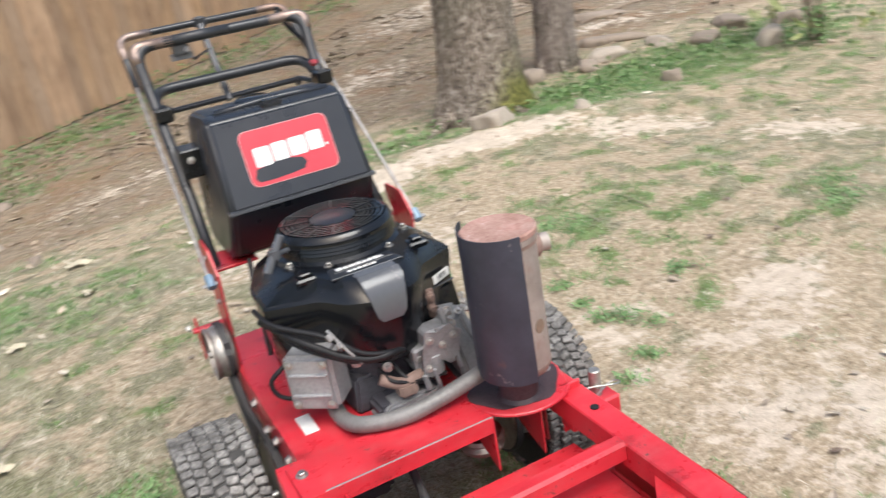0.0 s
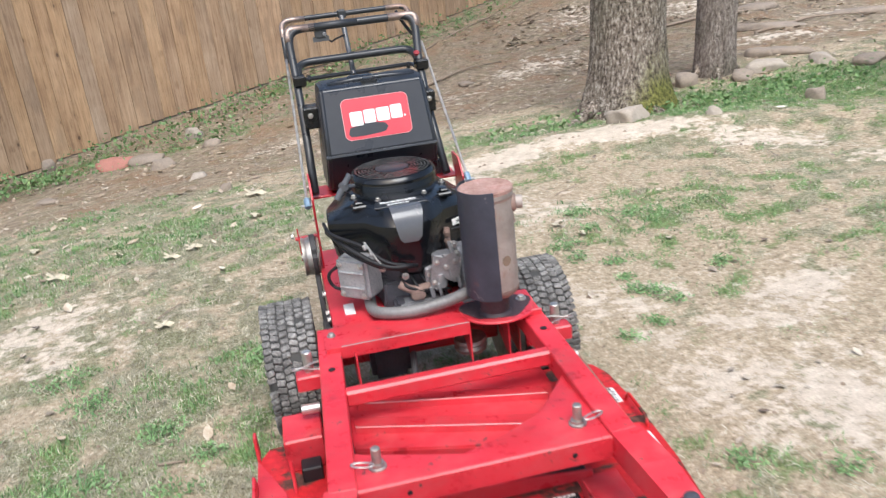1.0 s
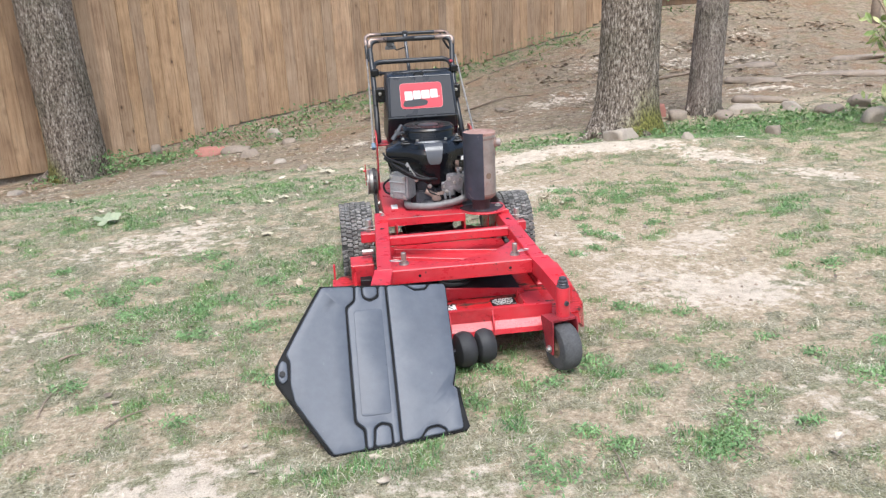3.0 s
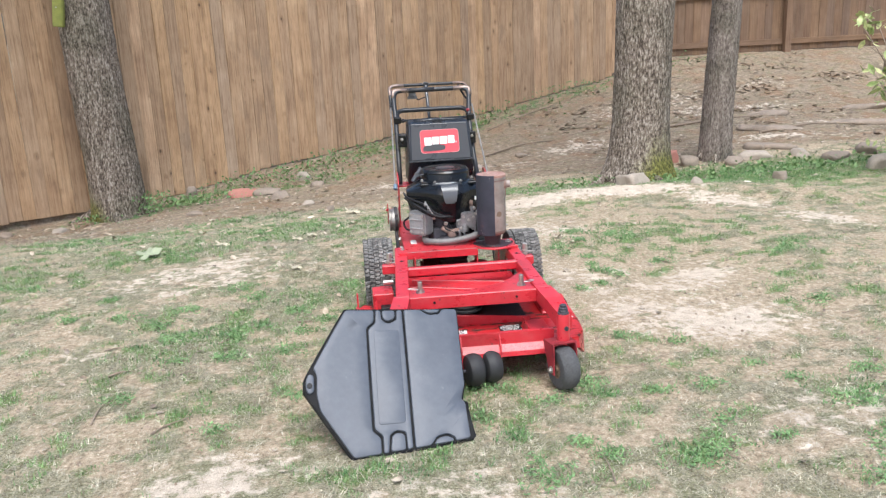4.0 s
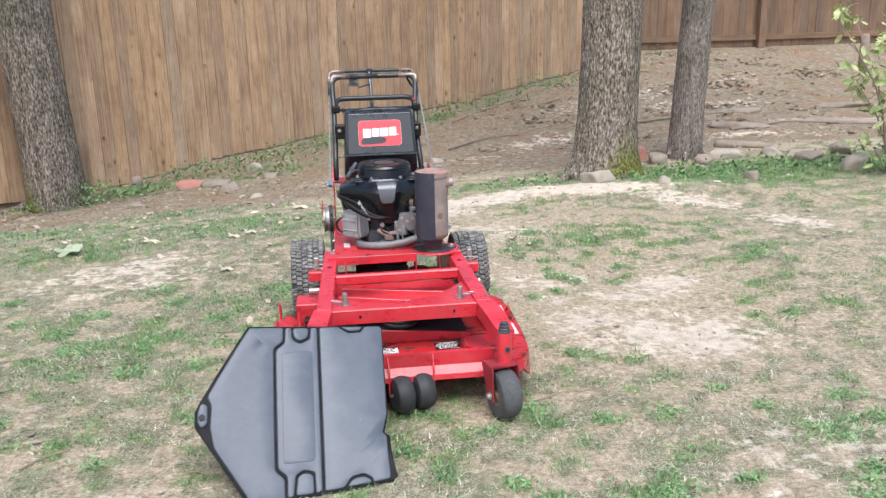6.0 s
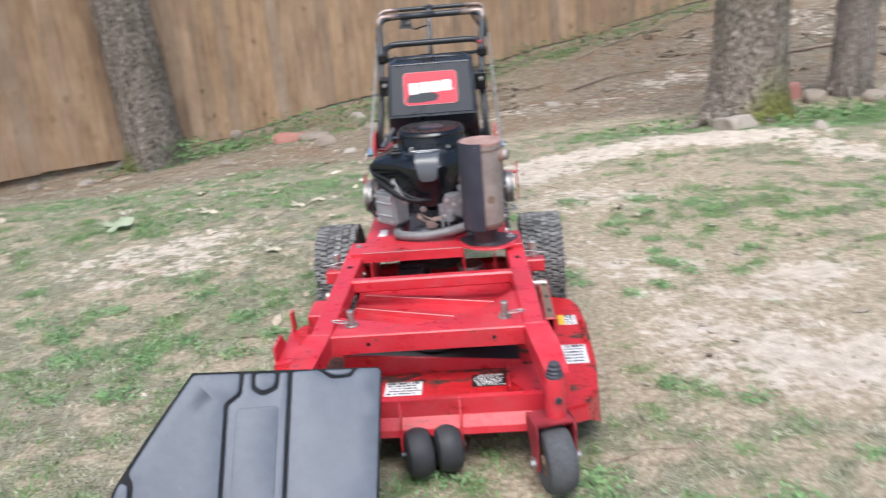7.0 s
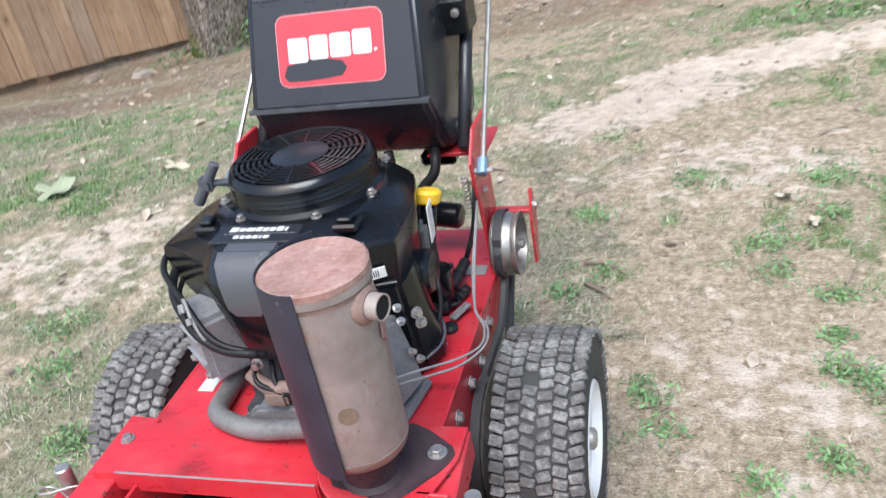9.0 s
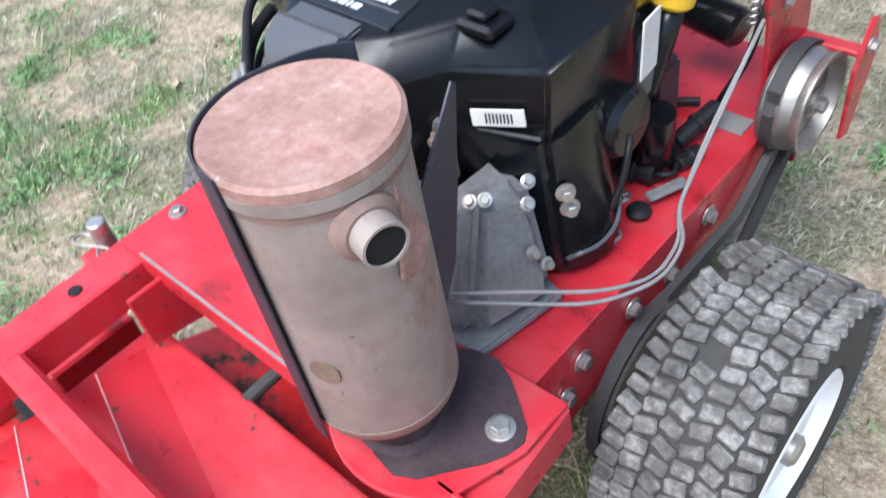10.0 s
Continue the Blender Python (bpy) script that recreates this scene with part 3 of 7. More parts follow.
def build_ground():
    xs, ys = spread(-6.0, 9.0, 0.045, 900), spread(-4.8, 10.4, 0.042, 900)
    GRID["x"], GRID["y"] = np.array(xs), np.array(ys)
    verts = [(x, y, height(x, y)) for y in ys for x in xs]
    w = len(xs)
    faces = [(j * w + i, j * w + i + 1, (j + 1) * w + i + 1, (j + 1) * w + i) for j in range(len(ys) - 1) for i in range(w - 1)]
    me = bpy.data.meshes.new("ground")
    me.from_pydata(verts, [], faces)
    me.shade_smooth()
    for key, fn in (("sand", sandiness), ("green", greenness), ("dirt", dirtiness), ("bare", bareness)):
        a = me.attributes.new(key, "FLOAT", "POINT")
        mean = {"sand": 0.1, "green": 0.3, "dirt": 0.0, "bare": 0.48}[key]
        values = []
        for x, y, z in verts:
            w = 1.0 if key == "dirt" else max(0.0, min(1.0, (x + 6.5) / 1.0, (9.5 - x) / 1.2, (y + 4.8) / 1.2, (10.4 - y) / 0.3))
            values.append(mean + (fn(x, y) - mean) * w if w > 0 else mean)
        GRID[key] = np.array(values).reshape(len(ys), len(xs))
        a.data.foreach_set("value", values)
    GRID["height"] = np.array([q[2] for q in verts]).reshape(len(ys), len(xs))
    me.materials.append(M["ground"])
    return tagged(new("ground", me), "patchy dry lawn with bare sandy soil and green tufts", "lawn", kind="structure")


build_ground()


# ---- fences ----
def board(w, h, t, dog):
    """One fence board, standing on its base, with clipped corners when dog is set."""
    c = 0.03 if dog else 0.004
    return slab([(-w / 2, 0), (w / 2, 0), (w / 2, h - c), (w / 2 - c, h), (-w / 2 + c, h), (-w / 2, h - c)], -t / 2, t / 2,
                Matrix.Rotation(radians(90), 4, "X"), 0.0045)


def build_fence(name, label, x0, y0, x1, y1, mat, h, front_rails, base, start=0.0, span=2.4):
    f = tagged(new(name), label, "fence", kind="structure")
    length = math.hypot(x1 - x0, y1 - y0)
    ux, uy = (x1 - x0) / length, (y1 - y0) / length
    rz = math.degrees(math.atan2(uy, ux))
    rnd = random.Random(5)
    shapes = []
    for w in (0.136, 0.140, 0.144):
        me = bpy.data.meshes.new("board")
        bm = board(w, h, 0.019, True)
        bm.to_mesh(me)
        bm.free()
        me.materials.append(M[mat])
        shapes.append((w, me))
    s = 0.0
    while s < length:
        w, me = rnd.choice(shapes)
        x, y = x0 + ux * (s + w / 2), y0 + uy * (s + w / 2)
        ob = new("board", me)
        ob.parent = f
        dy = rnd.uniform(-0.004, 0.004)
        ob.matrix_basis = pose(x - uy * dy, y + ux * dy, base(x, y) + rnd.uniform(-0.008, 0.008), rnd.uniform(-0.3, 0.3), rnd.uniform(-0.10, 0.10), rz + rnd.uniform(-0.6, 0.6))
        s += w + rnd.uniform(-0.0005, 0.002)
    side = -1 if front_rails else 1
    nx, ny = -uy * side, ux * side
    k = start
    while k < length:
        e = min(length, k + span)
        for zr in (0.16, h * 0.5 - 0.02, h - 0.25):
            a = Vector((x0 + ux * max(k, 0.0), y0 + uy * max(k, 0.0), 0))
            b = Vector((x0 + ux * e, y0 + uy * e, 0))
            a.z, b.z = base(a.x, a.y) + zr, base(b.x, b.y) + zr
            off = Vector((nx, ny, 0)) * 0.030
            bm = box((-0.019, -0.045, 0), (0.019, 0.045, (b - a).length - 0.004), None, 0.003)
            ob = part("rail", bm, mat, f)
            d = (b - a).normalized()
            z = d
            xx = Vector((nx, ny, 0)).normalized()
            yy = z.cross(xx)
            ob.matrix_basis = Matrix.Translation(a + off) @ Matrix((xx, yy, z)).transposed().to_4x4()
        k = max(k, 0.0)
        px, py = x0 + ux * k + nx * 0.10, y0 + uy * k + ny * 0.10
        ob = part("post", box((-0.055, -0.055, -0.35), (0.055, 0.055, h - 0.03), None, 0.004), mat, f)
        ob.matrix_basis = pose(px, py, base(px, py), 0, 0, rz)
        k = e
    return f


build_fence("fence_left", "tall weathered cedar privacy fence with close vertical boards", -9.0, fence_line(-9.0), 4.75, fence_line(4.75), "fence", 2.50, False, lambda x, y: height(x, y) + 0.015 + 0.075 * (1 - sstep(-4.1, -3.1, x)))
build_fence("fence_back", "brown wooden privacy fence with posts and rails showing", 4.8, 9.95, 14.0, 9.95, "fence_far", 1.95, True, lambda x, y: height(x, y - 0.05) + 0.01, -0.78, 3.0)


# ---- trees ----
TREES = []


def build_tree(label, x, y, r0, r1, lean, moss_dir, flare, seed, h=7.5):
    base = height(x, y)
    t = thing("tree", (x, y, base), label, "tree", "yard trees")
    rnd = random.Random(seed)
    bm = bmesh.new()
    lay = bm.verts.layers.float.new("moss")
    seg, rows = 72, 110
    rings = []
    for j in range(rows + 1):
        z = -0.12 + (h + 0.12) * (j / rows) ** 1.25
        f = max(0.0, z) / h
        rad = r0 + (r1 - r0) * (0.45 * f + 0.55 * f ** 3)
        ring = []
        for i in range(seg):
            a = 2 * math.pi * i / seg
            fl = flare * math.exp(-max(0.0, z) / 0.16) * (0.75 + 0.5 * noise.noise((math.cos(a) * 1.5, math.sin(a) * 1.5, seed * 3.1)))
            lump = 0.06 * noise.noise((math.cos(a) * 1.2 + seed, math.sin(a) * 1.2, z * 0.9))
            rid = 0.03 * noise.noise((a * r0 * 40, z * 5, seed)) + 0.02 * noise.noise((a * r0 * 90, z * 12, seed + 4))
            rr = rad * (1 + lump + rid * 0.8) + fl * r0
            v = bm.verts.new((rr * math.cos(a) + lean[0] * z, rr * math.sin(a) + lean[1] * z, z))
            v[lay] = max(0.0, math.cos(a - radians(moss_dir))) * (0.22 + 0.85 * math.exp(-max(0, z) / 0.28))
            ring.append(v)
        rings.append(ring)
    for a, b in zip(rings, rings[1:]):
        for i in range(seg):
            bm.faces.new((a[i], a[(i + 1) % seg], b[(i + 1) % seg], b[i]))
    bm.faces.new(rings[-1])
    smooth(bm, 80)
    part("trunk", bm, "bark", t)
    for k in range(4):
        a = 2 * math.pi * k / 4 + rnd.uniform(-0.4, 0.4)
        reach = r0 * (1.5 + flare * rnd.uniform(1.0, 2.2))
        p = [(math.cos(a + 0.15 * q) * (r0 * 0.8 + (reach - r0 * 0.8) * q), math.sin(a + 0.15 * q) * (r0 * 0.8 + (reach - r0 * 0.8) * q), 0.10 * (1 - q) ** 2 - 0.045 * q) for q in (0, 0.35, 0.7, 1.0)]
        root = tube(p, r0 * 0.20, 0, 10, r0 * 0.07)
        root.verts.layers.float.new("moss")
        part("root", root, "bark", t)
    TREES.append((t, h, r1, lean, seed))
    return t


build_tree("grey-barked oak trunk beside the cedar fence", -3.16, 5.22, 0.285, 0.15, (-0.035, 0.0), 200, 0.22, 1)
build_tree("thick oak trunk with mossy foot and flaky bark", 2.20, 3.40, 0.272, 0.12, (0.030, 0.0), -60, 0.52, 2)
build_tree("slim grey trunk standing behind the thick oak", 3.20, 3.95, 0.155, 0.075, (0.045, 0.0), 60, 0.18, 3)

build_tree("broad mossy oak foot with spreading roots", -3.92, 2.20, 0.30, 0.14, (-0.07, 0.0), -40, 0.42, 4)


# ---- the mower ----
mower = thing("lawn_mower", (0, 0, 0), "red walk-behind lawn mower with black engine and rusty muffler", "lawn mower")


def loft(rings):
    """Skin between closed outlines, each a list of points with as many points as the next."""
    bm = bmesh.new()
    rows = [[bm.verts.new(p) for p in r] for r in rings]
    n = len(rows[0])
    for a, b in zip(rows, rows[1:]):
        for i in range(n):
            bm.faces.new((a[i], a[(i + 1) % n], b[(i + 1) % n], b[i]))
    bm.faces.new(list(reversed(rows[0])))
    bm.faces.new(rows[-1])
    bmesh.ops.recalc_face_normals(bm, faces=bm.faces[:])
    return bm


def joined(*fns):
    """One bmesh out of several adding functions."""
    bm = bmesh.new()
    for f in fns:
        f(bm)
    return bm


def bevelled(bm, off, seg=2, angle=25):
    es = [e for e in bm.edges if len(e.link_faces) == 2 and e.calc_face_angle(0) > radians(angle)]
    bmesh.ops.bevel(bm, geom=es, offset=off, segments=seg, affect="EDGES", clamp_overlap=True)
    return smooth(bm, 40)


def bolt(at, way, parent, r=0.008, h=0.008, mat="steel", name="bolt"):
    """A hexagon head on a washer."""
    m = axis(at, Vector(at) + Vector(way))
    bm = bmesh.new()
    add_lathe(bm, [(r * 1.5, 0), (r * 1.5, h * 0.25), (r * 1.3, h * 0.3)], m, 14)
    add_lathe(bm, [(r, h * 0.25), (r, h), (r * 0.85, h * 1.12)], m, 6)
    return part(name, bm, mat, parent)


def beam(a, b, w, h, bevel=0.003, up=(0, 0, 1)):
    """A rectangular bar whose top centre line runs from a to b."""
    a, b = Vector(a), Vector(b)
    d = (b - a).normalized()
    s = d.cross(Vector(up)).normalized()
    u = s.cross(d)
    m = Matrix((s, d, u)).transposed().to_4x4()
    m.translation = a
    return box((-w / 2, 0, -h), (w / 2, (b - a).length, 0), m, bevel)


# rear wheels
def rear_wheel(s):
    cx, cy, cz, r, w = s * 0.385, -0.03, 0.2, 0.196, 0.155
    m = pose(cx, cy, cz, 0, 90 * s, 0)
    h = w / 2
    tyre = part("rear_wheel", lathe([(0.098, -h + 0.02), (0.112, -h + 0.006), (0.150, -h), (0.178, -h + 0.006), (0.190, -h + 0.02), (r - 0.002, -h + 0.045), (r, 0),
                                     (r - 0.002, h - 0.045), (0.190, h - 0.02), (0.178, h - 0.006), (0.150, h), (0.112, h - 0.006), (0.098, h - 0.02)], m, 56, True), "carcass", mower,
                "wide turf tyre with dusty block tread")
    bm = bmesh.new()
    rnd = random.Random(3)
    n = 58
    cols = [(-0.0645 + 0.0258 * i, 0.0245, 0.5 * (i % 2)) for i in range(6)]
    for k in range(n):
        for x, bw, ph in cols:
            a = 2 * math.pi * (k + ph) / n
            rr = r - (0.006 if abs(x) > 0.05 else 0.002)
            skew = (13 if ph else -13) + rnd.uniform(-9, 9)
            if rnd.random() < 0.03:
                continue
            q = m @ Matrix.Rotation(a, 4, "Z") @ Matrix.Translation((rr, 0, x)) @ Matrix.Rotation(radians(skew), 4, "X")
            if abs(x) > 0.05:
                q = q @ Matrix.Rotation(radians(14 if x > 0 else -14), 4, "Y")
            e, g, k2 = rnd.uniform(0.86, 1.10), rnd.uniform(0.88, 1.06), rnd.uniform(0.62, 1.06)
            add_box(bm, (-0.006, -0.0084 * e, -bw / 2 * g), (0.0085 * k2, 0.0084 * rnd.uniform(0.86, 1.10), bw / 2 * rnd.uniform(0.88, 1.06)), q, 0.0022)
    part("tread", bm, "tyre", tyre, "block tread of a turf tyre")
    part("rim", lathe([(0.100, h - 0.022), (0.106, h - 0.008), (0.102, h - 0.004), (0.094, h - 0.012), (0.085, h - 0.035), (0.06, h - 0.042), (0.035, h - 0.03), (0.022, h - 0.028), (0.0, h - 0.028)], m, 44), "white", tyre,
         "white painted steel rim")
    part("rim", lathe([(0.0, -h + 0.05), (0.08, -h + 0.05), (0.10, -h + 0.03), (0.104, -h + 0.012), (0.098, -h + 0.01)], m, 40), "white", tyre)
    part("hub_cap", lathe([(0.020, h - 0.03), (0.020, h - 0.008), (0.014, h - 0.003), (0.0, h - 0.003)], m, 20), "steel", tyre)
    for k in range(4):
        a = radians(45 + 90 * k)
        p = m @ Vector((0.045 * math.cos(a), 0.045 * math.sin(a), h - 0.036))
        bolt(p, m.to_3x3() @ Vector((0, 0, 1)), tyre, 0.007, 0.008, name="wheel_nut")
    # drive pulley behind the tyre
    pm = pose(s * 0.268, cy, cz, 0, 90 * s, 0)
    part("wheel_pulley", lathe([(0.02, -0.012), (0.118, -0.012), (0.122, -0.009), (0.112, 0), (0.122, 0.009), (0.118, 0.012), (0.02, 0.012)], pm, 44), "pulley", mower)
    part("axle", rod((s * 0.2, cy, cz), (s * 0.32, cy, cz), 0.012), "steel", mower)


rear_wheel(1)
rear_wheel(-1)

# engine plate, side plates and front channel
part("engine_plate", joined(lambda b: add_box(b, (-0.252, -0.255, 0.386), (0.252, 0.40, 0.394), None, 0.002)), "red", mower, "red engine plate streaked with dirt")
for s in (-1, 1):
    part("side_plate", slab([(-0.31, 0.25), (0.36, 0.30), (0.39, 0.395), (-0.31, 0.395)], s * 0.252 - 0.003, s * 0.252 + 0.003, Matrix(((0, 0, 1, 0), (1, 0, 0, 0), (0, 1, 0, 0), (0, 0, 0, 1)))), "red", mower)
    for y, z in ((-0.155, 0.352), (-0.185, 0.318), (-0.06, 0.345), (0.10, 0.36), (0.02, 0.33)):
        bolt((s * 0.256, y, z), (s, 0, 0), mower, 0.009, 0.009)
SWAP = Matrix(((0, 0, 1, 0), (1, 0, 0, 0), (0, 1, 0, 0), (0, 0, 0, 1)))  # x, y, z of an outline become y, z, x
fold = [(-0.372, 0.372), (-0.366, 0.372), (-0.366, 0.399), (-0.262, 0.399), (-0.262, 0.368), (-0.256, 0.368), (-0.256, 0.406), (-0.372, 0.406)]
part("front_channel", slab(fold, -0.286, 0.100, SWAP, 0), "red", mower, "folded red sheet channel")
part("weld_seam", rod((-0.245, -0.369, 0.4045), (0.10, -0.369, 0.4045), 0.0028, 6), "cable", mower)
# muffler bracket
fl = [(0.085, -0.24)]
for k in range(15):
    a = radians(172 + 10.5 * k)
    fl.append((0.195 + 0.105 * math.cos(a), -0.315 + 0.098 * math.sin(a)))
fl += [(0.300, -0.30), (0.300, -0.235)]
part("muffler_bracket", slab(fl, 0.403, 0.409), "red", mower)
part("scorch", slab([(0.192 + 0.098 * math.cos(radians(a)) * (1.0 + 0.12 * math.sin(3 * radians(a))), -0.314 + 0.074 * math.sin(radians(a)) * (1 + 0.1 * math.cos(5 * radians(a)))) for a in range(0, 360, 15)], 0.4085, 0.4105, None, 0), "scorched", mower, "soot-blackened paint under the muffler")
part("bracket_lip", joined(lambda b: add_box(b, (0.255, -0.375, 0.30), (0.303, -0.368, 0.409), None, 0.002)), "red", mower)
bolt((0.268, -0.296, 0.410), (0, 0, 1), mower, 0.010, 0.010)
bolt((-0.266, -0.297, 0.406), (0, 0, 1), mower, 0.008, 0.008)
part("gusset", slab([(-0.37, 0.405), (-0.37, 0.28), (-0.26, 0.33), (-0.26, 0.405)], 0.098, 0.103, Matrix(((0, 0, 1, 0), (1, 0, 0, 0), (0, 1, 0, 0), (0, 0, 0, 1)))), "red", mower)
part("gusset", slab([(-0.37, 0.405), (-0.37, 0.27), (-0.26, 0.31), (-0.26, 0.405)], 0.205, 0.210, Matrix(((0, 0, 1, 0), (1, 0, 0, 0), (0, 1, 0, 0), (0, 0, 0, 1)))), "red", mower)
part("gusset", slab([(-0.42, 0.385), (-0.42, 0.30), (-0.27, 0.27), (-0.27, 0.385)], -0.215, -0.210, Matrix(((0, 0, 1, 0), (1, 0, 0, 0), (0, 1, 0, 0), (0, 0, 0, 1)))), "red", mower)

# carrier frame in front
for s in (-1, 1):
    part("frame_rail", beam((s * 0.272, -0.235, 0.401), (s * 0.305, -0.915, 0.360), 0.060, 0.055), "red", mower)
    part("frame_arm", loft([[(s * 0.274, -0.905, 0.360), (s * 0.343, -0.905, 0.360), (s * 0.343, -0.905, 0.300), (s * 0.274, -0.905, 0.300)],
                            [(s * 0.292, -1.02, 0.345), (s * 0.366, -1.02, 0.345), (s * 0.366, -1.02, 0.285), (s * 0.292, -1.02, 0.285)],
                            [(s * 0.318, -1.135, 0.315), (s * 0.378, -1.135, 0.315), (s * 0.378, -1.135, 0.245), (s * 0.318, -1.135, 0.245)]]), "red", mower)
    part("hole_plug", rod((s * 0.281, -0.45, 0.3885), (s * 0.281, -0.45, 0.3898), 0.009, 14), "ink", mower)
    part("cross_bracket", box((s * 0.315 - 0.06, -0.408, 0.315), (s * 0.315 + 0.06, -0.362, 0.358), None, 0.004), "red", mower)
    part("stud", rod((s * 0.338, -0.375, 0.30), (s * 0.338, -0.375, 0.415), 0.0125, 14), "steel", mower)
    part("stud", rod((s * 0.325, -0.44, 0.285), (s * 0.375, -0.44, 0.285), 0.013, 14), "steel", mower)
    c = [Vector((s * 0.338, -0.388, 0.378)) + Vector((s * 0.045 * math.cos(a), -0.004 - 0.012 * math.sin(2 * a), 0.006 * math.sin(a))) for a in np.linspace(-2.6, 2.6, 22)]
    part("hairpin_clip", tube(c, 0.0022, 0, 6), "steel", mower)
part("cross_member", beam((-0.262, -0.556, 0.384), (0.262, -0.556, 0.386), 0.034, 0.042, 0.006), "red", mower)
cm = joined(lambda b: add_slab(b, [(-0.278, -0.915), (0.278, -0.915), (0.278, -0.64), (0.262, -0.64), (0.160, -0.775), (0.040, -0.838), (-0.040, -0.866), (-0.240, -0.795), (-0.278, -0.775)], 0.346, 0.353, None, 0.001),
            lambda b: add_box(b, (-0.278, -0.919, 0.296), (0.278, -0.912, 0.352), None, 0.002))
part("cross_member", cm, "red", mower)
for x in (-0.17, 0.19):
    part("hole_plug", rod((x, -0.9205, 0.325), (x, -0.9195, 0.325), 0.006, 10), "ink", mower)
for s in (-1, 1):
    px, py = s * 0.224, -0.848
    pin = part("lift_pin", joined(lambda b: add_rod(b, (px, py, 0.352), (px, py, 0.402), 0.0105, 16), lambda b: add_lathe(b, [(0.020, 0), (0.020, 0.004), (0.016, 0.006), (0.016, 0.012)], pose(px, py, 0.353), 18)), "pulley", mower)
    c = [Vector((px + s * 0.012, py - 0.012, 0.372)) + Vector((s * (0.020 + 0.024 * math.cos(a)), -0.009 * math.sin(a) + 0.008 * math.cos(a), 0.002)) for a in np.linspace(-3.0, 3.0, 20)]
    part("hairpin_clip", tube(c, 0.0022, 0, 6), "steel", pin)

# cutting deck
outline = [(0.30, -0.285), (0.42, -0.285), (0.465, -0.31), (0.488, -0.37), (0.496, -0.55), (0.490, -0.80), (0.474, -0.96), (0.432, -1.045), (0.36, -1.07), (-0.44, -1.07),
           (-0.488, -1.045), (-0.51, -0.96), (-0.515, -0.60), (-0.505, -0.45), (-0.48, -0.40), (-0.34, -0.385), (-0.29, -0.285)]
deck = part("cutting_deck", bevelled(slab(outline, 0.155, 0.166, None, 0), 0.006, 2), "red_worn", mower, "red cutting deck worn to dark metal")
inner = [(x * 0.985, -0.68 + (y + 0.68) * 0.98) for x, y in outline]
sk = bmesh.new()
lo, hi, li = [], [], []
for (x, y), (xi, yi) in zip(outline, inner):
    hi.append(sk.verts.new((x, y, 0.160)))
    low = 0.118 if y < -1.0 else 0.058
    lo.append(sk.verts.new((x * 1.012, y, low)))
    li.append(sk.verts.new((xi, yi, low)))
top_in = [sk.verts.new((x, y, 0.154)) for x, y in inner]
nn = len(outline)
for i in range(nn):
    j = (i + 1) % nn
    sk.faces.new((hi[i], hi[j], lo[j], lo[i]))
    sk.faces.new((lo[i], lo[j], li[j], li[i]))
    sk.faces.new((li[i], li[j], top_in[j], top_in[i]))
bmesh.ops.recalc_face_normals(sk, faces=sk.faces[:])
part("skirt", smooth(sk, 40), "red", deck)
# belt cover with two pressed folds
cover = slab([(-0.262, -0.392), (0.262, -0.392), (0.262, -0.80), (0.16, -0.80), (-0.262, -0.668)], 0.262, 0.285, None, 0)
part("belt_cover", bevelled(cover, 0.004), "red", deck)
def fold(x0, y0, x1, y1, depth, rise):
    """A pressed step: its top climbs towards the front and drops off at a worn edge."""
    bm = loft([[(x0, y0 + depth, 0.284), (x0, y0, 0.284 + rise), (x0, y0 - 0.004, 0.284)], [(x1, y1 + depth, 0.284), (x1, y1, 0.284 + rise), (x1, y1 - 0.004, 0.284)]])
    f = part("cover_fold", bm, "red", deck)
    part("worn_edge", rod((x0, y0, 0.2838 + rise), (x1, y1, 0.2838 + rise), 0.0014, 6), "decal_pink", f, "edge worn to pale primer")


fold(-0.235, -0.493, 0.228, -0.622, 0.070, 0.018)
fold(-0.250, -0.598, 0.235, -0.765, 0.075, 0.018)
# front: well, upper lip and apron
part("front_lip", slab([(-1.068, 0.152), (-1.060, 0.152), (-1.060, 0.213), (-1.048, 0.213), (-1.048, 0.220), (-1.068, 0.220)], -0.47, 0.318, SWAP, 0), "red", deck)
part("front_apron", loft([[(-0.47, -1.066, 0.172), (0.30, -1.066, 0.172), (0.30, -1.062, 0.165), (-0.47, -1.062, 0.165)],
                          [(-0.47, -1.090, 0.142), (0.30, -1.090, 0.142), (0.30, -1.086, 0.134), (-0.47, -1.086, 0.134)],
                          [(-0.47, -1.093, 0.122), (0.30, -1.093, 0.122), (0.30, -1.086, 0.122), (-0.47, -1.086, 0.122)]]), "red", deck)
part("back_wall", slab([(-0.27, 0.166), (0.27, 0.166), (0.27, 0.190), (-0.27, 0.238)], 0.80, 0.807, Matrix.Rotation(radians(90), 4, "X"), 0.002), "red", deck)
# added black slab on the deck floor: shade under the cover put in as colour
part("grease_cake", slab([(-0.262, -0.44), (0.262, -0.44), (0.262, -0.795), (-0.262, -0.795)], 0.164, 0.180, None, 0.004), "belt", deck, "dark slab painting in the shade and greasy belts under the cover")
part("corner_plate", slab([(0.23, -0.80), (0.33, -0.80), (0.33, -1.055), (0.23, -0.90)], 0.1665, 0.172, None, 0.002), "red", deck)
part("divider", box((0.222, -1.00, 0.167), (0.227, -0.86, 0.212), None, 0.002), "red", deck)
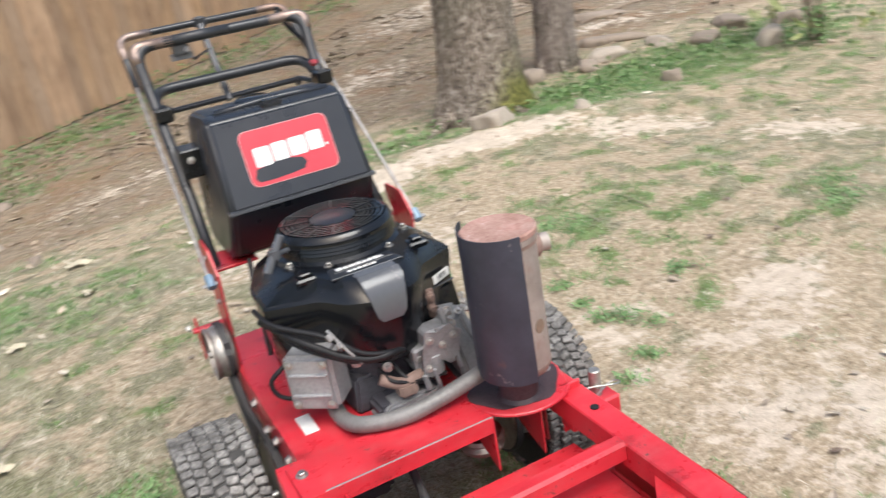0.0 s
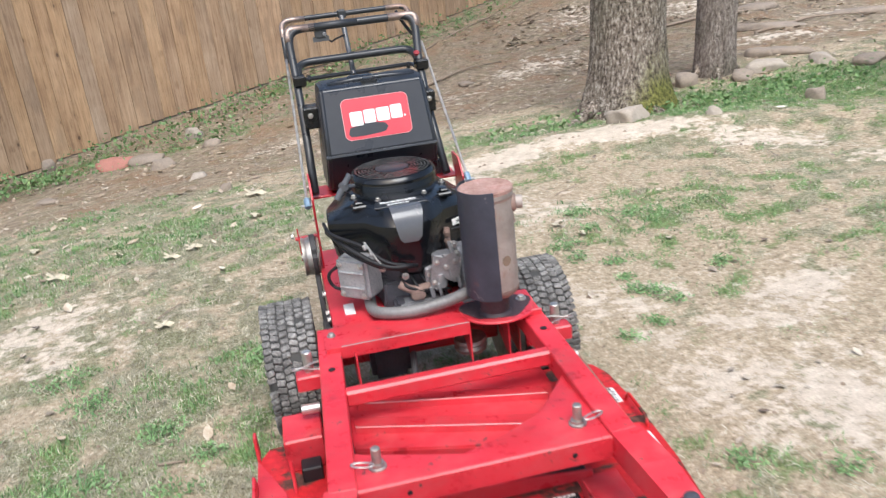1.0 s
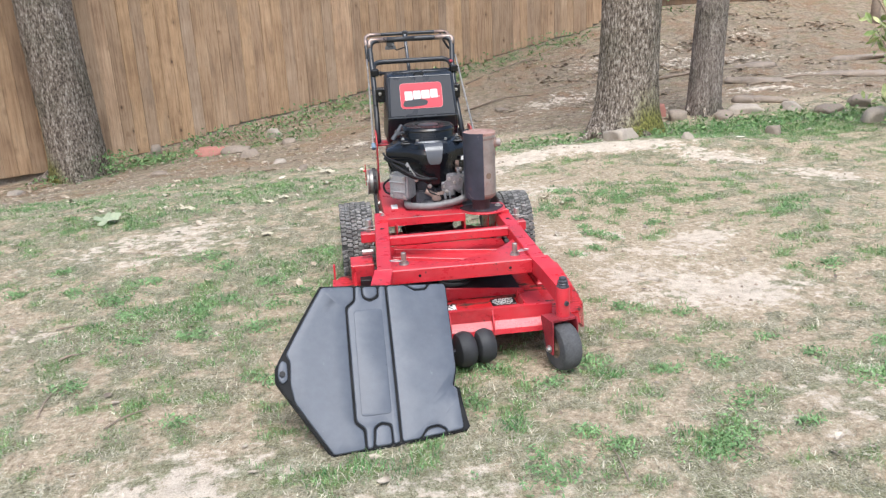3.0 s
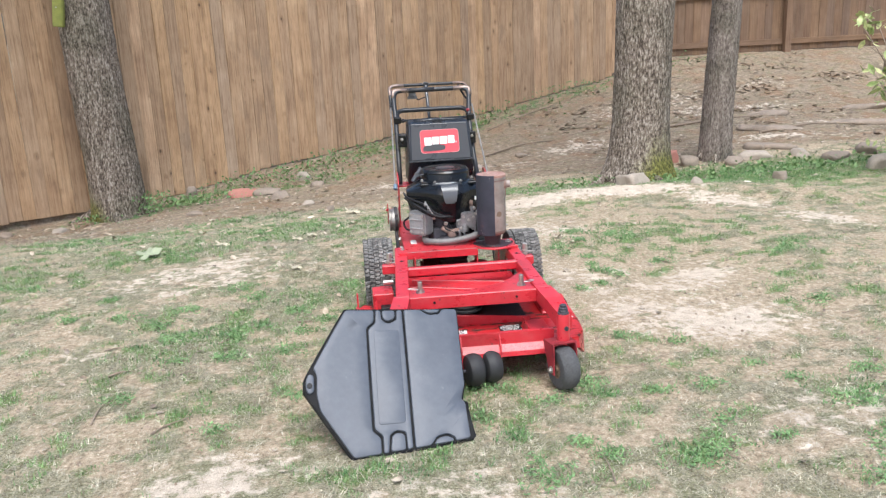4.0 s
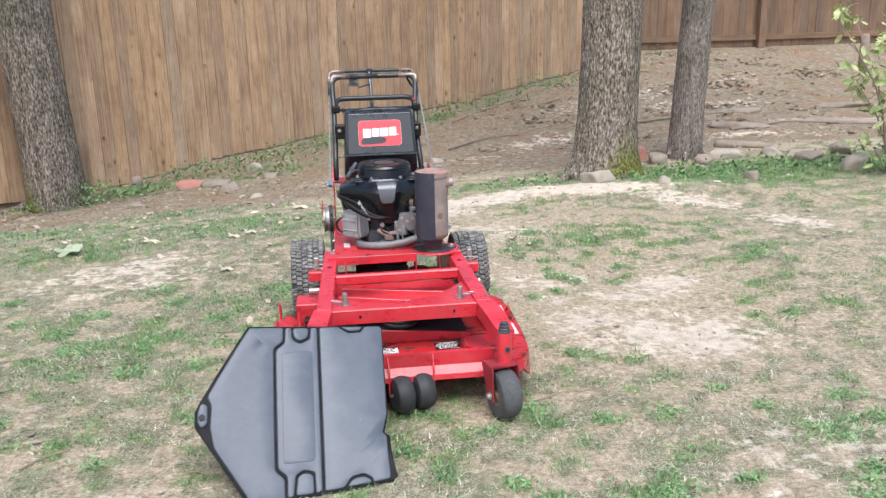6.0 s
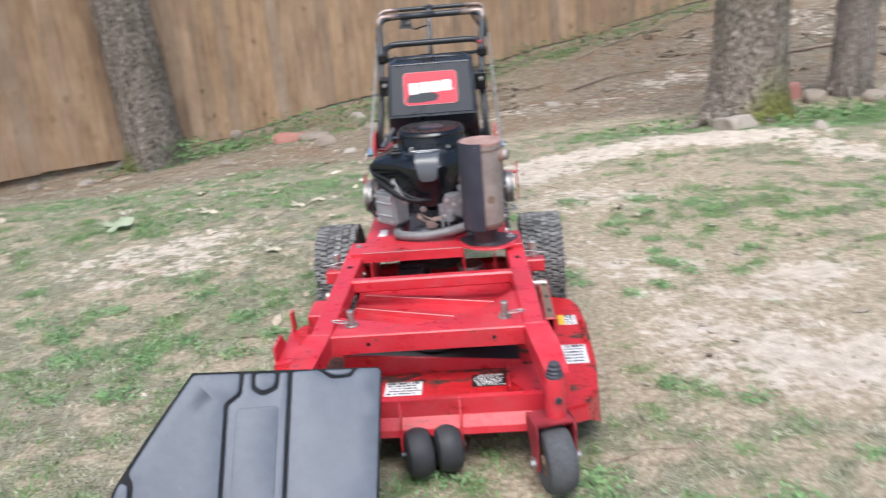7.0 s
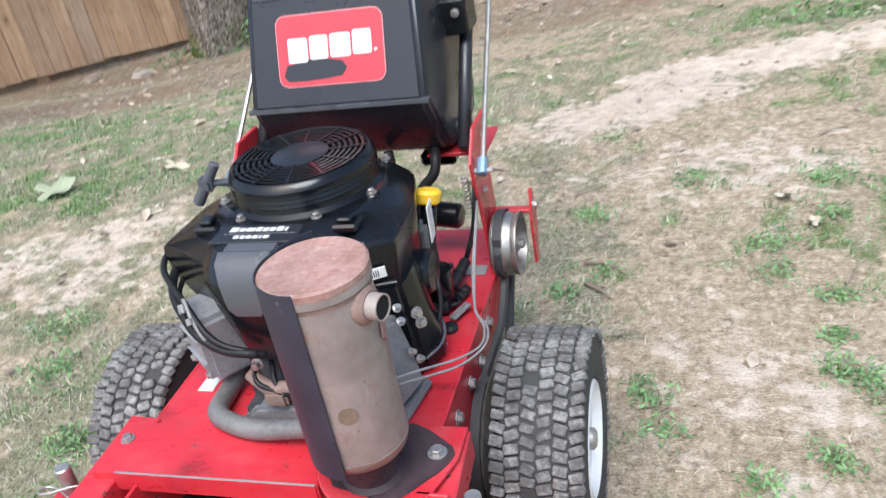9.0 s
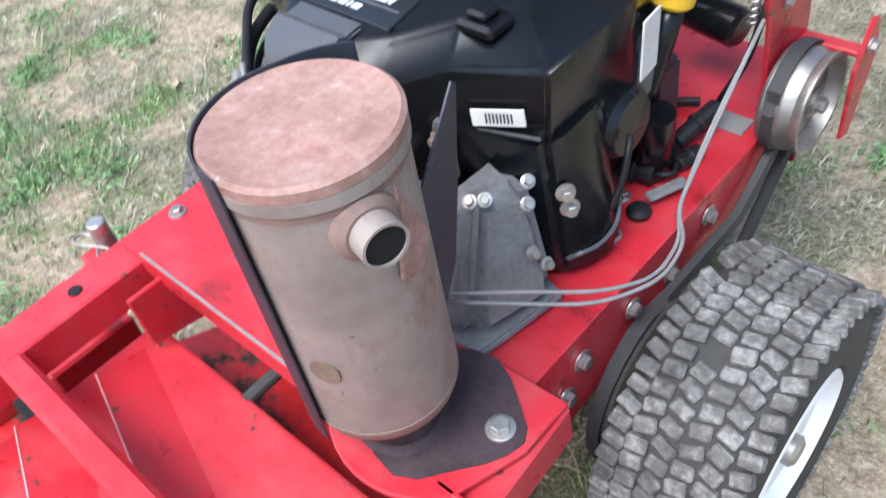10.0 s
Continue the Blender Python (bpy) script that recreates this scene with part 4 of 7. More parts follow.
part("deck_pulley", lathe([(0.0, 0.195), (0.07, 0.195), (0.072, 0.205), (0.06, 0.212), (0.072, 0.219), (0.07, 0.228), (0.0, 0.228)], pose(0.0, -0.66, 0), 32), "belt", deck)


def text_decal(x0, y0, x1, y1, z, parent, rows, seed, mats=("decal", "ink"), rz=0.0, label="printed warning decal"):
    """A flat decal with bars for its small print."""
    m = pose((x0 + x1) / 2, (y0 + y1) / 2, z, 0, 0, rz)
    hx, hy = (x1 - x0) / 2, (y1 - y0) / 2
    d = part("decal", box((-hx, -hy, 0), (hx, hy, 0.0012), m, 0.0004), mats[0], parent, label)
    rnd = random.Random(seed)
    bm = bmesh.new()
    for k in range(rows):
        yy = hy - (k + 0.6) * 2 * hy / (rows + 0.3)
        x = -hx * rnd.uniform(0.55, 0.92)
        end = hx * rnd.uniform(0.45, 0.92)
        tall = hy / rows * (0.72 if k == 0 else rnd.uniform(0.28, 0.5))
        while x < end:
            w = rnd.uniform(0.06, 0.26) * hx
            add_box(bm, (x, yy - tall, 0.0010), (min(x + w, hx * 0.94), yy + tall, 0.0018), m)
            x += w + rnd.choice((0.03, 0.05, 0.12)) * hx
    part("print", bm, mats[1], d)
    return d


text_decal(0.116, -0.915, 0.216, -0.845, 0.167, deck, 7, 1, mats=("ink", "decal"), label="scratched black and white warning decal")
text_decal(-0.140, -0.945, -0.030, -0.865, 0.167, deck, 5, 2, label="scratched white warning decal")
text_decal(0.392, -0.805, 0.470, -0.68, 0.167, deck, 6, 3, label="white warning decal with small print")
text_decal(0.405, -0.53, 0.465, -0.455, 0.167, deck, 5, 4, label="yellow and white safety decal")
part("decal", box((0.405, -0.53, 0.1688), (0.425, -0.455, 0.1696), None, 0.0002), "yellow", deck)
part("decal", box((0.385, -0.545, 0.167), (0.392, -0.47, 0.1685), None, 0.0002), "yellow", deck)
part("decal", box((-0.225, -0.96, 0.166), (-0.175, -0.90, 0.175), pose(0, 0, 0), 0.003), "yellow", deck, "scuffed yellow tag")
# right adjusting channel
ch = joined(lambda b: add_box(b, (0.346, -0.725, 0.278), (0.380, -0.40, 0.284), None, 0.002), lambda b: add_box(b, (0.374, -0.725, 0.18), (0.380, -0.40, 0.282), None, 0.002),
            lambda b: add_box(b, (0.346, -0.725, 0.18), (0.352, -0.40, 0.282), None, 0.002))
part("adjusting_channel", ch, "red", deck)
part("channel_web", box((0.352, -0.72, 0.2845), (0.377, -0.405, 0.2865), None, 0.0006), "dirtbrown", deck)
part("channel_foot", box((0.340, -0.74, 0.166), (0.388, -0.39, 0.180), None, 0.004), "red", deck)
for y in (-0.455, -0.56, -0.67):
    part("slot", box((0.360, y - 0.012, 0.2865), (0.369, y + 0.012, 0.2875), None, 0), "soot", deck)
part("hinge_hook", tube([(0.474, -0.66, 0.16), (0.478, -0.645, 0.186), (0.478, -0.53, 0.192), (0.476, -0.515, 0.16)], 0.0045, 0.012, 8), "red_worn", deck)
# left brackets
part("side_bracket", box((-0.43, -0.53, 0.166), (-0.33, -0.40, 0.255), None, 0.004), "red", deck)
part("side_bracket", box((-0.395, -0.585, 0.166), (-0.345, -0.535, 0.205), None, 0.003), "ink", deck)
part("chute_hinge", slab([(-0.505, -0.44), (-0.505, -0.46), (-0.44, -0.62), (-0.43, -0.70), (-0.51, -0.72)], 0.166, 0.176, None, 0.003), "red", deck)
part("chute_tab", slab([(-0.45, 0.16), (-0.40, 0.16), (-0.42, 0.235), (-0.45, 0.235)], -0.508, -0.500, Matrix(((0, 0, 1, 0), (1, 0, 0, 0), (0, 1, 0, 0), (0, 0, 0, 1)))), "red", deck)
part("chute_tab", slab([(-0.70, 0.16), (-0.55, 0.16), (-0.60, 0.225), (-0.70, 0.225)], -0.512, -0.505, Matrix(((0, 0, 1, 0), (1, 0, 0, 0), (0, 1, 0, 0), (0, 0, 0, 1)))), "red", deck)
part("bent_tab", slab([(-0.62, 0.166), (-0.58, 0.166), (-0.585, 0.24), (-0.60, 0.25)], -0.42, -0.412, Matrix(((0, 0, 1, 0), (1, 0, 0, 0), (0, 1, 0, 0), (0, 0, 0, 1)))), "red", deck)

# front casters
def caster(s, swing):
    x, y = s * 0.338, -1.150
    head = part("caster_head", lathe([(0.0, 0.200), (0.026, 0.200), (0.0265, 0.205), (0.0265, 0.311), (0.025, 0.315), (0.0, 0.315)], pose(x, y, 0.0), 24), "red", mower)
    part("caster_pin", lathe([(0.0235, 0.314), (0.0235, 0.321), (0.019, 0.323), (0.0205, 0.330), (0.018, 0.333), (0.0195, 0.341), (0.014, 0.344), (0.015, 0.352), (0.010, 0.355), (0.0, 0.356)], pose(x, y, 0.0), 20), "heatshield", head, "greasy dark caster pin")
    part("grease_cap", lathe([(0.0095, 0), (0.0095, 0.006), (0.0060, 0.0065), (0.0055, 0.002), (0.0, 0.002)], axis((x + 0.006, y - 0.025, 0.258), (x + 0.010, y - 0.06, 0.258)), 16), "heatshield", head)
    fx = x - (0.016 if s > 0 else -0.006)
    leg = [(y - 0.050, 0.072), (y - 0.008, 0.072), (y + 0.010, 0.120), (y + 0.040, 0.185), (y + 0.040, 0.203), (y - 0.044, 0.203), (y - 0.050, 0.185)]
    fork = joined(lambda b: add_box(b, (fx - 0.055, y - 0.044, 0.194), (fx + 0.055, y + 0.040, 0.203), None, 0.006, 2),
                  lambda b: add_slab(b, leg, fx - 0.055, fx - 0.048, SWAP, 0.002), lambda b: add_slab(b, leg, fx + 0.048, fx + 0.055, SWAP, 0.002))
    part("caster_fork", fork, "red_dirty", head, "scuffed dirty red caster fork")
    wz = 0.091
    wm = pose(fx, y - 0.030, wz, 0, 90, 0)
    tread = [(0.040, -0.036), (0.070, -0.039), (0.081, -0.036), (0.088, -0.027), (0.0905, -0.012), (0.091, 0.0), (0.0905, 0.012), (0.088, 0.027), (0.081, 0.036), (0.070, 0.039), (0.040, 0.036)]
    part("caster_wheel", lathe(tread, wm, 40, True), "castertyre", head, "worn dark rubber caster wheel with scuffs")
    part("caster_hub", lathe([(0.0, -0.040), (0.014, -0.040), (0.016, -0.032), (0.034, -0.028), (0.040, -0.035), (0.040, 0.035), (0.034, 0.028), (0.016, 0.032), (0.014, 0.040), (0.0, 0.040)], wm, 28), "dirtbrown", head)
    bolt((fx - 0.056, y - 0.030, wz), (-1, 0, 0), head, 0.010, 0.012)
    bolt((fx + 0.056, y - 0.030, wz), (1, 0, 0), head, 0.010, 0.012)
    for ob in head.children:
        if ob.name.split(".")[0] in ("caster_fork", "caster_wheel", "caster_hub", "bolt"):
            ob.matrix_basis = Matrix.Translation((x, y, 0)) @ Matrix.Rotation(radians(swing), 4, "Z") @ Matrix.Translation((-x, -y, 0))


caster(1, 14)
caster(-1, -8)
# twin anti-scalp rollers
for x, y in ((-0.035, -1.106), (0.043, -1.084)):
    part("front_roller", lathe([(0.010, -0.036), (0.050, -0.036), (0.062, -0.029), (0.068, -0.014), (0.070, 0.0), (0.068, 0.014), (0.062, 0.029), (0.050, 0.036), (0.010, 0.036)], pose(x, y, 0.081, 0, 90, 15), 36), "roller", mower, "scuffed black rubber roller")
part("roller_axle", rod((-0.082, -1.119, 0.081), (0.092, -1.070, 0.081), 0.008), "heatshield", mower)
for x in (-0.080, 0.086):
    part("roller_bracket", slab([(-1.100, 0.066), (-1.060, 0.060), (-1.062, 0.12), (-1.062, 0.225), (-1.094, 0.17)], x - 0.003, x + 0.003, Matrix(((0, 0, 1, 0), (1, 0, 0, 0), (0, 1, 0, 0), (0, 0, 0, 1)))), "red", mower)
# belts and drive pulleys
def drive(s):
    px, py, pz = s * 0.280, 0.264, 0.434
    pm = pose(px - s * 0.002, py, pz, 0, 90 * s, 0)
    prof = [(0.012, -0.026), (0.062, -0.026), (0.064, -0.022), (0.060, -0.014), (0.064, -0.004), (0.0645, 0.0), (0.064, 0.004), (0.060, 0.014), (0.064, 0.022), (0.064, 0.026), (0.058, 0.026), (0.053, 0.008), (0.018, 0.008), (0.018, 0.018), (0.0, 0.018)]
    pul = part("drive_pulley", lathe(prof, pm, 44), "pulley", mower, "worn bare steel drive pulley")
    bolt((px + s * 0.016, py, pz), (s, 0, 0), pul, 0.010, 0.012)
    cy, cz, R, r = -0.03, 0.2, 0.124, 0.066
    bx = s * 0.268
    a, b = Vector((0, cy, cz)), Vector((0, py, pz))
    d = (b - a)
    base = math.atan2(d.z, d.y)
    off = math.acos((R - r) / d.length)
    loop = []
    for k in range(17):
        t = radians(82) + (2 * math.pi + base - off - radians(82)) * k / 16
        loop.append((bx, cy + R * math.cos(t), cz + R * math.sin(t)))
    for k in range(13):
        t = base - off + (radians(238) - base + off) * k / 12
        loop.append((bx, py + r * math.cos(t), pz + r * math.sin(t)))
    loop += [(bx, 0.196, 0.352), (bx, 0.150, 0.322)]  # pressed in by the idler
    bm = bmesh.new()
    n = len(loop)
    rows = []
    for i, p in enumerate(loop):
        p = Vector(p)
        t = (Vector(loop[(i + 1) % n]) - Vector(loop[i - 1])).normalized()
        nrm = Vector((s, 0, 0)).cross(t)
        if nrm.dot(p - Vector((bx, 0.11, 0.326))) < 0:
            nrm = -nrm
        rows.append([bm.verts.new(p + Vector((u, 0, 0)) + nrm * v) for u, v in ((-0.0085, 0.005), (0.0085, 0.005), (0.005, -0.005), (-0.005, -0.005))])
    for i in range(n):
        for k in range(4):
            bm.faces.new((rows[i][k], rows[i][(k + 1) % 4], rows[(i + 1) % n][(k + 1) % 4], rows[(i + 1) % n][k]))
    bmesh.ops.recalc_face_normals(bm, faces=bm.faces[:])
    part("drive_belt", smooth(bm), "belt", mower)
    swap = Matrix(((0, 0, 1, 0), (1, 0, 0, 0), (0, 1, 0, 0), (0, 0, 0, 1)))
    if s < 0:
        part("pulley_guard", slab([(0.305, 0.520), (0.335, 0.505), (0.340, 0.47), (0.318, 0.40), (0.305, 0.41)], -0.3105, -0.3065, swap), "red", mower)
    else:
        part("pulley_guard", slab([(0.318, 0.528), (0.336, 0.520), (0.352, 0.465), (0.318, 0.362), (0.296, 0.368), (0.292, 0.47)], s * 0.322 - 0.0025, s * 0.322 + 0.0025, swap), "red", mower)
    part("guard_arm", box((min(s * 0.246, s * 0.320), 0.306, 0.478), (max(s * 0.246, s * 0.320), 0.326, 0.486), None, 0.002), "red", mower)
    bolt((s * 0.3245, 0.322, 0.490), (s, 0, 0), mower, 0.007, 0.008)
    # upright plate that carries the handle
    part("handle_upright", slab([(0.235, 0.39), (0.335, 0.39), (0.330, 0.50), (0.318, 0.62), (0.345, 0.665), (0.340, 0.690), (0.250, 0.690), (0.198, 0.640), (0.205, 0.60), (0.222, 0.54), (0.230, 0.47)], s * 0.244 - 0.003, s * 0.244 + 0.003, swap), "red", mower)
    part("tank_shelf", box((min(s * 0.125, s * 0.247), 0.315, 0.606), (max(s * 0.125, s * 0.247), 0.440, 0.614), None, 0.002), "red", mower)
    for y, z in ((0.30, 0.655), (0.285, 0.60), (0.255, 0.56), (0.30, 0.43)):
        bolt((s * 0.2475, y, z), (s, 0, 0), mower, 0.006, 0.006)


drive(1)
drive(-1)
part("idler_spring", tube([(0.216 + 0.006 * math.cos(k * 0.9), 0.243 + 0.006 * math.sin(k * 0.9), 0.525 + 0.0013 * k) for k in range(56)], 0.0022, 0, 5), "steel", mower)

# handle
def side_tube(s):
    return [(s * 0.220 - 0.010, 0.300, 0.63), (s * 0.214 - 0.010, 0.455, 0.80), (s * 0.216 - 0.006, 0.600, 0.97), (s * 0.226, 0.675, 1.113)]


loop = side_tube(-1) + list(reversed(side_tube(1)))
part("handlebar", tube(loop, 0.0135, 0.055, 12), "bartube", mower, "black tubular handlebar")
part("worn_grip", tube([(-0.150, 0.675, 1.1135), (0.02, 0.675, 1.1135)], 0.0139, 0, 12), "bartube", mower)
for s in (-1, 1):
    part("worn_corner", tube(rounded([(s * 0.2250, 0.654, 1.073), (s * 0.2262, 0.675, 1.1135), (s * 0.13, 0.675, 1.1135)], 0.055), 0.0140, 0, 12), "bartube_worn", mower, "handlebar corner worn to bare metal")
part("control_bar", tube([(-0.240, 0.700, 1.005), (-0.238, 0.850, 1.131), (0.228, 0.850, 1.131), (0.236, 0.700, 1.005)], 0.0095, 0.04, 10), "bartube", mower, "thin control bar behind the handlebar")
for s in (-1, 1):
    part("worn_corner", tube(rounded([(s * 0.233 - 0.005, 0.785, 1.0764), (s * 0.233 - 0.005, 0.850, 1.131), (s * 0.15, 0.850, 1.131)], 0.04), 0.0104, 0, 10), "bartube_worn", mower)
part("handle_cross_tube", tube([(-0.216, 0.60, 0.950), (-0.205, 0.70, 0.995), (0.205, 0.70, 0.995), (0.216, 0.60, 0.950)], 0.0135, 0.05, 12), "bartube", mower)
part("handle_rod", tube([(-0.215, 0.60, 0.930), (-0.195, 0.735, 0.930), (0.205, 0.735, 0.934), (0.215, 0.60, 0.930)], 0.0075, 0.02, 8), "bartube", mower)
for x in (-0.178, 0.186):
    part("rod_collar", rod((x, 0.735, 0.930), (x + 0.012, 0.735, 0.930), 0.013, 10), "bartube", mower)
part("lever_post", rod((-0.016, 0.840, 1.125), (-0.012, 0.722, 0.925), 0.0095, 12), "grey_tab", mower)
part("lever_clamp", box((-0.030, 0.836, 1.116), (0.002, 0.866, 1.146), None, 0.005), "bartube", mower)
part("control_lever", tube([(-0.09, 0.70, 1.070), (-0.075, 0.72, 1.050), (-0.06, 0.735, 1.056), (-0.014, 0.80, 1.062)], 0.0035, 0.01, 6), "ink", mower)
part("throttle_box", box((-0.132, 0.675, 1.072), (-0.090, 0.71, 1.104), pose(0, 0, 0), 0.006, 2), "grey_tab", mower)
part("throttle_plate", joined(lambda b: add_box(b, (-0.140, 0.690, 1.060), (-0.082, 0.694, 1.078), None, 0.001), lambda b: add_rod(b, (-0.098, 0.66, 1.086), (-0.098, 0.72, 1.086), 0.007, 10)), "cast_dusty", mower)
part("brake_lever", tube([(0.165, 0.70, 1.13), (0.185, 0.71, 1.09), (0.205, 0.69, 1.055), (0.215, 0.67, 1.045)], 0.006, 0.02, 8), "ink", mower)
for s in (-1, 1):
    part("control_rod", rod((s * 0.262, 0.215, 0.625), (s * 0.243, 0.690, 1.015), 0.0048, 8), "steel", mower, "thin bare steel control rod")
    part("rod_joint", joined(lambda b: add_rod(b, (s * 0.262, 0.205, 0.616), (s * 0.261, 0.230, 0.638), 0.011, 12)), "blue", mower)
    part("joint_bolt", rod((s * 0.245, 0.212, 0.622), (s * 0.282, 0.212, 0.622), 0.005, 8), "steel", mower)
    part("handle_clamp", box((s * 0.213 - 0.022, 0.545, 0.935), (s * 0.213 + 0.022, 0.605, 0.972), pose(0, 0, 0), 0.006), "black", mower)
    part("tank_arm", box((min(s * 0.165, s * 0.222), 0.42, 0.815), (max(s * 0.165, s * 0.222), 0.50, 0.885), None, 0.004), "black", mower)
    bolt((s * 0.20, 0.418, 0.860), (0, -1, 0), mower, 0.006, 0.006)
part("switch_cap", lathe([(0.010, 0), (0.011, 0.008), (0.008, 0.011), (0, 0.011)], pose(0.205, 0.598, 0.985, 25, 0, 0), 14), "red_dirty", mower)

# fuel tank
prof = [(0.301, 0.953), (0.224, 0.762), (0.232, 0.742), (0.290, 0.640), (0.335, 0.616), (0.520, 0.616), (0.560, 0.67), (0.560, 0.86), (0.500, 0.957), (0.340, 0.967)]
rings = []
for x, k, dz in ((-0.186, 0.94, 0.0), (-0.176, 1.0, 0.0), (0.176, 1.0, 0.0), (0.186, 0.94, 0.0)):
    ring = []
    for y, z in prof:
        taper = 1.0 - 0.10 * (z - 0.6) / 0.4
        ring.append((x * taper, 0.39 + (y - 0.39) * k, 0.79 + (z - 0.79) * k))
    rings.append(ring)
tank = part("fuel_tank", bevelled(loft(rings), 0.012, 3, 20), "tank", mower, "black moulded plastic fuel tank")
part("tank_seam", loft([[(x * 0.99, 0.2195, z) for x, z in ((-0.181, 0.757), (0.181, 0.757), (0.181, 0.764), (-0.181, 0.764))],
                        [(x * 0.99, 0.240, z) for x, z in ((-0.181, 0.757), (0.181, 0.757), (0.181, 0.764), (-0.181, 0.764))]]), "grey_tab", tank)
part("filler_cap", lathe([(0.042, 0), (0.044, 0.003), (0.044, 0.010), (0.038, 0.014), (0, 0.014)], pose(-0.02, 0.43, 0.955, 4, 0, 0), 28), "black", tank)
part("tank_clip", bevelled(box((-0.030, 0.312, 0.950), (0.022, 0.352, 0.973), None, 0), 0.006), "tank", tank)
part("tank_ridge", tube([(-0.135, 0.345, 0.964), (-0.04, 0.350, 0.968), (0.05, 0.350, 0.968), (0.145, 0.345, 0.964)], 0.009, 0.02, 8), "tank", tank)
part("fuel_tap", lathe([(0.020, 0), (0.022, 0.006), (0.022, 0.04), (0.015, 0.046), (0, 0.046)], pose(0.190, 0.375, 0.614), 20), "grey_tab", tank)
part("tank_foot", box((0.10, 0.34, 0.575), (0.175, 0.42, 0.603), None, 0.006), "black", tank)
part("fuel_hose", tube([(0.151, 0.30, 0.635), (0.152, 0.272, 0.592), (0.115, 0.265, 0.560), (0.11, 0.20, 0.52)], 0.010, 0.02, 10), "ink", mower)
part("fuel_hose", tube([(0.060, 0.28, 0.640), (0.066, 0.27, 0.575), (0.072, 0.25, 0.530), (0.07, 0.20, 0.48)], 0.010, 0.02, 10), "ink", mower)
part("fuel_hose", tube([(-0.15, 0.30, 0.62), (-0.17, 0.22, 0.56), (-0.18, 0.18, 0.42)], 0.006, 0.03, 8), "belt", mower)
# badge on the tank's face: plain shapes for its lettering
f_up = (Vector((0, 0.301, 0.953)) - Vector((0, 0.224, 0.762))).normalized()
f_n = Vector((1, 0, 0)).cross(f_up)
face = Matrix((Vector((1, 0, 0)), f_up, f_n)).transposed().to_4x4()
face.translation = Vector((-0.002, 0.224, 0.762)) + f_up * 0.1055 + f_n * 0.001
badge = part("badge", slab(round_rect(-0.107, -0.066, 0.107, 0.066, 0.019), 0, 0.0012, face, 0), "decal_pink", tank, "rounded red badge with white block shapes")
part("badge_field", slab(round_rect(-0.1055, -0.0645, 0.1055, 0.0645, 0.018), 0.001, 0.0020, face, 0), "decal_red", badge)
blot_pts = [(-0.096, -0.045), (-0.088, -0.055), (-0.05, -0.056), (-0.0, -0.053), (0.022, -0.050), (0.032, -0.036), (0.024, -0.024), (0.0, -0.019), (-0.03, -0.014), (-0.06, -0.021), (-0.088, -0.026)]
part("badge_scrape", slab(blot_pts, 0.0018, 0.0027, face, 0), "tank", badge, "patch where the badge is scraped to black")


def badge_mark(x0, x1, h0, h1):
    part("badge_block", slab(round_rect(x0, h0, x1, h1, min(0.005, 0.45 * (x1 - x0)), 3), 0.0018, 0.0028, face, 0), "decal", badge)


for x0, x1, h0, h1 in ((-0.084, -0.044, -0.022, 0.023), (-0.040, -0.003, -0.018, 0.025), (0.001, 0.042, -0.017, 0.026), (0.046, 0.083, -0.015, 0.029), (0.087, 0.093, -0.012, -0.006)):
    badge_mark(x0, x1, h0, h1)

# engine
def plan(pts, z, k=1.0, dx=0.0, dy=0.0):
    return [(dx + x * k, dy + y * k, z) for x, y in pts]


rim = [(-0.222, -0.105), (-0.122, -0.148), (-0.086, -0.205), (-0.046, -0.230), (0.030, -0.230), (0.070, -0.205), (0.108, -0.142), (0.193, -0.102), (0.190, 0.03), (0.158, 0.140), (0.06, 0.205), (-0.06, 0.205), (-0.17, 0.15), (-0.215, 0.03)]
crown = [(-0.138, -0.058), (-0.106, -0.118), (-0.086, -0.165), (-0.060, -0.188), (0.044, -0.188), (0.070, -0.165), (0.103, -0.112), (0.136, -0.058), (0.150, 0.03), (0.128, 0.125), (0.05, 0.175), (-0.05, 0.175), (-0.13, 0.125), (-0.152, 0.03)]
low_plan = [(-0.150, -0.075), (-0.095, -0.150), (-0.045, -0.195), (0.035, -0.195), (0.080, -0.150), (0.145, -0.085), (0.180, 0.06), (0.150, 0.15), (0.06, 0.18), (-0.06, 0.18), (-0.15, 0.15), (-0.18, 0.04)]
hem = [(-0.185, -0.085, 0.520), (-0.100, -0.145, 0.548), (-0.062, -0.195, 0.525), (-0.036, -0.212, 0.508), (0.020, -0.212, 0.508), (0.055, -0.195, 0.525), (0.094, -0.138, 0.530), (0.184, -0.098, 0.480), (0.172, -0.01, 0.430), (0.150, 0.130, 0.480),
       (0.055, 0.19, 0.55), (-0.055, 0.19, 0.55), (-0.15, 0.14, 0.48), (-0.195, 0.03, 0.455)]
engine = part("engine_shroud", bevelled(loft([hem, plan(rim, 0.602, 0.97), plan(rim, 0.652), plan(rim, 0.660, 0.985), plan(crown, 0.688), plan(crown, 0.694, 0.92)]), 0.004, 2, 14), "black", mower, "glossy black engine shroud")
part("crankcase", bevelled(loft([plan(low_plan, 0.394, 0.80), plan(low_plan, 0.44, 0.86), plan(low_plan, 0.540, 0.84)]), 0.006, 2), "heatshield", engine, "oily dark engine block")
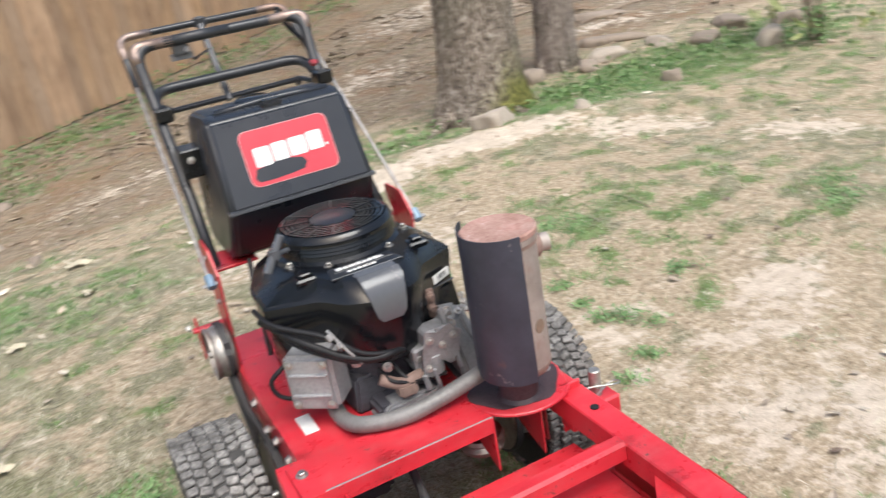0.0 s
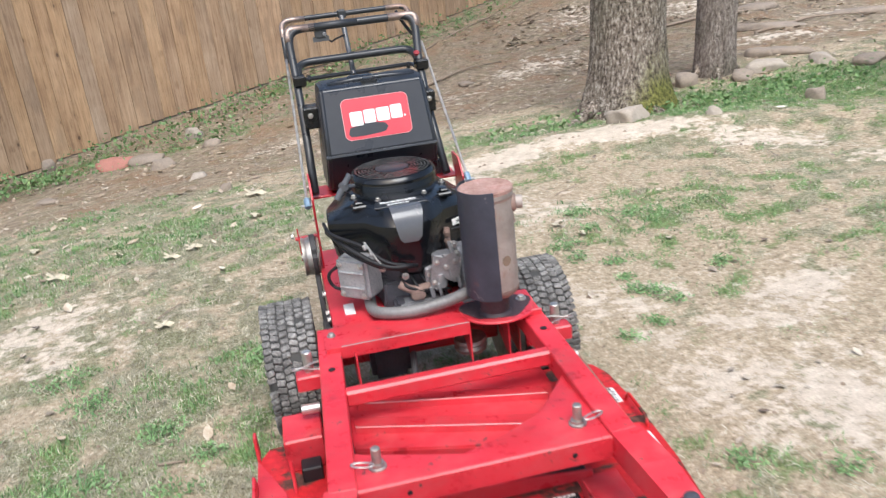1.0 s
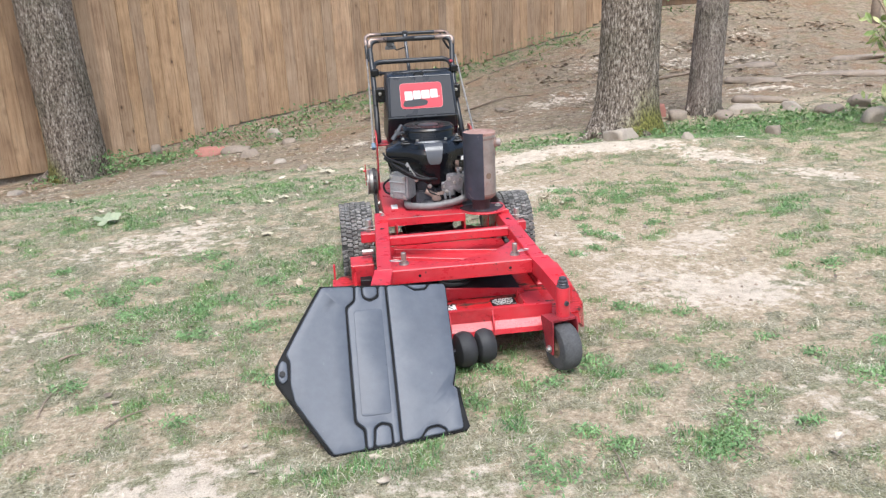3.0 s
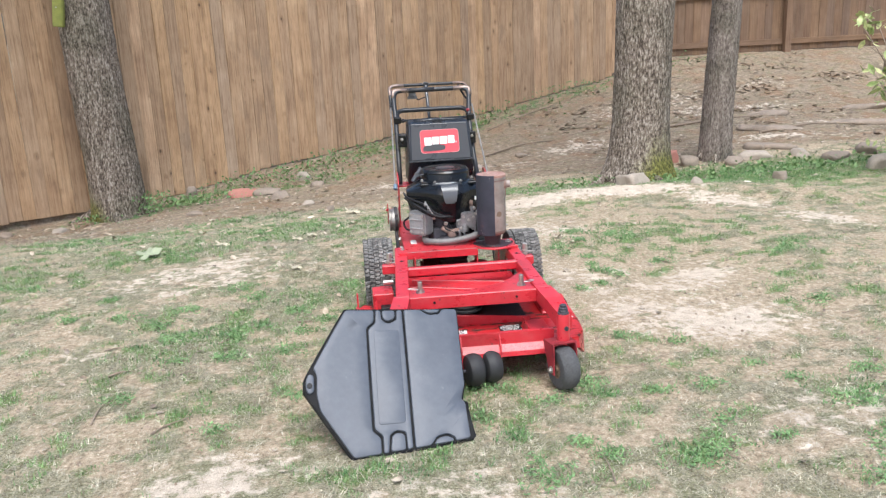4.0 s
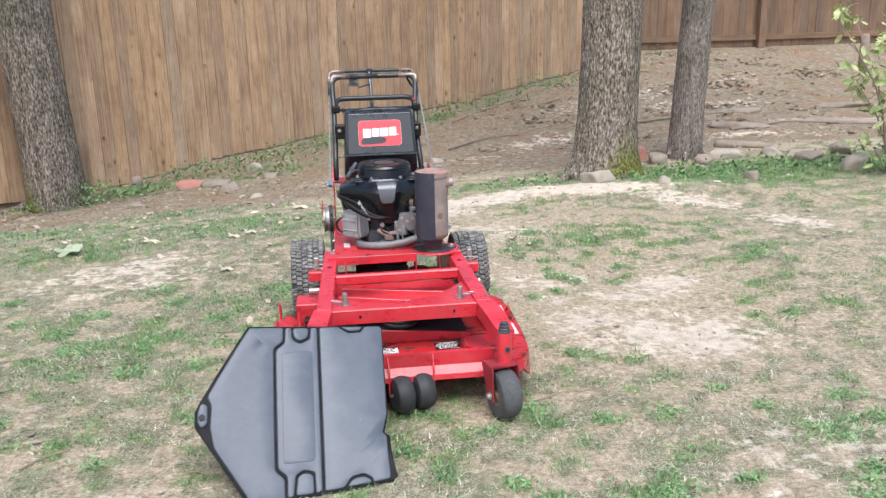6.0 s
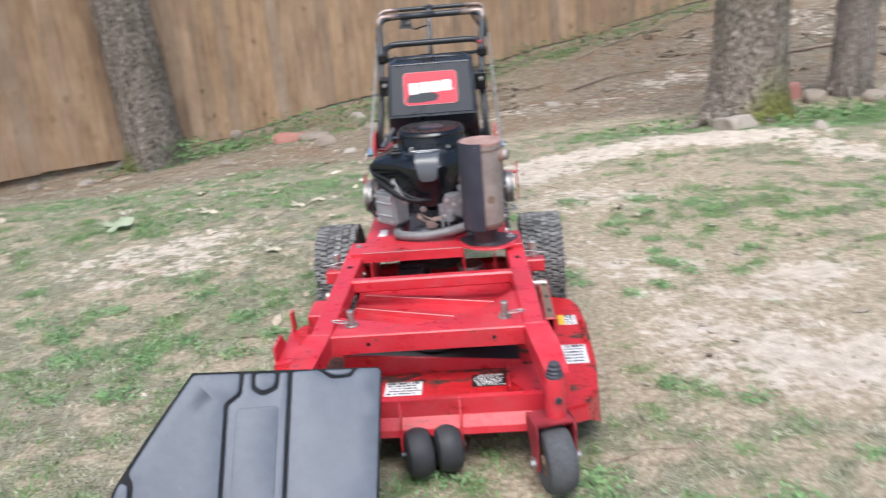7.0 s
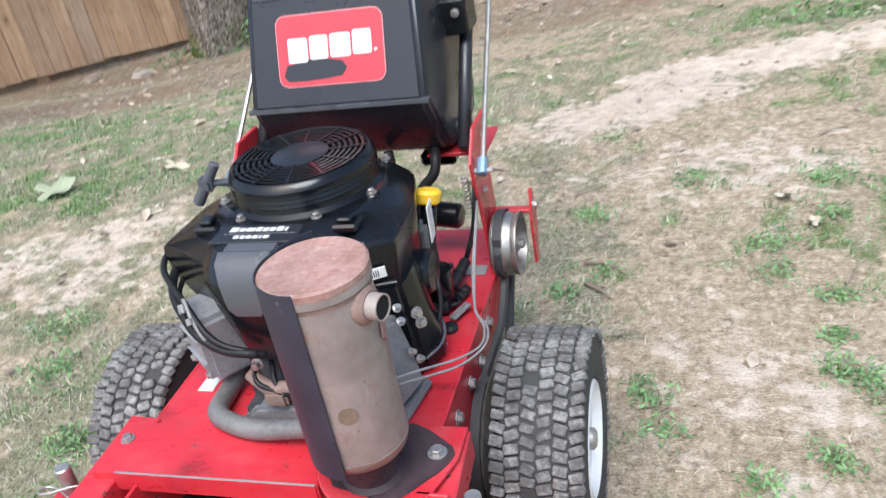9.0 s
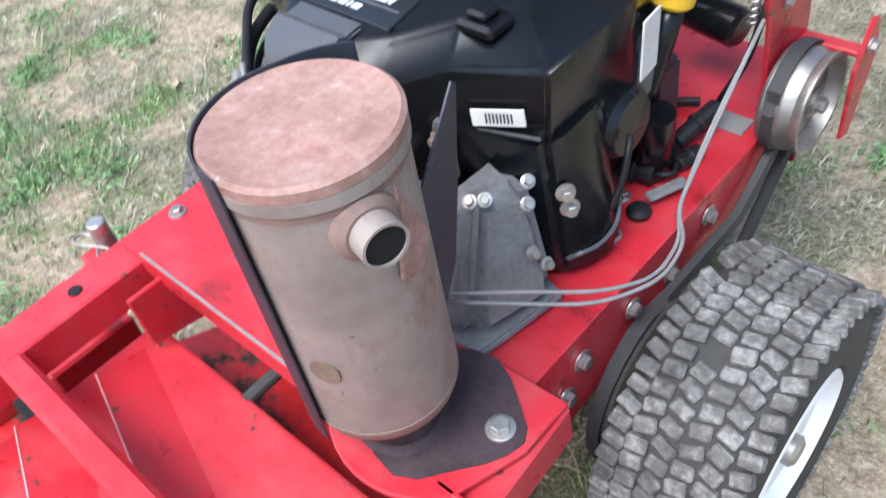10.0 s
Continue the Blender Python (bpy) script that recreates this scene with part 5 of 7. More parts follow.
part("shroud_chin", bevelled(loft([[(-0.075, -0.185, 0.58), (0.060, -0.185, 0.58), (0.060, -0.12, 0.58), (-0.075, -0.12, 0.58)],
                                   [(-0.050, -0.195, 0.53), (0.040, -0.195, 0.53), (0.040, -0.12, 0.53), (-0.050, -0.12, 0.53)],
                                   [(-0.032, -0.175, 0.485), (0.022, -0.175, 0.485), (0.022, -0.11, 0.485), (-0.032, -0.11, 0.485)]]), 0.008, 2), "black", engine)
part("cylinder_cover", bevelled(loft([[(0.10, -0.125, 0.400), (0.200, -0.105, 0.402), (0.222, -0.070, 0.404), (0.222, -0.035, 0.404), (0.205, -0.010, 0.402), (0.12, -0.010, 0.400)],
                                       [(0.10, -0.128, 0.450), (0.198, -0.108, 0.450), (0.218, -0.072, 0.450), (0.218, -0.035, 0.450), (0.202, -0.008, 0.450), (0.12, -0.008, 0.450)],
                                       [(0.10, -0.130, 0.585), (0.186, -0.106, 0.585), (0.190, -0.080, 0.585), (0.188, -0.030, 0.585), (0.180, -0.005, 0.585), (0.12, -0.005, 0.585)]]), 0.008, 2), "black", engine, "black cover over the cylinder")
for p in ((0.200, -0.096, 0.520), (0.203, -0.094, 0.500)):
    bolt(p, (0.8, -0.6, 0.1), engine, 0.007, 0.010)
part("cover_trim", tube([(0.203, -0.104, 0.432), (0.222, -0.070, 0.434), (0.222, -0.036, 0.440), (0.205, -0.008, 0.462)], 0.003, 0.015, 6), "grey_tab", engine)
part("shroud_seam", box((0.100, -0.0035, -0.0015), (0.192, 0.0, 0.0015), pose(0.0, -0.160, 0.588, 0, 0, 16), 0.0005), "grey_tab", engine)
# grey panel running over the front edge
part("grey_panel", bevelled(loft([[(-0.050, -0.170, 0.690), (0.036, -0.170, 0.690), (0.036, -0.185, 0.690), (-0.050, -0.185, 0.690)],
                                  [(-0.052, -0.165, 0.699), (0.038, -0.165, 0.699), (0.038, -0.205, 0.694), (-0.052, -0.205, 0.694)],
                                  ]), 0.003, 2), "grey_tab", engine)
tabp = bmesh.new()
rows = []
for k, (y, z, hw) in enumerate(((-0.196, 0.700, 0.044), (-0.216, 0.690, 0.043), (-0.229, 0.665, 0.038), (-0.234, 0.640, 0.034), (-0.236, 0.622, 0.030), (-0.235, 0.610, 0.020))):
    rows.append([tabp.verts.new((-0.008 + hw * u, y, z)) for u in (-1, -0.6, 0, 0.6, 1)])
for a, b in zip(rows, rows[1:]):
    for i in range(4):
        tabp.faces.new((a[i], b[i], b[i + 1], a[i + 1]))
ext = bmesh.ops.extrude_face_region(tabp, geom=tabp.faces[:])
for v in ext["geom"]:
    if isinstance(v, bmesh.types.BMVert):
        v.co.y += 0.03
        v.co.z -= 0.012
bmesh.ops.recalc_face_normals(tabp, faces=tabp.faces[:])
part("grey_panel", smooth(tabp, 45), "grey_tab", engine, "smooth grey panel on the shroud's front")
# name plate: bars for its print
plate = part("name_plate", slab([(-0.090, -0.160), (0.062, -0.160), (0.052, -0.106), (-0.080, -0.106)], 0.6925, 0.6962, None, 0.001), "tank", engine, "dark name label with worn print")
x = -0.068
for k, w in enumerate((0.014, 0.010, 0.015, 0.010, 0.009, 0.010, 0.012, 0.005)):
    part("print_bar", box((x, -0.1275, 0.6960), (x + w, -0.1165 if k % 3 else -0.1145, 0.6968), None, 0.0003), "decal", plate)
    x += w + 0.0022
x = -0.052
for w in (0.009, 0.008, 0.009, 0.009, 0.004, 0.010):
    part("print_bar", box((x, -0.1495, 0.6960), (x + w, -0.1405, 0.6968), None, 0.0003), "decal", plate)
    x += w + 0.0025
part("print_line", box((-0.074, -0.1348, 0.6960), (0.050, -0.1338, 0.6966), None, 0.0002), "cable", plate)
# fan housing with ring grille
fx, fy = -0.002, 0.042
part("fan_housing", lathe([(0.138, 0.682), (0.136, 0.694), (0.128, 0.700), (0.126, 0.708), (0.128, 0.710), (0.126, 0.716), (0.128, 0.718), (0.126, 0.724), (0.128, 0.726), (0.126, 0.732), (0.127, 0.736), (0.122, 0.746),
                           (0.117, 0.749), (0.113, 0.746), (0.113, 0.730), (0.0, 0.730)], pose(fx, fy, 0), 56), "black", engine, "black fan housing with cooling ribs")
for r in (0.109, 0.099, 0.089, 0.079, 0.069, 0.059):
    part("grille_ring", lathe([(r - 0.0026, 0.744), (r - 0.0026, 0.748), (r + 0.0026, 0.748), (r + 0.0026, 0.744)], pose(fx, fy, 0.0015), 52, True), "black", engine)
part("grille_hub", lathe([(0.050, 0.742), (0.050, 0.750), (0.046, 0.752), (0.0, 0.753)], pose(fx, fy, 0), 36), "tank", engine)
for k in range(12):
    a = radians(30 * k + 12)
    sp = bmesh.new()
    add_box(sp, (0.045, -0.0024, 0.7445), (0.116, 0.0024, 0.7505), pose(fx, fy, 0, 0, 0, math.degrees(a)))
    part("grille_spoke", sp, "black", engine)
part("fan_rotor", lathe([(0.105, 0.731), (0.105, 0.735), (0.06, 0.738), (0.0, 0.738)], pose(fx, fy, 0), 32), "ink", engine)
for a in (-118, -62, -20, 35, 145, 205):
    p = (fx + 0.143 * math.cos(radians(a)), fy + 0.143 * math.sin(radians(a)), 0.688)
    part("housing_lug", lathe([(0.013, -0.006), (0.013, 0.004), (0.011, 0.006), (0, 0.006)], pose(*p), 14), "black", engine)
    bolt((p[0], p[1], p[2] + 0.006), (0, 0, 1), engine, 0.006, 0.008)
# raised clamps on the shroud's shoulders
for x, y in ((0.120, -0.095), (-0.125, -0.09)):
    part("shroud_clip", joined(lambda b: add_box(b, (x - 0.022, y - 0.020, 0.680), (x + 0.022, y + 0.018, 0.694), None, 0.004), lambda b: add_box(b, (x - 0.012, y - 0.014, 0.694), (x + 0.012, y + 0.010, 0.703), None, 0.003)), "black", engine)
# recoil starter grip
part("starter_grip", joined(lambda b: add_rod(b, (-0.180, -0.024, 0.697), (-0.132, -0.012, 0.764), 0.0105, 14, 0.0085), lambda b: add_box(b, (-0.169, -0.028, 0.716), (-0.143, -0.010, 0.744), None, 0.005, 2),
                            lambda b: add_rod(b, (-0.156, -0.018, 0.730), (-0.120, 0.0, 0.724), 0.006, 10)), "grey_tab", mower, "grey-black pull-start grip")
# cylinder heads
def head(s):
    m = pose(s * 0.150, -0.125, 0.50, 0, 0, s * 40)
    h = part("cylinder_head", bevelled(box((-0.052, -0.048, -0.062), (0.052, 0.035, 0.062), m, 0), 0.010, 2), "cast", engine, "dull cast cylinder head cover")
    for x in (-0.036, 0.036):
        for z in (-0.045, 0.045):
            bolt(m @ Vector((x, -0.049, z)), m.to_3x3() @ Vector((0, -1, 0)), h, 0.006, 0.006)
    if s < 0:
        for z in (-0.024, 0.022):
            part("cover_rib", box((-0.040, -0.054, z - 0.0025), (0.040, -0.046, z + 0.0025), m, 0.001), "cast", h)
    bm = bmesh.new()
    for k in range(7):
        z = -0.055 + 0.018 * k
        add_box(bm, (-0.058, 0.036, z - 0.002), (0.058, 0.10, z + 0.002), m, 0.0008)
    part("cooling_fin", bm, "heatshield", h)


head(-1)
hd = part("cylinder_head", bevelled(loft([[(0.115, -0.245, 0.408), (0.188, -0.232, 0.408), (0.214, -0.135, 0.408), (0.130, -0.115, 0.408)],
                                          [(0.112, -0.240, 0.450), (0.184, -0.228, 0.450), (0.210, -0.130, 0.455), (0.126, -0.110, 0.455)],
                                          [(0.110, -0.190, 0.545), (0.150, -0.178, 0.545), (0.186, -0.126, 0.548), (0.115, -0.105, 0.548)]]), 0.016, 3), "cast_dusty", engine, "dusty cast cylinder head cover")
part("cover_rib", loft([[(0.165, -0.219, 0.446), (0.172, -0.218, 0.444), (0.158, -0.176, 0.540), (0.152, -0.178, 0.540)], [(0.169, -0.222, 0.450), (0.176, -0.220, 0.447), (0.162, -0.178, 0.544), (0.156, -0.180, 0.544)]]), "cast_dusty", hd)
part("cover_flange", bevelled(loft([[(0.108, -0.258, 0.398), (0.196, -0.243, 0.398), (0.216, -0.128, 0.398), (0.13, -0.105, 0.398)], [(0.108, -0.258, 0.410), (0.196, -0.243, 0.410), (0.216, -0.128, 0.410), (0.13, -0.105, 0.410)]]), 0.003), "cast_dusty", hd)
for p, w in (((0.150, -0.178, 0.545), (0.3, -0.5, 0.8)), ((0.160, -0.168, 0.545), (0.5, -0.5, 0.7)), ((0.184, -0.132, 0.553), (0.6, -0.3, 0.7)), ((0.190, -0.142, 0.535), (0.7, -0.4, 0.6)), ((0.201, -0.155, 0.485), (0.9, -0.2, 0.3)), ((0.207, -0.142, 0.462), (0.9, -0.2, 0.3))):
    bolt(p, w, hd, 0.0050, 0.009)
part("carburettor", joined(lambda b: add_box(b, (0.045, -0.235, 0.500), (0.100, -0.185, 0.555), pose(0, 0, 0), 0.005), lambda b: add_rod(b, (0.060, -0.225, 0.46), (0.060, -0.225, 0.505), 0.020, 16), lambda b: add_box(b, (0.020, -0.225, 0.470), (0.050, -0.19, 0.520), None, 0.004),
                            lambda b: add_box(b, (0.095, -0.228, 0.465), (0.112, -0.20, 0.535), None, 0.002)), "bright_cast", engine, "grey carburettor and linkage")
for a, b, r in (((0.072, -0.236, 0.560), (0.088, -0.242, 0.490), 0.004), ((0.104, -0.232, 0.540), (0.112, -0.236, 0.455), 0.005), ((0.030, -0.228, 0.52), (0.062, -0.236, 0.535), 0.0035), ((0.098, -0.214, 0.585), (0.104, -0.222, 0.545), 0.007)):
    part("linkage_rod", rod(a, b, r, 8), "bright_cast", engine)
for k in range(3):
    part("fuel_hose", tube([(-0.05 + 0.03 * k, -0.20, 0.50), (-0.04 + 0.035 * k, -0.235, 0.48 - 0.012 * k), (0.02 + 0.03 * k, -0.235, 0.455), (0.05 + 0.02 * k, -0.20, 0.43)], 0.0045, 0.02, 7), "ink", engine)
part("intake_elbow", tube([(-0.055, -0.215, 0.485), (-0.02, -0.228, 0.462), (0.03, -0.225, 0.468)], 0.0125, 0.02, 12), "rust", engine, "rust-brown intake elbow")
part("lower_casting", bevelled(box((-0.075, -0.235, 0.402), (0.065, -0.165, 0.430), None, 0), 0.008), "heatshield", engine)
part("lower_casting", bevelled(loft([plan([(-0.10, -0.17), (0.09, -0.17), (0.12, 0.1), (-0.12, 0.1)], 0.395), plan([(-0.09, -0.16), (0.08, -0.16), (0.11, 0.1), (-0.11, 0.1)], 0.47)]), 0.006), "heatshield", engine)
for x, z in ((-0.035, 0.505), (0.030, 0.500), (-0.095, 0.540), (0.11, 0.575), (0.115, 0.545)):
    bolt((x, -0.214, z), (0, -1, 0), engine, 0.007, 0.012)
# wiring in front of the shroud
part("wire_loom", tube([(-0.230, -0.05, 0.640), (-0.222, -0.125, 0.632), (-0.135, -0.205, 0.608), (-0.085, -0.240, 0.560), (0.0, -0.238, 0.540)], 0.0055, 0.05, 8), "ink", engine)
part("wire_loom", tube([(-0.215, -0.05, 0.605), (-0.185, -0.17, 0.585), (-0.10, -0.228, 0.545), (-0.03, -0.230, 0.530)], 0.0045, 0.05, 8), "ink", engine)
part("wire_loom", tube([(-0.135, -0.205, 0.622), (-0.118, -0.225, 0.590), (-0.09, -0.238, 0.545)], 0.0035, 0.02, 6), "cable", engine)
part("loom_clip", rod((-0.137, -0.212, 0.616), (-0.133, -0.219, 0.604), 0.0065, 10), "cable", engine)
part("loom_clip", rod((-0.124, -0.224, 0.598), (-0.121, -0.228, 0.588), 0.0055, 10), "cable", engine)
part("wire_loom", tube([(-0.225, -0.06, 0.618), (-0.190, -0.165, 0.606), (-0.120, -0.226, 0.566), (-0.07, -0.240, 0.545), (-0.01, -0.242, 0.545)], 0.0075, 0.05, 9), "ink", engine)
# exhaust studs beside the shroud, and the linkage plate under them
part("stud_plate", bevelled(box((0.098, -0.158, 0.540), (0.114, -0.150, 0.605), None, 0), 0.002), "rust", engine)
for z in (0.592, 0.566):
    part("rusty_nut", lathe([(0.0095, 0), (0.0095, 0.008), (0.006, 0.010), (0.006, 0.016), (0, 0.016)], axis((0.104, -0.156, z), (0.102, -0.20, z - 0.004)), 8), "rust", engine, "rusty exhaust nut")
part("governor_plate", slab([(0.028, 0.470), (0.046, 0.458), (0.060, 0.500), (0.088, 0.476), (0.112, 0.492), (0.122, 0.540), (0.098, 0.562), (0.070, 0.552), (0.046, 0.560), (0.034, 0.520)], -0.0022, 0.0022, Matrix(((1, 0, 0, 0), (0, 0, 1, -0.240), (0, 1, 0, 0), (0, 0, 0, 1))), 0.0008), "bright_cast", engine, "bare metal governor plate")
for x, z in ((0.052, 0.540), (0.078, 0.522), (0.104, 0.535), (0.040, 0.482)):
    bolt((x, -0.242, z), (0, -1, 0), engine, 0.0055, 0.008)
part("governor_spring", rod((0.050, -0.246, 0.478), (0.058, -0.246, 0.428), 0.0045, 8), "bright_cast", engine)
part("governor_spring", rod((0.030, -0.240, 0.470), (0.034, -0.240, 0.436), 0.0065, 8), "bright_cast", engine)
part("drain_block", bevelled(box((-0.028, -0.242, 0.436), (0.012, -0.205, 0.466), None, 0), 0.005), "rust", engine, "rust-stained drain block")
part("lower_bracket", bevelled(loft([[(-0.085, -0.245, 0.404), (0.075, -0.240, 0.404), (0.075, -0.180, 0.404), (-0.085, -0.180, 0.404)], [(-0.050, -0.240, 0.432), (0.055, -0.235, 0.434), (0.055, -0.190, 0.434), (-0.050, -0.190, 0.432)]]), 0.006), "cast_dusty", engine, "dusty grey casting above the exhaust pipe")
part("plug_lead", tube([(-0.205, -0.10, 0.53), (-0.245, -0.09, 0.50), (-0.235, -0.09, 0.46), (-0.20, -0.11, 0.45)], 0.005, 0.03, 8), "ink", engine)
# exhaust
part("exhaust_pipe", tube([(-0.135, -0.105, 0.425), (-0.140, -0.175, 0.408), (-0.125, -0.250, 0.424), (-0.040, -0.285, 0.426), (0.060, -0.285, 0.438), (0.135, -0.300, 0.465)], 0.0168, 0.05, 16), "exhaust", mower, "grey bent exhaust pipe")
mx, my, mr = 0.182, -0.346, 0.0682
muff = part("muffler", lathe([(0.0, 0.468), (0.044, 0.468), (0.056, 0.471), (0.064, 0.478), (mr, 0.490), (mr, 0.744), (mr + 0.003, 0.746), (mr + 0.003, 0.756), (mr - 0.001, 0.758)], pose(mx, my, 0), 48), "muffler", mower, "heat-browned steel muffler canister")
part("muffler_top", lathe([(mr + 0.003, 0.757), (mr + 0.0035, 0.766), (mr, 0.769), (mr * 0.86, 0.7665), (mr * 0.3, 0.768), (0.0, 0.767)], pose(mx, my, 0), 48), "rusttop", muff, "rusty red end cap")
part("rust_band", lathe([(0.0575, 0.4710), (0.0648, 0.4776), (mr + 0.0008, 0.4895), (mr + 0.0008, 0.4935), (mr - 0.001, 0.494)], pose(mx, my, 0), 48), "rust", muff, "rusty lower seam")
part("rust_band", lathe([(mr - 0.001, 0.7375), (mr + 0.0008, 0.738), (mr + 0.0008, 0.7445), (mr - 0.001, 0.745)], pose(mx, my, 0), 48), "rust", muff)
part("muffler_neck", lathe([(0.046, 0.410), (0.040, 0.418), (0.040, 0.44), (0.046, 0.471)], pose(mx, my + 0.006, 0), 32), "scorched", muff)
ow = Vector((0.973, -0.232, 0.0)).normalized()
o0, o1 = Vector((mx, my, 0.719)) + ow * 0.056, Vector((mx, my, 0.719)) + ow * 0.093
ln = (o1 - o0).length
part("outlet_pipe", lathe([(0.0175, 0), (0.0175, ln), (0.0153, ln), (0.0153, ln - 0.004)], axis(o0, o1), 26), "muffler", muff)
part("outlet_bore", lathe([(0.0154, ln - 0.002), (0.0151, ln - 0.004), (0.0151, 0.004), (0, 0.004)], axis(o0, o1), 24), "soot", muff, "soot-black bore of the outlet")
part("weld_collar", lathe([(0.026, 0.006), (0.025, 0.015), (0.020, 0.020), (0.018, 0.020)], axis(o0, o1), 24), "rust", muff)


def arc_plate(a0, a1, r, z0, z1, t, n=22, flare=0.0):
    bm = bmesh.new()
    rows = []
    for k in range(n + 1):
        a = radians(a0 + (a1 - a0) * k / n)
        f = flare * max(0.0, 1 - k / (0.25 * n)) ** 1.0
        rows.append([bm.verts.new((mx + (r + f + d) * math.cos(a), my + (r + f + d) * math.sin(a), z)) for d, z in ((0, z0), (0, z1), (t, z1), (t, z0))])
    for p, q in zip(rows, rows[1:]):
        for i in range(4):
            bm.faces.new((p[i], p[(i + 1) % 4], q[(i + 1) % 4], q[i]))
    bm.faces.new(list(reversed(rows[0])))
    bm.faces.new(rows[-1])
    bmesh.ops.recalc_face_normals(bm, faces=bm.faces[:])
    return smooth(bm, 40)


part("heat_shield", arc_plate(112, 272, mr + 0.004, 0.474, 0.770, 0.0018, 30, 0.016), "shieldsteel", muff, "dark curved heat shield with scuffs")
tabm = Matrix.Translation((0.216, -0.287, 0)) @ Matrix.Rotation(math.atan2(0.070, -0.020), 4, "Z") @ Matrix.Rotation(radians(90), 4, "X")
part("shield_tab", slab([(0.0, 0.676), (0.068, 0.727), (0.074, 0.722), (0.052, 0.640), (0.028, 0.572), (0.0, 0.545)], -0.001, 0.001, tabm, 0), "shieldsteel", muff, "thin rusty steel bracket plate")
for k, z in ((0.050, 0.698), (0.040, 0.655)):
    bolt(tabm @ Vector((k, z, -0.001)), tabm.to_3x3() @ Vector((0, 0, -1)), muff, 0.006, 0.007)
part("shield_lug", slab([(0.0, 0.0), (0.022, -0.02), (0.006, -0.095), (-0.020, -0.03)], 0, 0.003, axis(Vector((mx, my, 0.64)) + Vector((0.93, 0.25, 0)).normalized() * (mr - 0.001), Vector((mx, my, 0.64)) + Vector((0.93, 0.25, 0)).normalized() * (mr + 0.2)) @ pose(0, 0, 0, 0, 0, 180), 0.001), "rusttop", muff)
part("heat_mark", slab([(0.013 * math.cos(radians(a)), 0.014 * math.sin(radians(a))) for a in range(0, 360, 20)], 0, 0.0012, axis(Vector((mx, my, 0.579)) + Vector((0.378, -0.926, 0)) * (mr - 0.0005), Vector((mx, my, 0.579)) + Vector((0.378, -0.926, 0)) * 0.3), 0), "dirtbrown", muff)
# small things on the engine plate
dip = part("dipstick", tube([(0.150, 0.09, 0.45), (0.165, 0.12, 0.53), (0.175, 0.133, 0.60)], 0.015, 0.03, 12), "black", engine)
part("dipstick_cap", lathe([(0.020, 0), (0.024, 0.004), (0.025, 0.020), (0.020, 0.026), (0, 0.027)], axis((0.174, 0.131, 0.600), (0.182, 0.150, 0.67)), 20), "yellow", dip, "yellow oil filler cap")
part("oil_filter", lathe([(0.0, 0), (0.038, 0), (0.040, 0.006), (0.040, 0.066), (0.034, 0.074), (0, 0.076)], axis((0.128, 0.019, 0.526), (0.200, 0.019, 0.526)), 26), "black", engine, "black screw-on oil filter")
part("solenoid", lathe([(0.0, 0), (0.024, 0), (0.026, 0.005), (0.026, 0.078), (0.021, 0.084), (0, 0.085)], axis((0.100, 0.300, 0.492), (0.190, 0.290, 0.484)), 24), "black", engine, "black starter solenoid")
part("starter_motor", lathe([(0.0, 0), (0.026, 0), (0.028, 0.005), (0.028, 0.085), (0.0, 0.088)], pose(0.176, 0.098, 0.395), 22), "black", engine)
part("filter_base", bevelled(box((0.10, 0.15, 0.40), (0.150, 0.21, 0.49), None, 0), 0.008), "heatshield", engine)
part("oil_pump_cover", bevelled(box((0.13, 0.075, 0.50), (0.172, 0.125, 0.575), None, 0), 0.008), "cast_dusty", engine)
sm = pose(0.150, -0.1240, 0.602, 0, -3, 25)
text = part("decal", box((-0.026, -0.0035, 0.0), (0.026, -0.0015, 0.019), sm, 0.0004), "decal", engine, "white barcode sticker")
for k in range(8):
    part("print_bar", box((-0.012 + 0.0035 * k, -0.0041, 0.004), (-0.0105 + 0.0035 * k, -0.0034, 0.015), sm, 0), "ink", text)
part("decal", box((0.1865, 0.002, 0.580), (0.189, 0.036, 0.648), pose(0, 0, 0.006, 0, 2, 6), 0.0005), "decal", engine, "scuffed silver sticker")
for p, q, r in (((0.202, 0.205, 0.432), (0.186, 0.140, 0.412), 0.011), ((0.150, 0.075, 0.409), (0.196, 0.078, 0.411), 0.014), ((0.109, 0.205, 0.402), (0.163, 0.237, 0.403), 0.006), ((0.212, 0.150, 0.404), (0.205, 0.112, 0.406), 0.010)):
    part("wire_connector", joined(lambda b: add_rod(b, p, q, r, 10), lambda b: add_rod(b, Vector(p).lerp(Vector(q), 0.4), Vector(p).lerp(Vector(q), 0.55), r * 1.25, 10)), "ink", mower)
part("throttle_lever", beam((0.208, 0.042, 0.412), (0.230, 0.090, 0.414), 0.016, 0.008), "exhaust", mower)
part("lever_knob", lathe([(0.014, 0.0), (0.015, 0.006), (0.010, 0.012), (0, 0.013)], pose(0.208, 0.026, 0.396), 16), "ink", mower)
bolt((0.178, 0.040, 0.394), (0, 0, 1), mower, 0.006, 0.010)
part("wire_loom", tube([(0.186, 0.140, 0.412), (0.205, 0.112, 0.405), (0.214, 0.088, 0.412), (0.196, 0.078, 0.411)], 0.0038, 0.02, 6), "ink", mower)
part("wire_loom", tube([(0.202, 0.205, 0.432), (0.222, 0.230, 0.490), (0.236, 0.236, 0.580)], 0.005, 0.03, 8), "ink", mower)
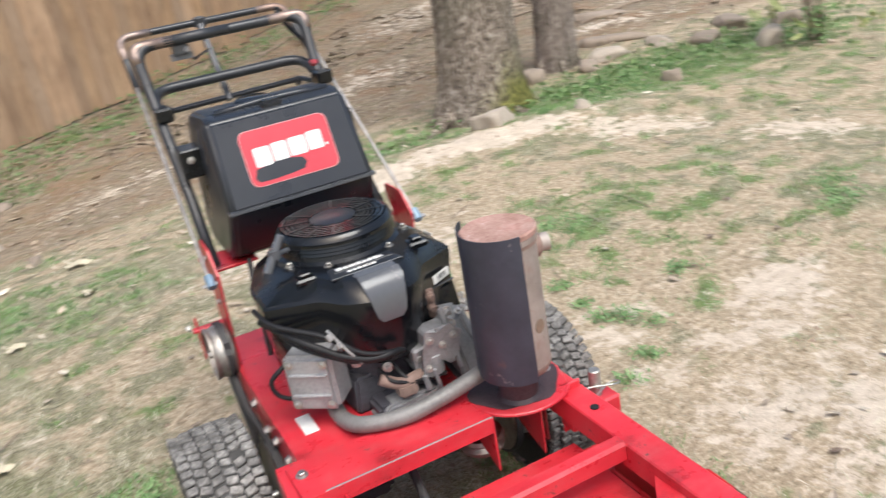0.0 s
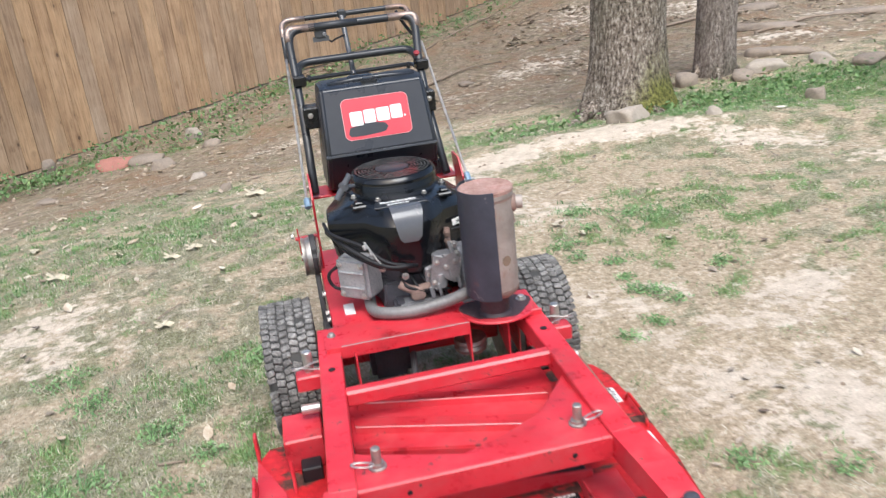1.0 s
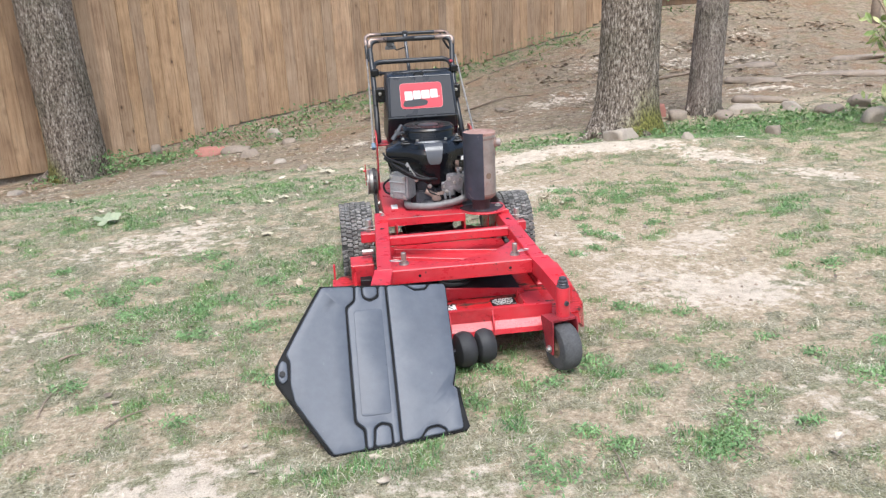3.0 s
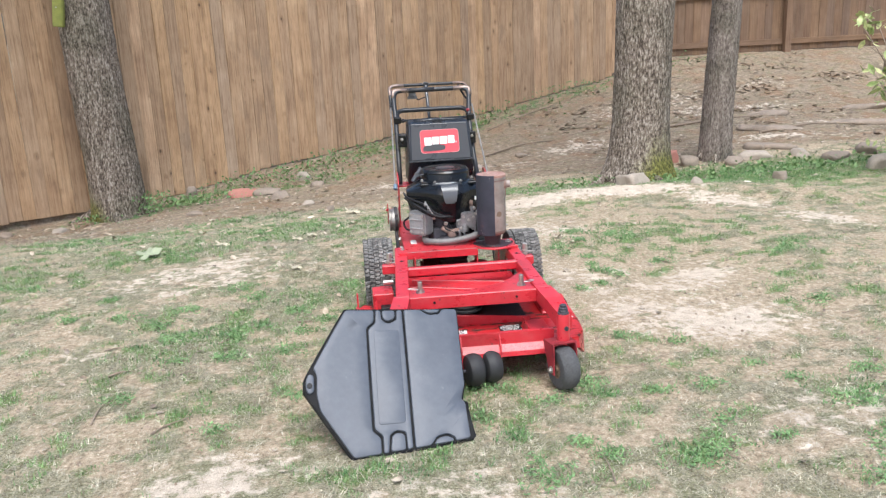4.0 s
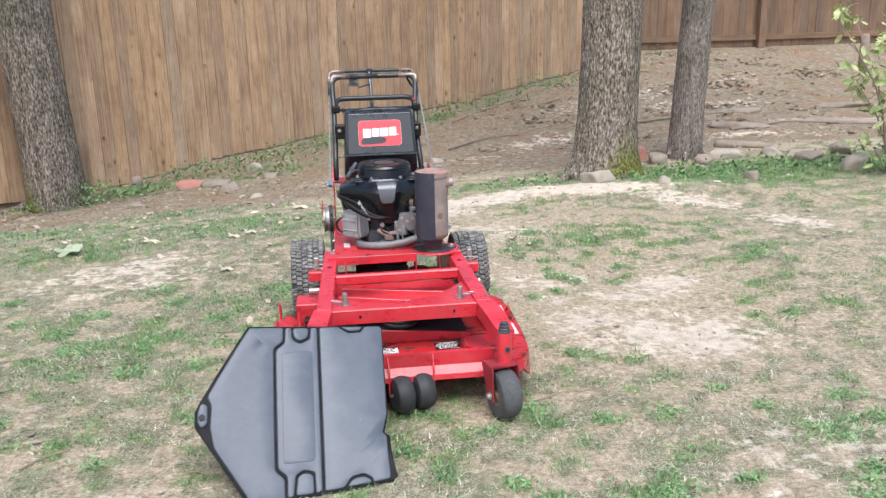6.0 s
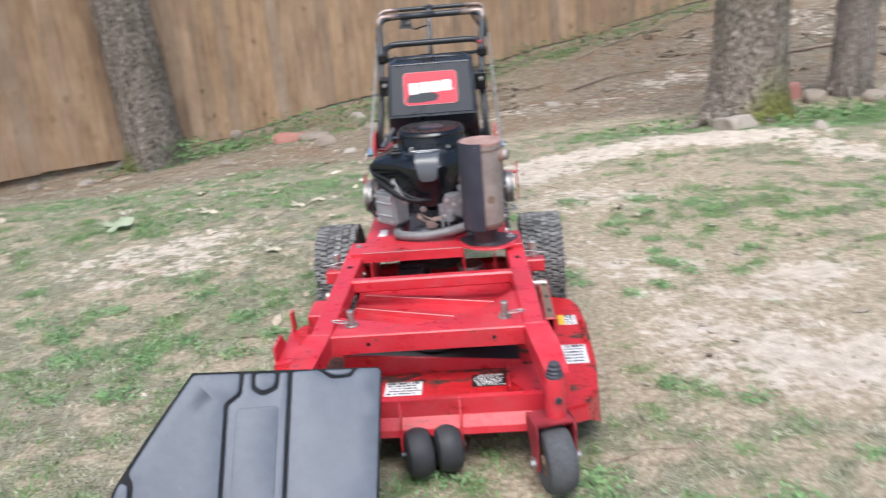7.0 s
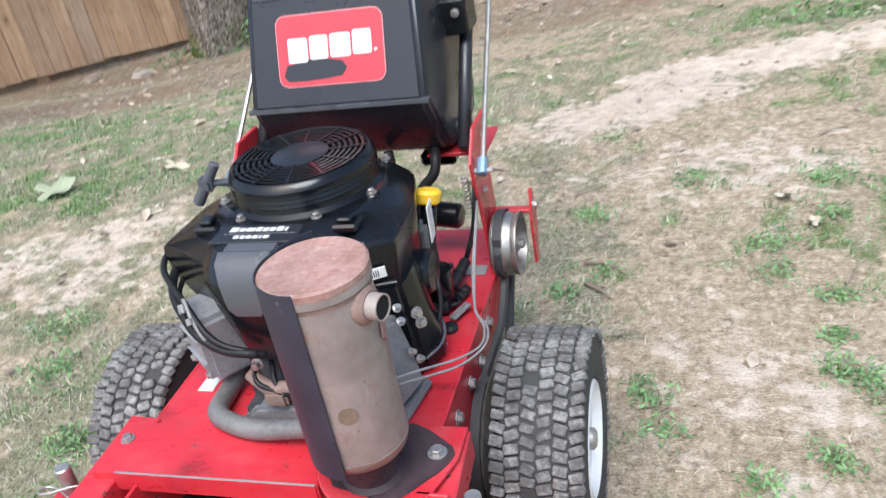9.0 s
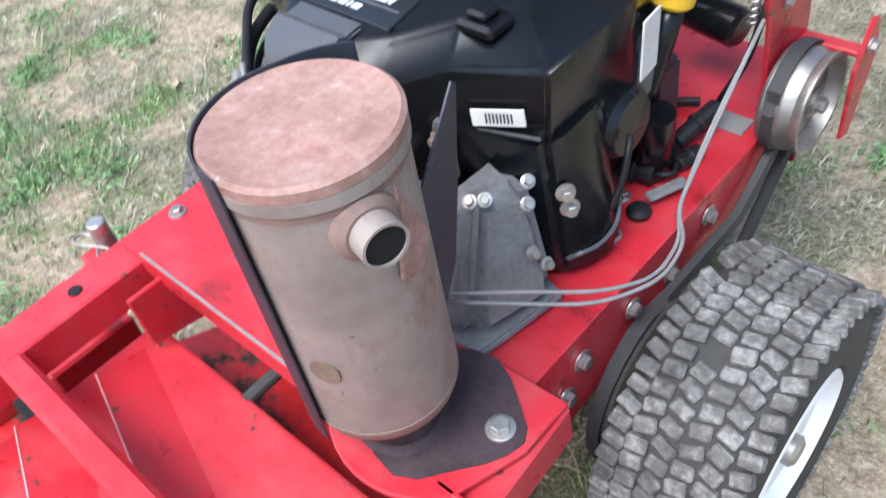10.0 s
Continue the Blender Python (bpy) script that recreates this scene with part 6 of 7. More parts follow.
part("wire_loom", tube([(0.150, 0.075, 0.409), (0.168, 0.030, 0.43), (0.196, -0.01, 0.47)], 0.0035, 0.02, 6), "ink", mower)
part("wire_loom", tube([(0.190, -0.040, 0.450), (0.214, -0.042, 0.455), (0.218, -0.020, 0.490), (0.212, 0.0, 0.53)], 0.004, 0.02, 6), "ink", mower)
for k in (0, 1):
    part("control_cable", tube([(0.165, -0.262, 0.500 - 0.010 * k), (0.225, -0.200 - 0.008 * k, 0.485 - 0.010 * k), (0.275 + 0.004 * k, -0.145 - 0.008 * k, 0.465 - 0.008 * k), (0.300 + 0.006 * k, -0.085, 0.447), (0.288 + 0.006 * k, -0.022, 0.440), (0.262, 0.015, 0.440), (0.242 + 0.004 * k, 0.105, 0.470), (0.243, 0.21, 0.56)], 0.0023, 0.07, 6), "cable", mower, "bent grey control cable")
part("plate_label", box((-0.214, -0.160, 0.3945), (-0.184, -0.085, 0.3960), None, 0.0004), "decal", mower)
part("plate_label", box((0.185, 0.21, 0.3945), (0.235, 0.245, 0.3960), None, 0.0004), "cable", mower)
bolt((0.20, -0.02, 0.394), (0, 0, 1), mower, 0.009, 0.012)
# under the plate: clutch and idler seen through the gap
part("clutch", lathe([(0.0, 0.25), (0.075, 0.25), (0.078, 0.262), (0.070, 0.275), (0.078, 0.29), (0.07, 0.30), (0.05, 0.385), (0.0, 0.385)], pose(0.01, -0.08, 0), 36), "belt", mower, "dark engine clutch under the plate")
part("idler_arm", rod((-0.09, -0.55, 0.24), (-0.05, -0.28, 0.30), 0.009, 10), "belt", mower)
part("gearbox", bevelled(box((-0.16, -0.12, 0.14), (-0.04, 0.06, 0.26), None, 0), 0.015), "heatshield", mower)
part("idler_pulley", lathe([(0.0, 0.27), (0.045, 0.27), (0.048, 0.28), (0.04, 0.288), (0.048, 0.296), (0.045, 0.305), (0.0, 0.305)], pose(0.12, -0.26, 0), 28), "pulley", mower)
part("axle_tube", box((-0.25, -0.06, 0.18), (0.25, 0.0, 0.23), None, 0.004), "red", mower)
part("rear_panel", box((-0.25, 0.36, 0.25), (0.25, 0.366, 0.39), None, 0.002), "red", mower)


# ---- the loose deflector leaning on the mower ----
def sheet(s, t, h):
    """A place on the slightly twisted sheet: s along its foot, t up it, h out of it."""
    u, v = s / 0.45, t / 0.555
    bl, br, tr, tl = Vector((-0.541, -1.639, 0.004)), Vector((-0.110, -1.560, 0.006)), Vector((-0.109, -1.154, 0.367)), Vector((-0.552, -1.272, 0.444))
    p = (1 - u) * (1 - v) * bl + u * (1 - v) * br + u * v * tr + (1 - u) * v * tl
    du = (1 - v) * (br - bl) + v * (tr - tl)
    dv = (1 - u) * (tl - bl) + u * (tr - br)
    dent = 0.024 * math.exp(-((s - 0.452) / 0.045) ** 2 - ((t - 0.172) / 0.026) ** 2) - 0.008 * math.exp(-((s - 0.45) / 0.04) ** 2 - ((t - 0.09) / 0.04) ** 2)
    bow = 0.002 * math.sin(7 * s + 3 * t)
    return p + du.cross(dv).normalized() * (h - dent + bow)


def soft_corners(pts, r):
    """The outline with each corner turned into a short arc."""
    res, n = [], len(pts)
    for i in range(n):
        p, q, w = Vector(pts[i - 1]), Vector(pts[i]), Vector(pts[(i + 1) % n])
        k = min(r, 0.42 * (p - q).length, 0.42 * (w - q).length)
        a, b = q + (p - q).normalized() * k, q + (w - q).normalized() * k
        for u in (0.0, 0.33, 0.67, 1.0):
            res.append(tuple((1 - u) ** 2 * a + 2 * u * (1 - u) * q + u * u * b))
    return res


def pressed(outline, h0, h1, b):
    """A raised field of the sheet, with soft shoulders b wide."""
    bm = bmesh.new()
    rows = []
    for d, h in ((0, h0), (0, h1 - b), (0.3 * b, h1 - 0.3 * b), (b, h1)):
        rows.append([bm.verts.new((x, y, h)) for x, y in (shrunk(outline, d) if d else outline)])
    n = len(outline)
    for lo, hi in zip(rows, rows[1:]):
        for i in range(n):
            bm.faces.new((lo[i], lo[(i + 1) % n], hi[(i + 1) % n], hi[i]))
    bmesh.ops.triangulate(bm, faces=[bm.faces.new(rows[-1])])
    bmesh.ops.recalc_face_normals(bm, faces=bm.faces[:])
    for lim in (0.10, 0.05):
        bmesh.ops.subdivide_edges(bm, edges=[e for e in bm.edges if e.calc_length() > lim], cuts=1)
        bmesh.ops.triangulate(bm, faces=[f for f in bm.faces if len(f.verts) > 4])
    for v in bm.verts:
        v.co = sheet(*v.co)
    return smooth(bm, 50)


def sheet_slab(outline, h0, h1, bevel=0.004, seg=2):
    bm = bmesh.new()
    add_slab(bm, outline, h0, h1, None, bevel, seg)
    if len(bm.faces) < 400:
        bmesh.ops.triangulate(bm, faces=[f for f in bm.faces if len(f.verts) > 4])
        bmesh.ops.subdivide_edges(bm, edges=[e for e in bm.edges if e.calc_length() > 0.12], cuts=2)
    for v in bm.verts:
        v.co = sheet(*v.co)
    return smooth(bm, 30)


defl = thing("deflector", (0, 0, 0), "grey-black plastic discharge deflector leaning against the mower", "deflector")
edge = [(0.003, 0.555), (0.447, 0.560), (0.457, 0.548), (0.455, 0.414), (0.452, 0.22), (0.442, 0.168), (0.458, 0.152), (0.454, 0.104), (0.464, 0.040), (0.470, 0.008), (0.462, -0.004), (0.195, -0.008), (-0.005, 0.0),
        (-0.155, 0.236), (-0.166, 0.256), (-0.164, 0.297), (-0.150, 0.322)]
# near-black sheet behind the panels paints the shade of the grooves and rim
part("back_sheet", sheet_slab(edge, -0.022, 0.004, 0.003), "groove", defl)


def shrunk(pts, d):
    """The outline drawn in by d, each edge moved along its own normal."""
    n = len(pts)
    turn = 1 if sum(pts[i][0] * pts[(i + 1) % n][1] - pts[(i + 1) % n][0] * pts[i][1] for i in range(n)) > 0 else -1
    res = []
    for i in range(n):
        p, q, r = Vector(pts[i - 1]), Vector(pts[i]), Vector(pts[(i + 1) % n])
        a, b = (q - p).normalized(), (r - q).normalized()
        na, nb = Vector((-a.y, a.x)) * turn, Vector((-b.y, b.x)) * turn
        m = (na + nb).normalized()
        res.append(tuple(q + m * d / max(0.5, m.dot(na))))
    return res


part("panel", pressed(soft_corners(shrunk([(0.008, 0.546), (0.112, 0.546), (0.110, 0.502), (0.078, 0.478), (0.074, 0.28), (0.072, 0.086), (0.101, 0.058), (0.101, 0.004), (0.002, 0.007), (-0.108, 0.184), (-0.118, 0.240), (-0.113, 0.310), (-0.125, 0.335)], -0.0026), 0.010), 0.003, 0.013, 0.0035), "shield", defl)
part("panel", pressed(soft_corners(shrunk([(0.125, 0.546), (0.139, 0.546), (0.140, 0.505), (0.168, 0.488), (0.206, 0.506), (0.208, 0.546), (0.224, 0.546), (0.219, 0.004), (0.203, 0.002), (0.203, 0.066), (0.166, 0.080), (0.136, 0.067), (0.128, 0.004), (0.114, 0.004), (0.115, 0.067), (0.086, 0.093), (0.088, 0.28), (0.091, 0.470), (0.121, 0.494)], -0.0026), 0.010), 0.003, 0.013, 0.0035), "shield", defl)
part("panel", pressed(soft_corners(shrunk([(0.238, 0.548), (0.298, 0.550), (0.330, 0.526), (0.380, 0.529), (0.394, 0.552), (0.444, 0.552), (0.449, 0.544), (0.447, 0.414), (0.444, 0.22), (0.431, 0.165), (0.440, 0.148), (0.437, 0.104), (0.443, 0.012), (0.439, 0.004), (0.390, 0.002), (0.388, 0.016), (0.359, 0.036), (0.315, 0.032), (0.291, 0.002), (0.233, 0.002)], -0.0026), 0.010), 0.003, 0.013, 0.0035), "shield", defl)
part("raised_field", pressed(soft_corners([(0.108, 0.462), (0.207, 0.466), (0.203, 0.098), (0.100, 0.104)], 0.014), 0.0100, 0.0144, 0.0018), "shield", defl)
for pts in ([(0.147, 0.548), (0.149, 0.514), (0.168, 0.502), (0.196, 0.514), (0.199, 0.548)], [(0.308, 0.553), (0.336, 0.536), (0.374, 0.539), (0.384, 0.554)],
            [(0.137, 0.003), (0.146, 0.060), (0.166, 0.068), (0.194, 0.058), (0.195, 0.0)], [(0.300, 0.0), (0.319, 0.022), (0.356, 0.025), (0.379, 0.010), (0.379, 0.0)],
            [(-0.145, 0.318), (-0.127, 0.310), (-0.128, 0.255), (-0.147, 0.244), (-0.158, 0.262), (-0.157, 0.294)]):
    part("hand_hold", pressed(soft_corners(pts, 0.012), 0.003, 0.012, 0.0035), "shield", defl)
part("bolt", sheet_slab([(-0.145 + 0.010 * math.cos(radians(a)), 0.275 + 0.010 * math.sin(radians(a))) for a in range(0, 360, 40)], 0.010, 0.017, 0.001), "ink", defl)


# ---- grass, litter, stones and plants ----
def field(name, x, y):
    """The ground's height or cover at many places at once."""
    xs, ys, v = GRID["x"], GRID["y"], GRID[name]
    i = np.clip(np.searchsorted(xs, x) - 1, 0, len(xs) - 2)
    j = np.clip(np.searchsorted(ys, y) - 1, 0, len(ys) - 2)
    u, w = (x - xs[i]) / (xs[i + 1] - xs[i]), (y - ys[j]) / (ys[j + 1] - ys[j])
    return v[j, i] * (1 - u) * (1 - w) + v[j, i + 1] * u * (1 - w) + v[j + 1, i] * (1 - u) * w + v[j + 1, i + 1] * u * w


def stuff_mesh(name, verts, faces, mat, label, category):
    me = bpy.data.meshes.new(name)
    me.from_pydata(verts, [], faces)
    me.materials.append(M[mat])
    return tagged(new(name, me), label, category, kind="stuff")


def blades(name, x, y, length, tilt, width, mat, label, seed):
    """Many grass blades: each bends once and ends in a point."""
    r = np.random.RandomState(seed)
    n = len(x)
    z = field("height", x, y) - 0.003
    az = r.uniform(0, 2 * np.pi, n)
    d = np.stack([np.cos(az), np.sin(az), np.zeros(n)], 1)
    s = np.stack([-np.sin(az), np.cos(az), np.zeros(n)], 1) * (width * r.uniform(0.6, 1.3, n))[:, None] * 0.5
    up = np.array([0, 0, 1.0])
    t0, t1 = tilt, np.minimum(tilt + r.uniform(0.2, 0.7, n), 1.62)
    p = np.stack([x, y, z], 1)
    mid = p + (d * np.sin(t0)[:, None] + up * np.cos(t0)[:, None]) * (length * 0.55)[:, None]
    tip = mid + (d * np.sin(t1)[:, None] + up * np.cos(t1)[:, None]) * (length * 0.45)[:, None]
    v = np.concatenate([p - s, p + s, mid + s * 0.8, mid - s * 0.8, tip], 1).reshape(-1, 3)
    me = bpy.data.meshes.new(name)
    me.vertices.add(len(v))
    me.vertices.foreach_set("co", v.ravel())
    k = np.arange(n) * 5
    loops = np.stack([k, k + 1, k + 2, k + 3, k + 3, k + 2, k + 4], 1).ravel()
    me.loops.add(len(loops))
    me.loops.foreach_set("vertex_index", loops)
    starts = np.stack([np.arange(n) * 7, np.arange(n) * 7 + 4], 1).ravel()
    me.polygons.add(2 * n)
    me.polygons.foreach_set("loop_start", starts)
    me.update(calc_edges=True)
    me.materials.append(M[mat])
    return tagged(new(name, me), label, "grass", kind="stuff")


def in_mower(x, y):
    """True under the tyres, casters and deflector's foot, where nothing grows through."""
    return ((np.abs(np.abs(x) - 0.385) < 0.07) & (np.abs(y + 0.03) < 0.10))


def scatter(n, seed, keep, x0=-5.4, x1=6.5, y0=-2.9, y1=9.6):
    """Random places, thinning out with distance from the lawn's middle."""
    r = np.random.RandomState(seed)
    x, y = r.uniform(x0, x1, n), r.uniform(y0, y1, n)
    far = np.clip((np.hypot(x - 0.2, y + 0.6) - 1.6) / 5.0, 0, 1)
    p = keep(x, y) * (1 - 0.72 * far) * (y < fence_line(x) - 0.04) * ~in_mower(x, y)
    ok = r.uniform(0, 1, n) < p
    return x[ok], y[ok]


def step(a, b, v):
    t = np.clip((v - a) / (b - a), 0, 1)
    return t * t * (3 - 2 * t)


dx, dy = scatter(860000, 11, lambda x, y: (1 - 0.86 * step(0.40, 0.62, field("bare", x, y))) * (1 - step(0.24, 0.50, field("sand", x, y))) * (1 - 0.82 * step(0.3, 0.75, field("dirt", x, y))) + 0.06)
rr = np.random.RandomState(12)
blades("dry_grass", dx, dy, rr.uniform(0.012, 0.042, len(dx)), rr.uniform(0.75, 1.53, len(dx)), 0.0027, "straw", "short flattened straw-coloured dead grass", 13)
nx_, ny_ = scatter(260000, 18, lambda x, y: (1 - 0.85 * step(0.40, 0.60, field("bare", x, y))) * (1 - 0.95 * step(0.24, 0.46, field("sand", x, y))), -2.9, 3.2, -2.5, 2.4)
rr = np.random.RandomState(19)
blades("matted_straw", nx_, ny_, rr.uniform(0.014, 0.045, len(nx_)), rr.uniform(0.95, 1.55, len(nx_)), 0.0031, "straw_dull", "matted olive and straw-coloured old grass", 20)
fx_, fy_ = scatter(70000, 15, lambda x, y: 0.75 * (1 - 0.5 * step(0.3, 0.75, field("dirt", x, y))))
rr = np.random.RandomState(16)
blades("straw_flecks", fx_, fy_, rr.uniform(0.022, 0.060, len(fx_)), rr.uniform(1.40, 1.55, len(fx_)), 0.0040, "fleck", "loose flat pieces of bleached straw", 17)
gx, gy = scatter(235000, 21, lambda x, y: step(0.38, 0.72, field("green", x, y)) * (1 - 0.9 * step(0.35, 0.6, field("sand", x, y))))
rr = np.random.RandomState(22)
k = rr.randint(4, 14, len(gx))
gx, gy = np.repeat(gx, k), np.repeat(gy, k)
gx, gy = gx + rr.normal(0, 0.021, len(gx)), gy + rr.normal(0, 0.021, len(gy))
blades("green_grass", gx, gy, rr.uniform(0.010, 0.032, len(gx)), np.abs(rr.normal(0.5, 0.5, len(gx))), 0.0034, "grass", "scattered tufts of short green grass", 23)
# lush clumps in a few places
cx, cy = [], []
rr = np.random.RandomState(31)
for px, py, a, b, turn, kk in GREEN:
    n = int(9000 * a * b * kk) + 160
    q, w = rr.normal(0, 0.55, max(4, n // 14)) * a, rr.normal(0, 0.6, max(4, n // 14)) * b
    pick = rr.randint(0, len(q), n)
    u, v = q[pick] + rr.normal(0, 0.022, n), w[pick] + rr.normal(0, 0.022, n)
    c, s = math.cos(radians(turn)), math.sin(radians(turn))
    cx.append(px + u * c - v * s)
    cy.append(py + u * s + v * c)
cx, cy = np.concatenate(cx), np.concatenate(cy)
ok = cy < fence_line(cx) - 0.05
cx, cy = cx[ok], cy[ok]
blades("green_clumps", cx, cy, rr.uniform(0.012, 0.034, len(cx)), np.abs(rr.normal(0.35, 0.5, len(cx))), 0.0036, "grass_lush", "brighter green clumps of taller grass", 33)


def leaf_pieces(places, size, seed, curl=0.35, flat=True, ratio=0.55):
    """Small curled leaves: a folded, pointed sheet each."""
    r = random.Random(seed)
    verts, faces = [], []
    for x, y, z in places:
        L = r.uniform(*size)
        w = L * r.uniform(ratio * 0.8, ratio * 1.2) * 0.5
        m = pose(x, y, z, r.uniform(-18, 18) if flat else r.uniform(-75, 75), r.uniform(-18, 18) if flat else r.uniform(-60, 60), r.uniform(0, 360))
        c = curl * r.uniform(0.2, 1.3)
        b = len(verts)
        for u, v in ((0, 0), (0.3, 1), (0.68, 0.85), (1, 0), (0.68, -0.85), (0.3, -1), (0.33, 0), (0.68, 0)):
            verts.append(m @ Vector(((u - 0.5) * L, v * w, abs(v) * w * c + (u - 0.5) ** 2 * L * c * 0.8)))
        faces += [(b, b + 6, b + 1), (b + 1, b + 6, b + 7, b + 2), (b + 2, b + 7, b + 3), (b, b + 5, b + 6), (b + 5, b + 4, b + 7, b + 6), (b + 4, b + 3, b + 7)]
    return verts, faces


def build_crown(t, h, r1, lean, seed):
    """Limbs that fork near the top of the trunk and carry loose clumps of leaves."""
    r = random.Random(seed + 90)
    places = []
    for k in range(7):
        a = 2 * math.pi * k / 7 + r.uniform(-0.35, 0.35)
        z0 = h * (0.72 + 0.27 * (k % 4) / 3)
        rise, out = r.uniform(0.9, 1.9), r.uniform(1.2, 2.2)
        p = [Vector((lean[0] * z0 + math.cos(a) * out * q + r.uniform(-0.08, 0.08) * q, lean[1] * z0 + math.sin(a) * out * q + r.uniform(-0.08, 0.08) * q, z0 + rise * q ** 0.8)) for q in (0, 0.3, 0.6, 1.0)]
        part("limb", tube(p, r1 * 0.6, 0, 8, r1 * 0.15), "limbwood", t)
        for q in (p[1], p[2], p[3]):
            for _ in range(4):
                c = q + Vector((r.gauss(0, 0.4), r.gauss(0, 0.4), r.gauss(0.15, 0.3)))
                for _ in range(24):
                    places.append(tuple(c + Vector((r.gauss(0, 0.18), r.gauss(0, 0.18), r.gauss(0, 0.14)))))
    v, f = leaf_pieces(places, (0.09, 0.16), seed + 91, 0.3, False, 0.5)
    me = bpy.data.meshes.new("crown")
    me.from_pydata(v, [], f)
    me.materials.append(M["weed"])
    o = new("crown", me)
    o.parent = t
    tagged(o, kind="stuff")


for spec in TREES:
    build_crown(*spec)
for ob in TREES[2][0].children:
    if ob.name.startswith("trunk"):
        ob.data.materials[0] = M["bark_slim"]
# a leafy sprout on the slim trunk
r = random.Random(97)
v, f = leaf_pieces([(r.gauss(0.06, 0.09), r.gauss(-0.17, 0.04), r.gauss(1.92, 0.05)) for _ in range(60)], (0.03, 0.07), 98, 0.3, False, 0.5)
me = bpy.data.meshes.new("sprout")
me.from_pydata(v, [], f)
me.materials.append(M["weed"])
sprout = new("sprout", me)
sprout.parent = TREES[2][0]
tagged(sprout, kind="stuff")

r = random.Random(41)
places = []
while len(places) < 3200:
    x, y = r.uniform(-5, 6), r.uniform(-2.6, 9.4)
    if y < fence_line(x) - 0.05 and r.random() < (0.07 if y < 3 else (0.6 if y < 5.5 else 0.8)):
        places.append((x, y, height(x, y) + 0.008))
v, f = leaf_pieces(places, (0.018, 0.050), 42)
stuff_mesh("leaf_litter", v, f, "litter", "curled pale and brown fallen leaves", "leaf litter")
HEAPS = ((5.7, 7.1, 0.4, 0.12, -10, 1.0), (5.9, 6.0, 0.5, 0.10, -20, 1.0), (5.45, 7.7, 0.5, 0.12, 0, 1.0), (4.9, 6.5, 0.4, 0.12, 10, 1.0), (4.5, 5.6, 0.5, 0.1, -25, 1.0), (3.0, 6.4, 0.5, 0.15, 20, 1.0))
places = []
while len(places) < 2900:
    x, y = r.uniform(-4.5, 7.5), r.uniform(3.4, 9.8)
    heap = noise.noise((x * 1.4, y * 1.4, 12.0)) + 0.6 * noise.noise((x * 5, y * 5, 13.0))
    heap += 0.8 * blot(HEAPS, x, y)
    if y < fence_line(x) - 0.03 and r.random() < sstep(0.12, 0.6, heap) * (0.15 + 0.85 * sstep(4.6, 5.8, y)) + 0.025:
        places.append((x, y, height(x, y) + 0.006))
v, f = leaf_pieces(places, (0.025, 0.085), 44)
stuff_mesh("bank_litter", v, f, "darklitter", "dark brown dead leaves heaped on the bank", "leaf litter")
places = []
while len(places) < 120:
    x, y = r.uniform(-4.2, 4.5), r.uniform(-1.6, 5.2)
    if not (abs(x) < 0.6 and -1.3 < y < 0.7) and r.random() < (0.3 if y < 1.5 else 1.0) * (1.0 if x < 0.5 else 0.3):
        places.append((x, y, height(x, y) + 0.014))
v, f = leaf_pieces(places, (0.035, 0.085), 46, 0.22, True, 0.38)
stuff_mesh("pale_leaves", v, f, "deadleaf", "bleached dry leaves scattered on the lawn", "leaf litter")
# chips and crumbs of soil
verts, faces = [], []
for _ in range(2600):
    x, y = r.uniform(-4.5, 5.5), r.uniform(-2.6, 8.5)
    if y > fence_line(x) - 0.05:
        continue
    s = r.uniform(0.004, 0.016) * (1.0 if y < 3 else 1.7)
    z = height(x, y)
    b = len(verts)
    for q in ((1, 0, 0), (-1, 0, 0), (0, 1, 0), (0, -1, 0), (0, 0, 0.8), (0, 0, -0.4)):
        verts.append((x + s * q[0] * r.uniform(0.6, 1.2), y + s * q[1] * r.uniform(0.6, 1.2), z + s * q[2]))
    faces += [(b, b + 2, b + 4), (b + 2, b + 1, b + 4), (b + 1, b + 3, b + 4), (b + 3, b, b + 4)]
stuff_mesh("soil_crumbs", verts, faces, "crumb", "loose crumbs of soil and bark", "soil")
# twigs
bm = bmesh.new()
for _ in range(150):
    x, y = r.uniform(-4, 5), r.uniform(-2.2, 9.0)
    if y > fence_line(x) - 0.1 or (abs(x) < 0.55 and -1.4 < y < 0.3):
        continue
    L, a = r.uniform(0.05, 0.22) * (1.5 if y > 4 else 1), r.uniform(0, math.pi)
    p = [(x + math.cos(a) * L * t + r.uniform(-0.008, 0.008), y + math.sin(a) * L * t + r.uniform(-0.008, 0.008), height(x + math.cos(a) * L * t, y + math.sin(a) * L * t) + 0.009) for t in (0, 0.35, 0.7, 1)]
    add_tube(bm, p, r.uniform(0.0018, 0.0042), 5, 0.0012)
tw = bm_object("twigs", bm, M["twig"])
tagged(tw, "thin dry twigs scattered over the lawn", "twigs", kind="stuff")


def branch(pts, rad, label):
    p = [(x, y, height(x, y) + rad * 0.9 + dz) for x, y, dz in pts]
    b = bm_object("fallen_branch", tube(rounded(p, 0.12), rad, 0, 7, rad * 0.4), M["twig"])
    return tagged(b, label, "branch", "fallen branches")


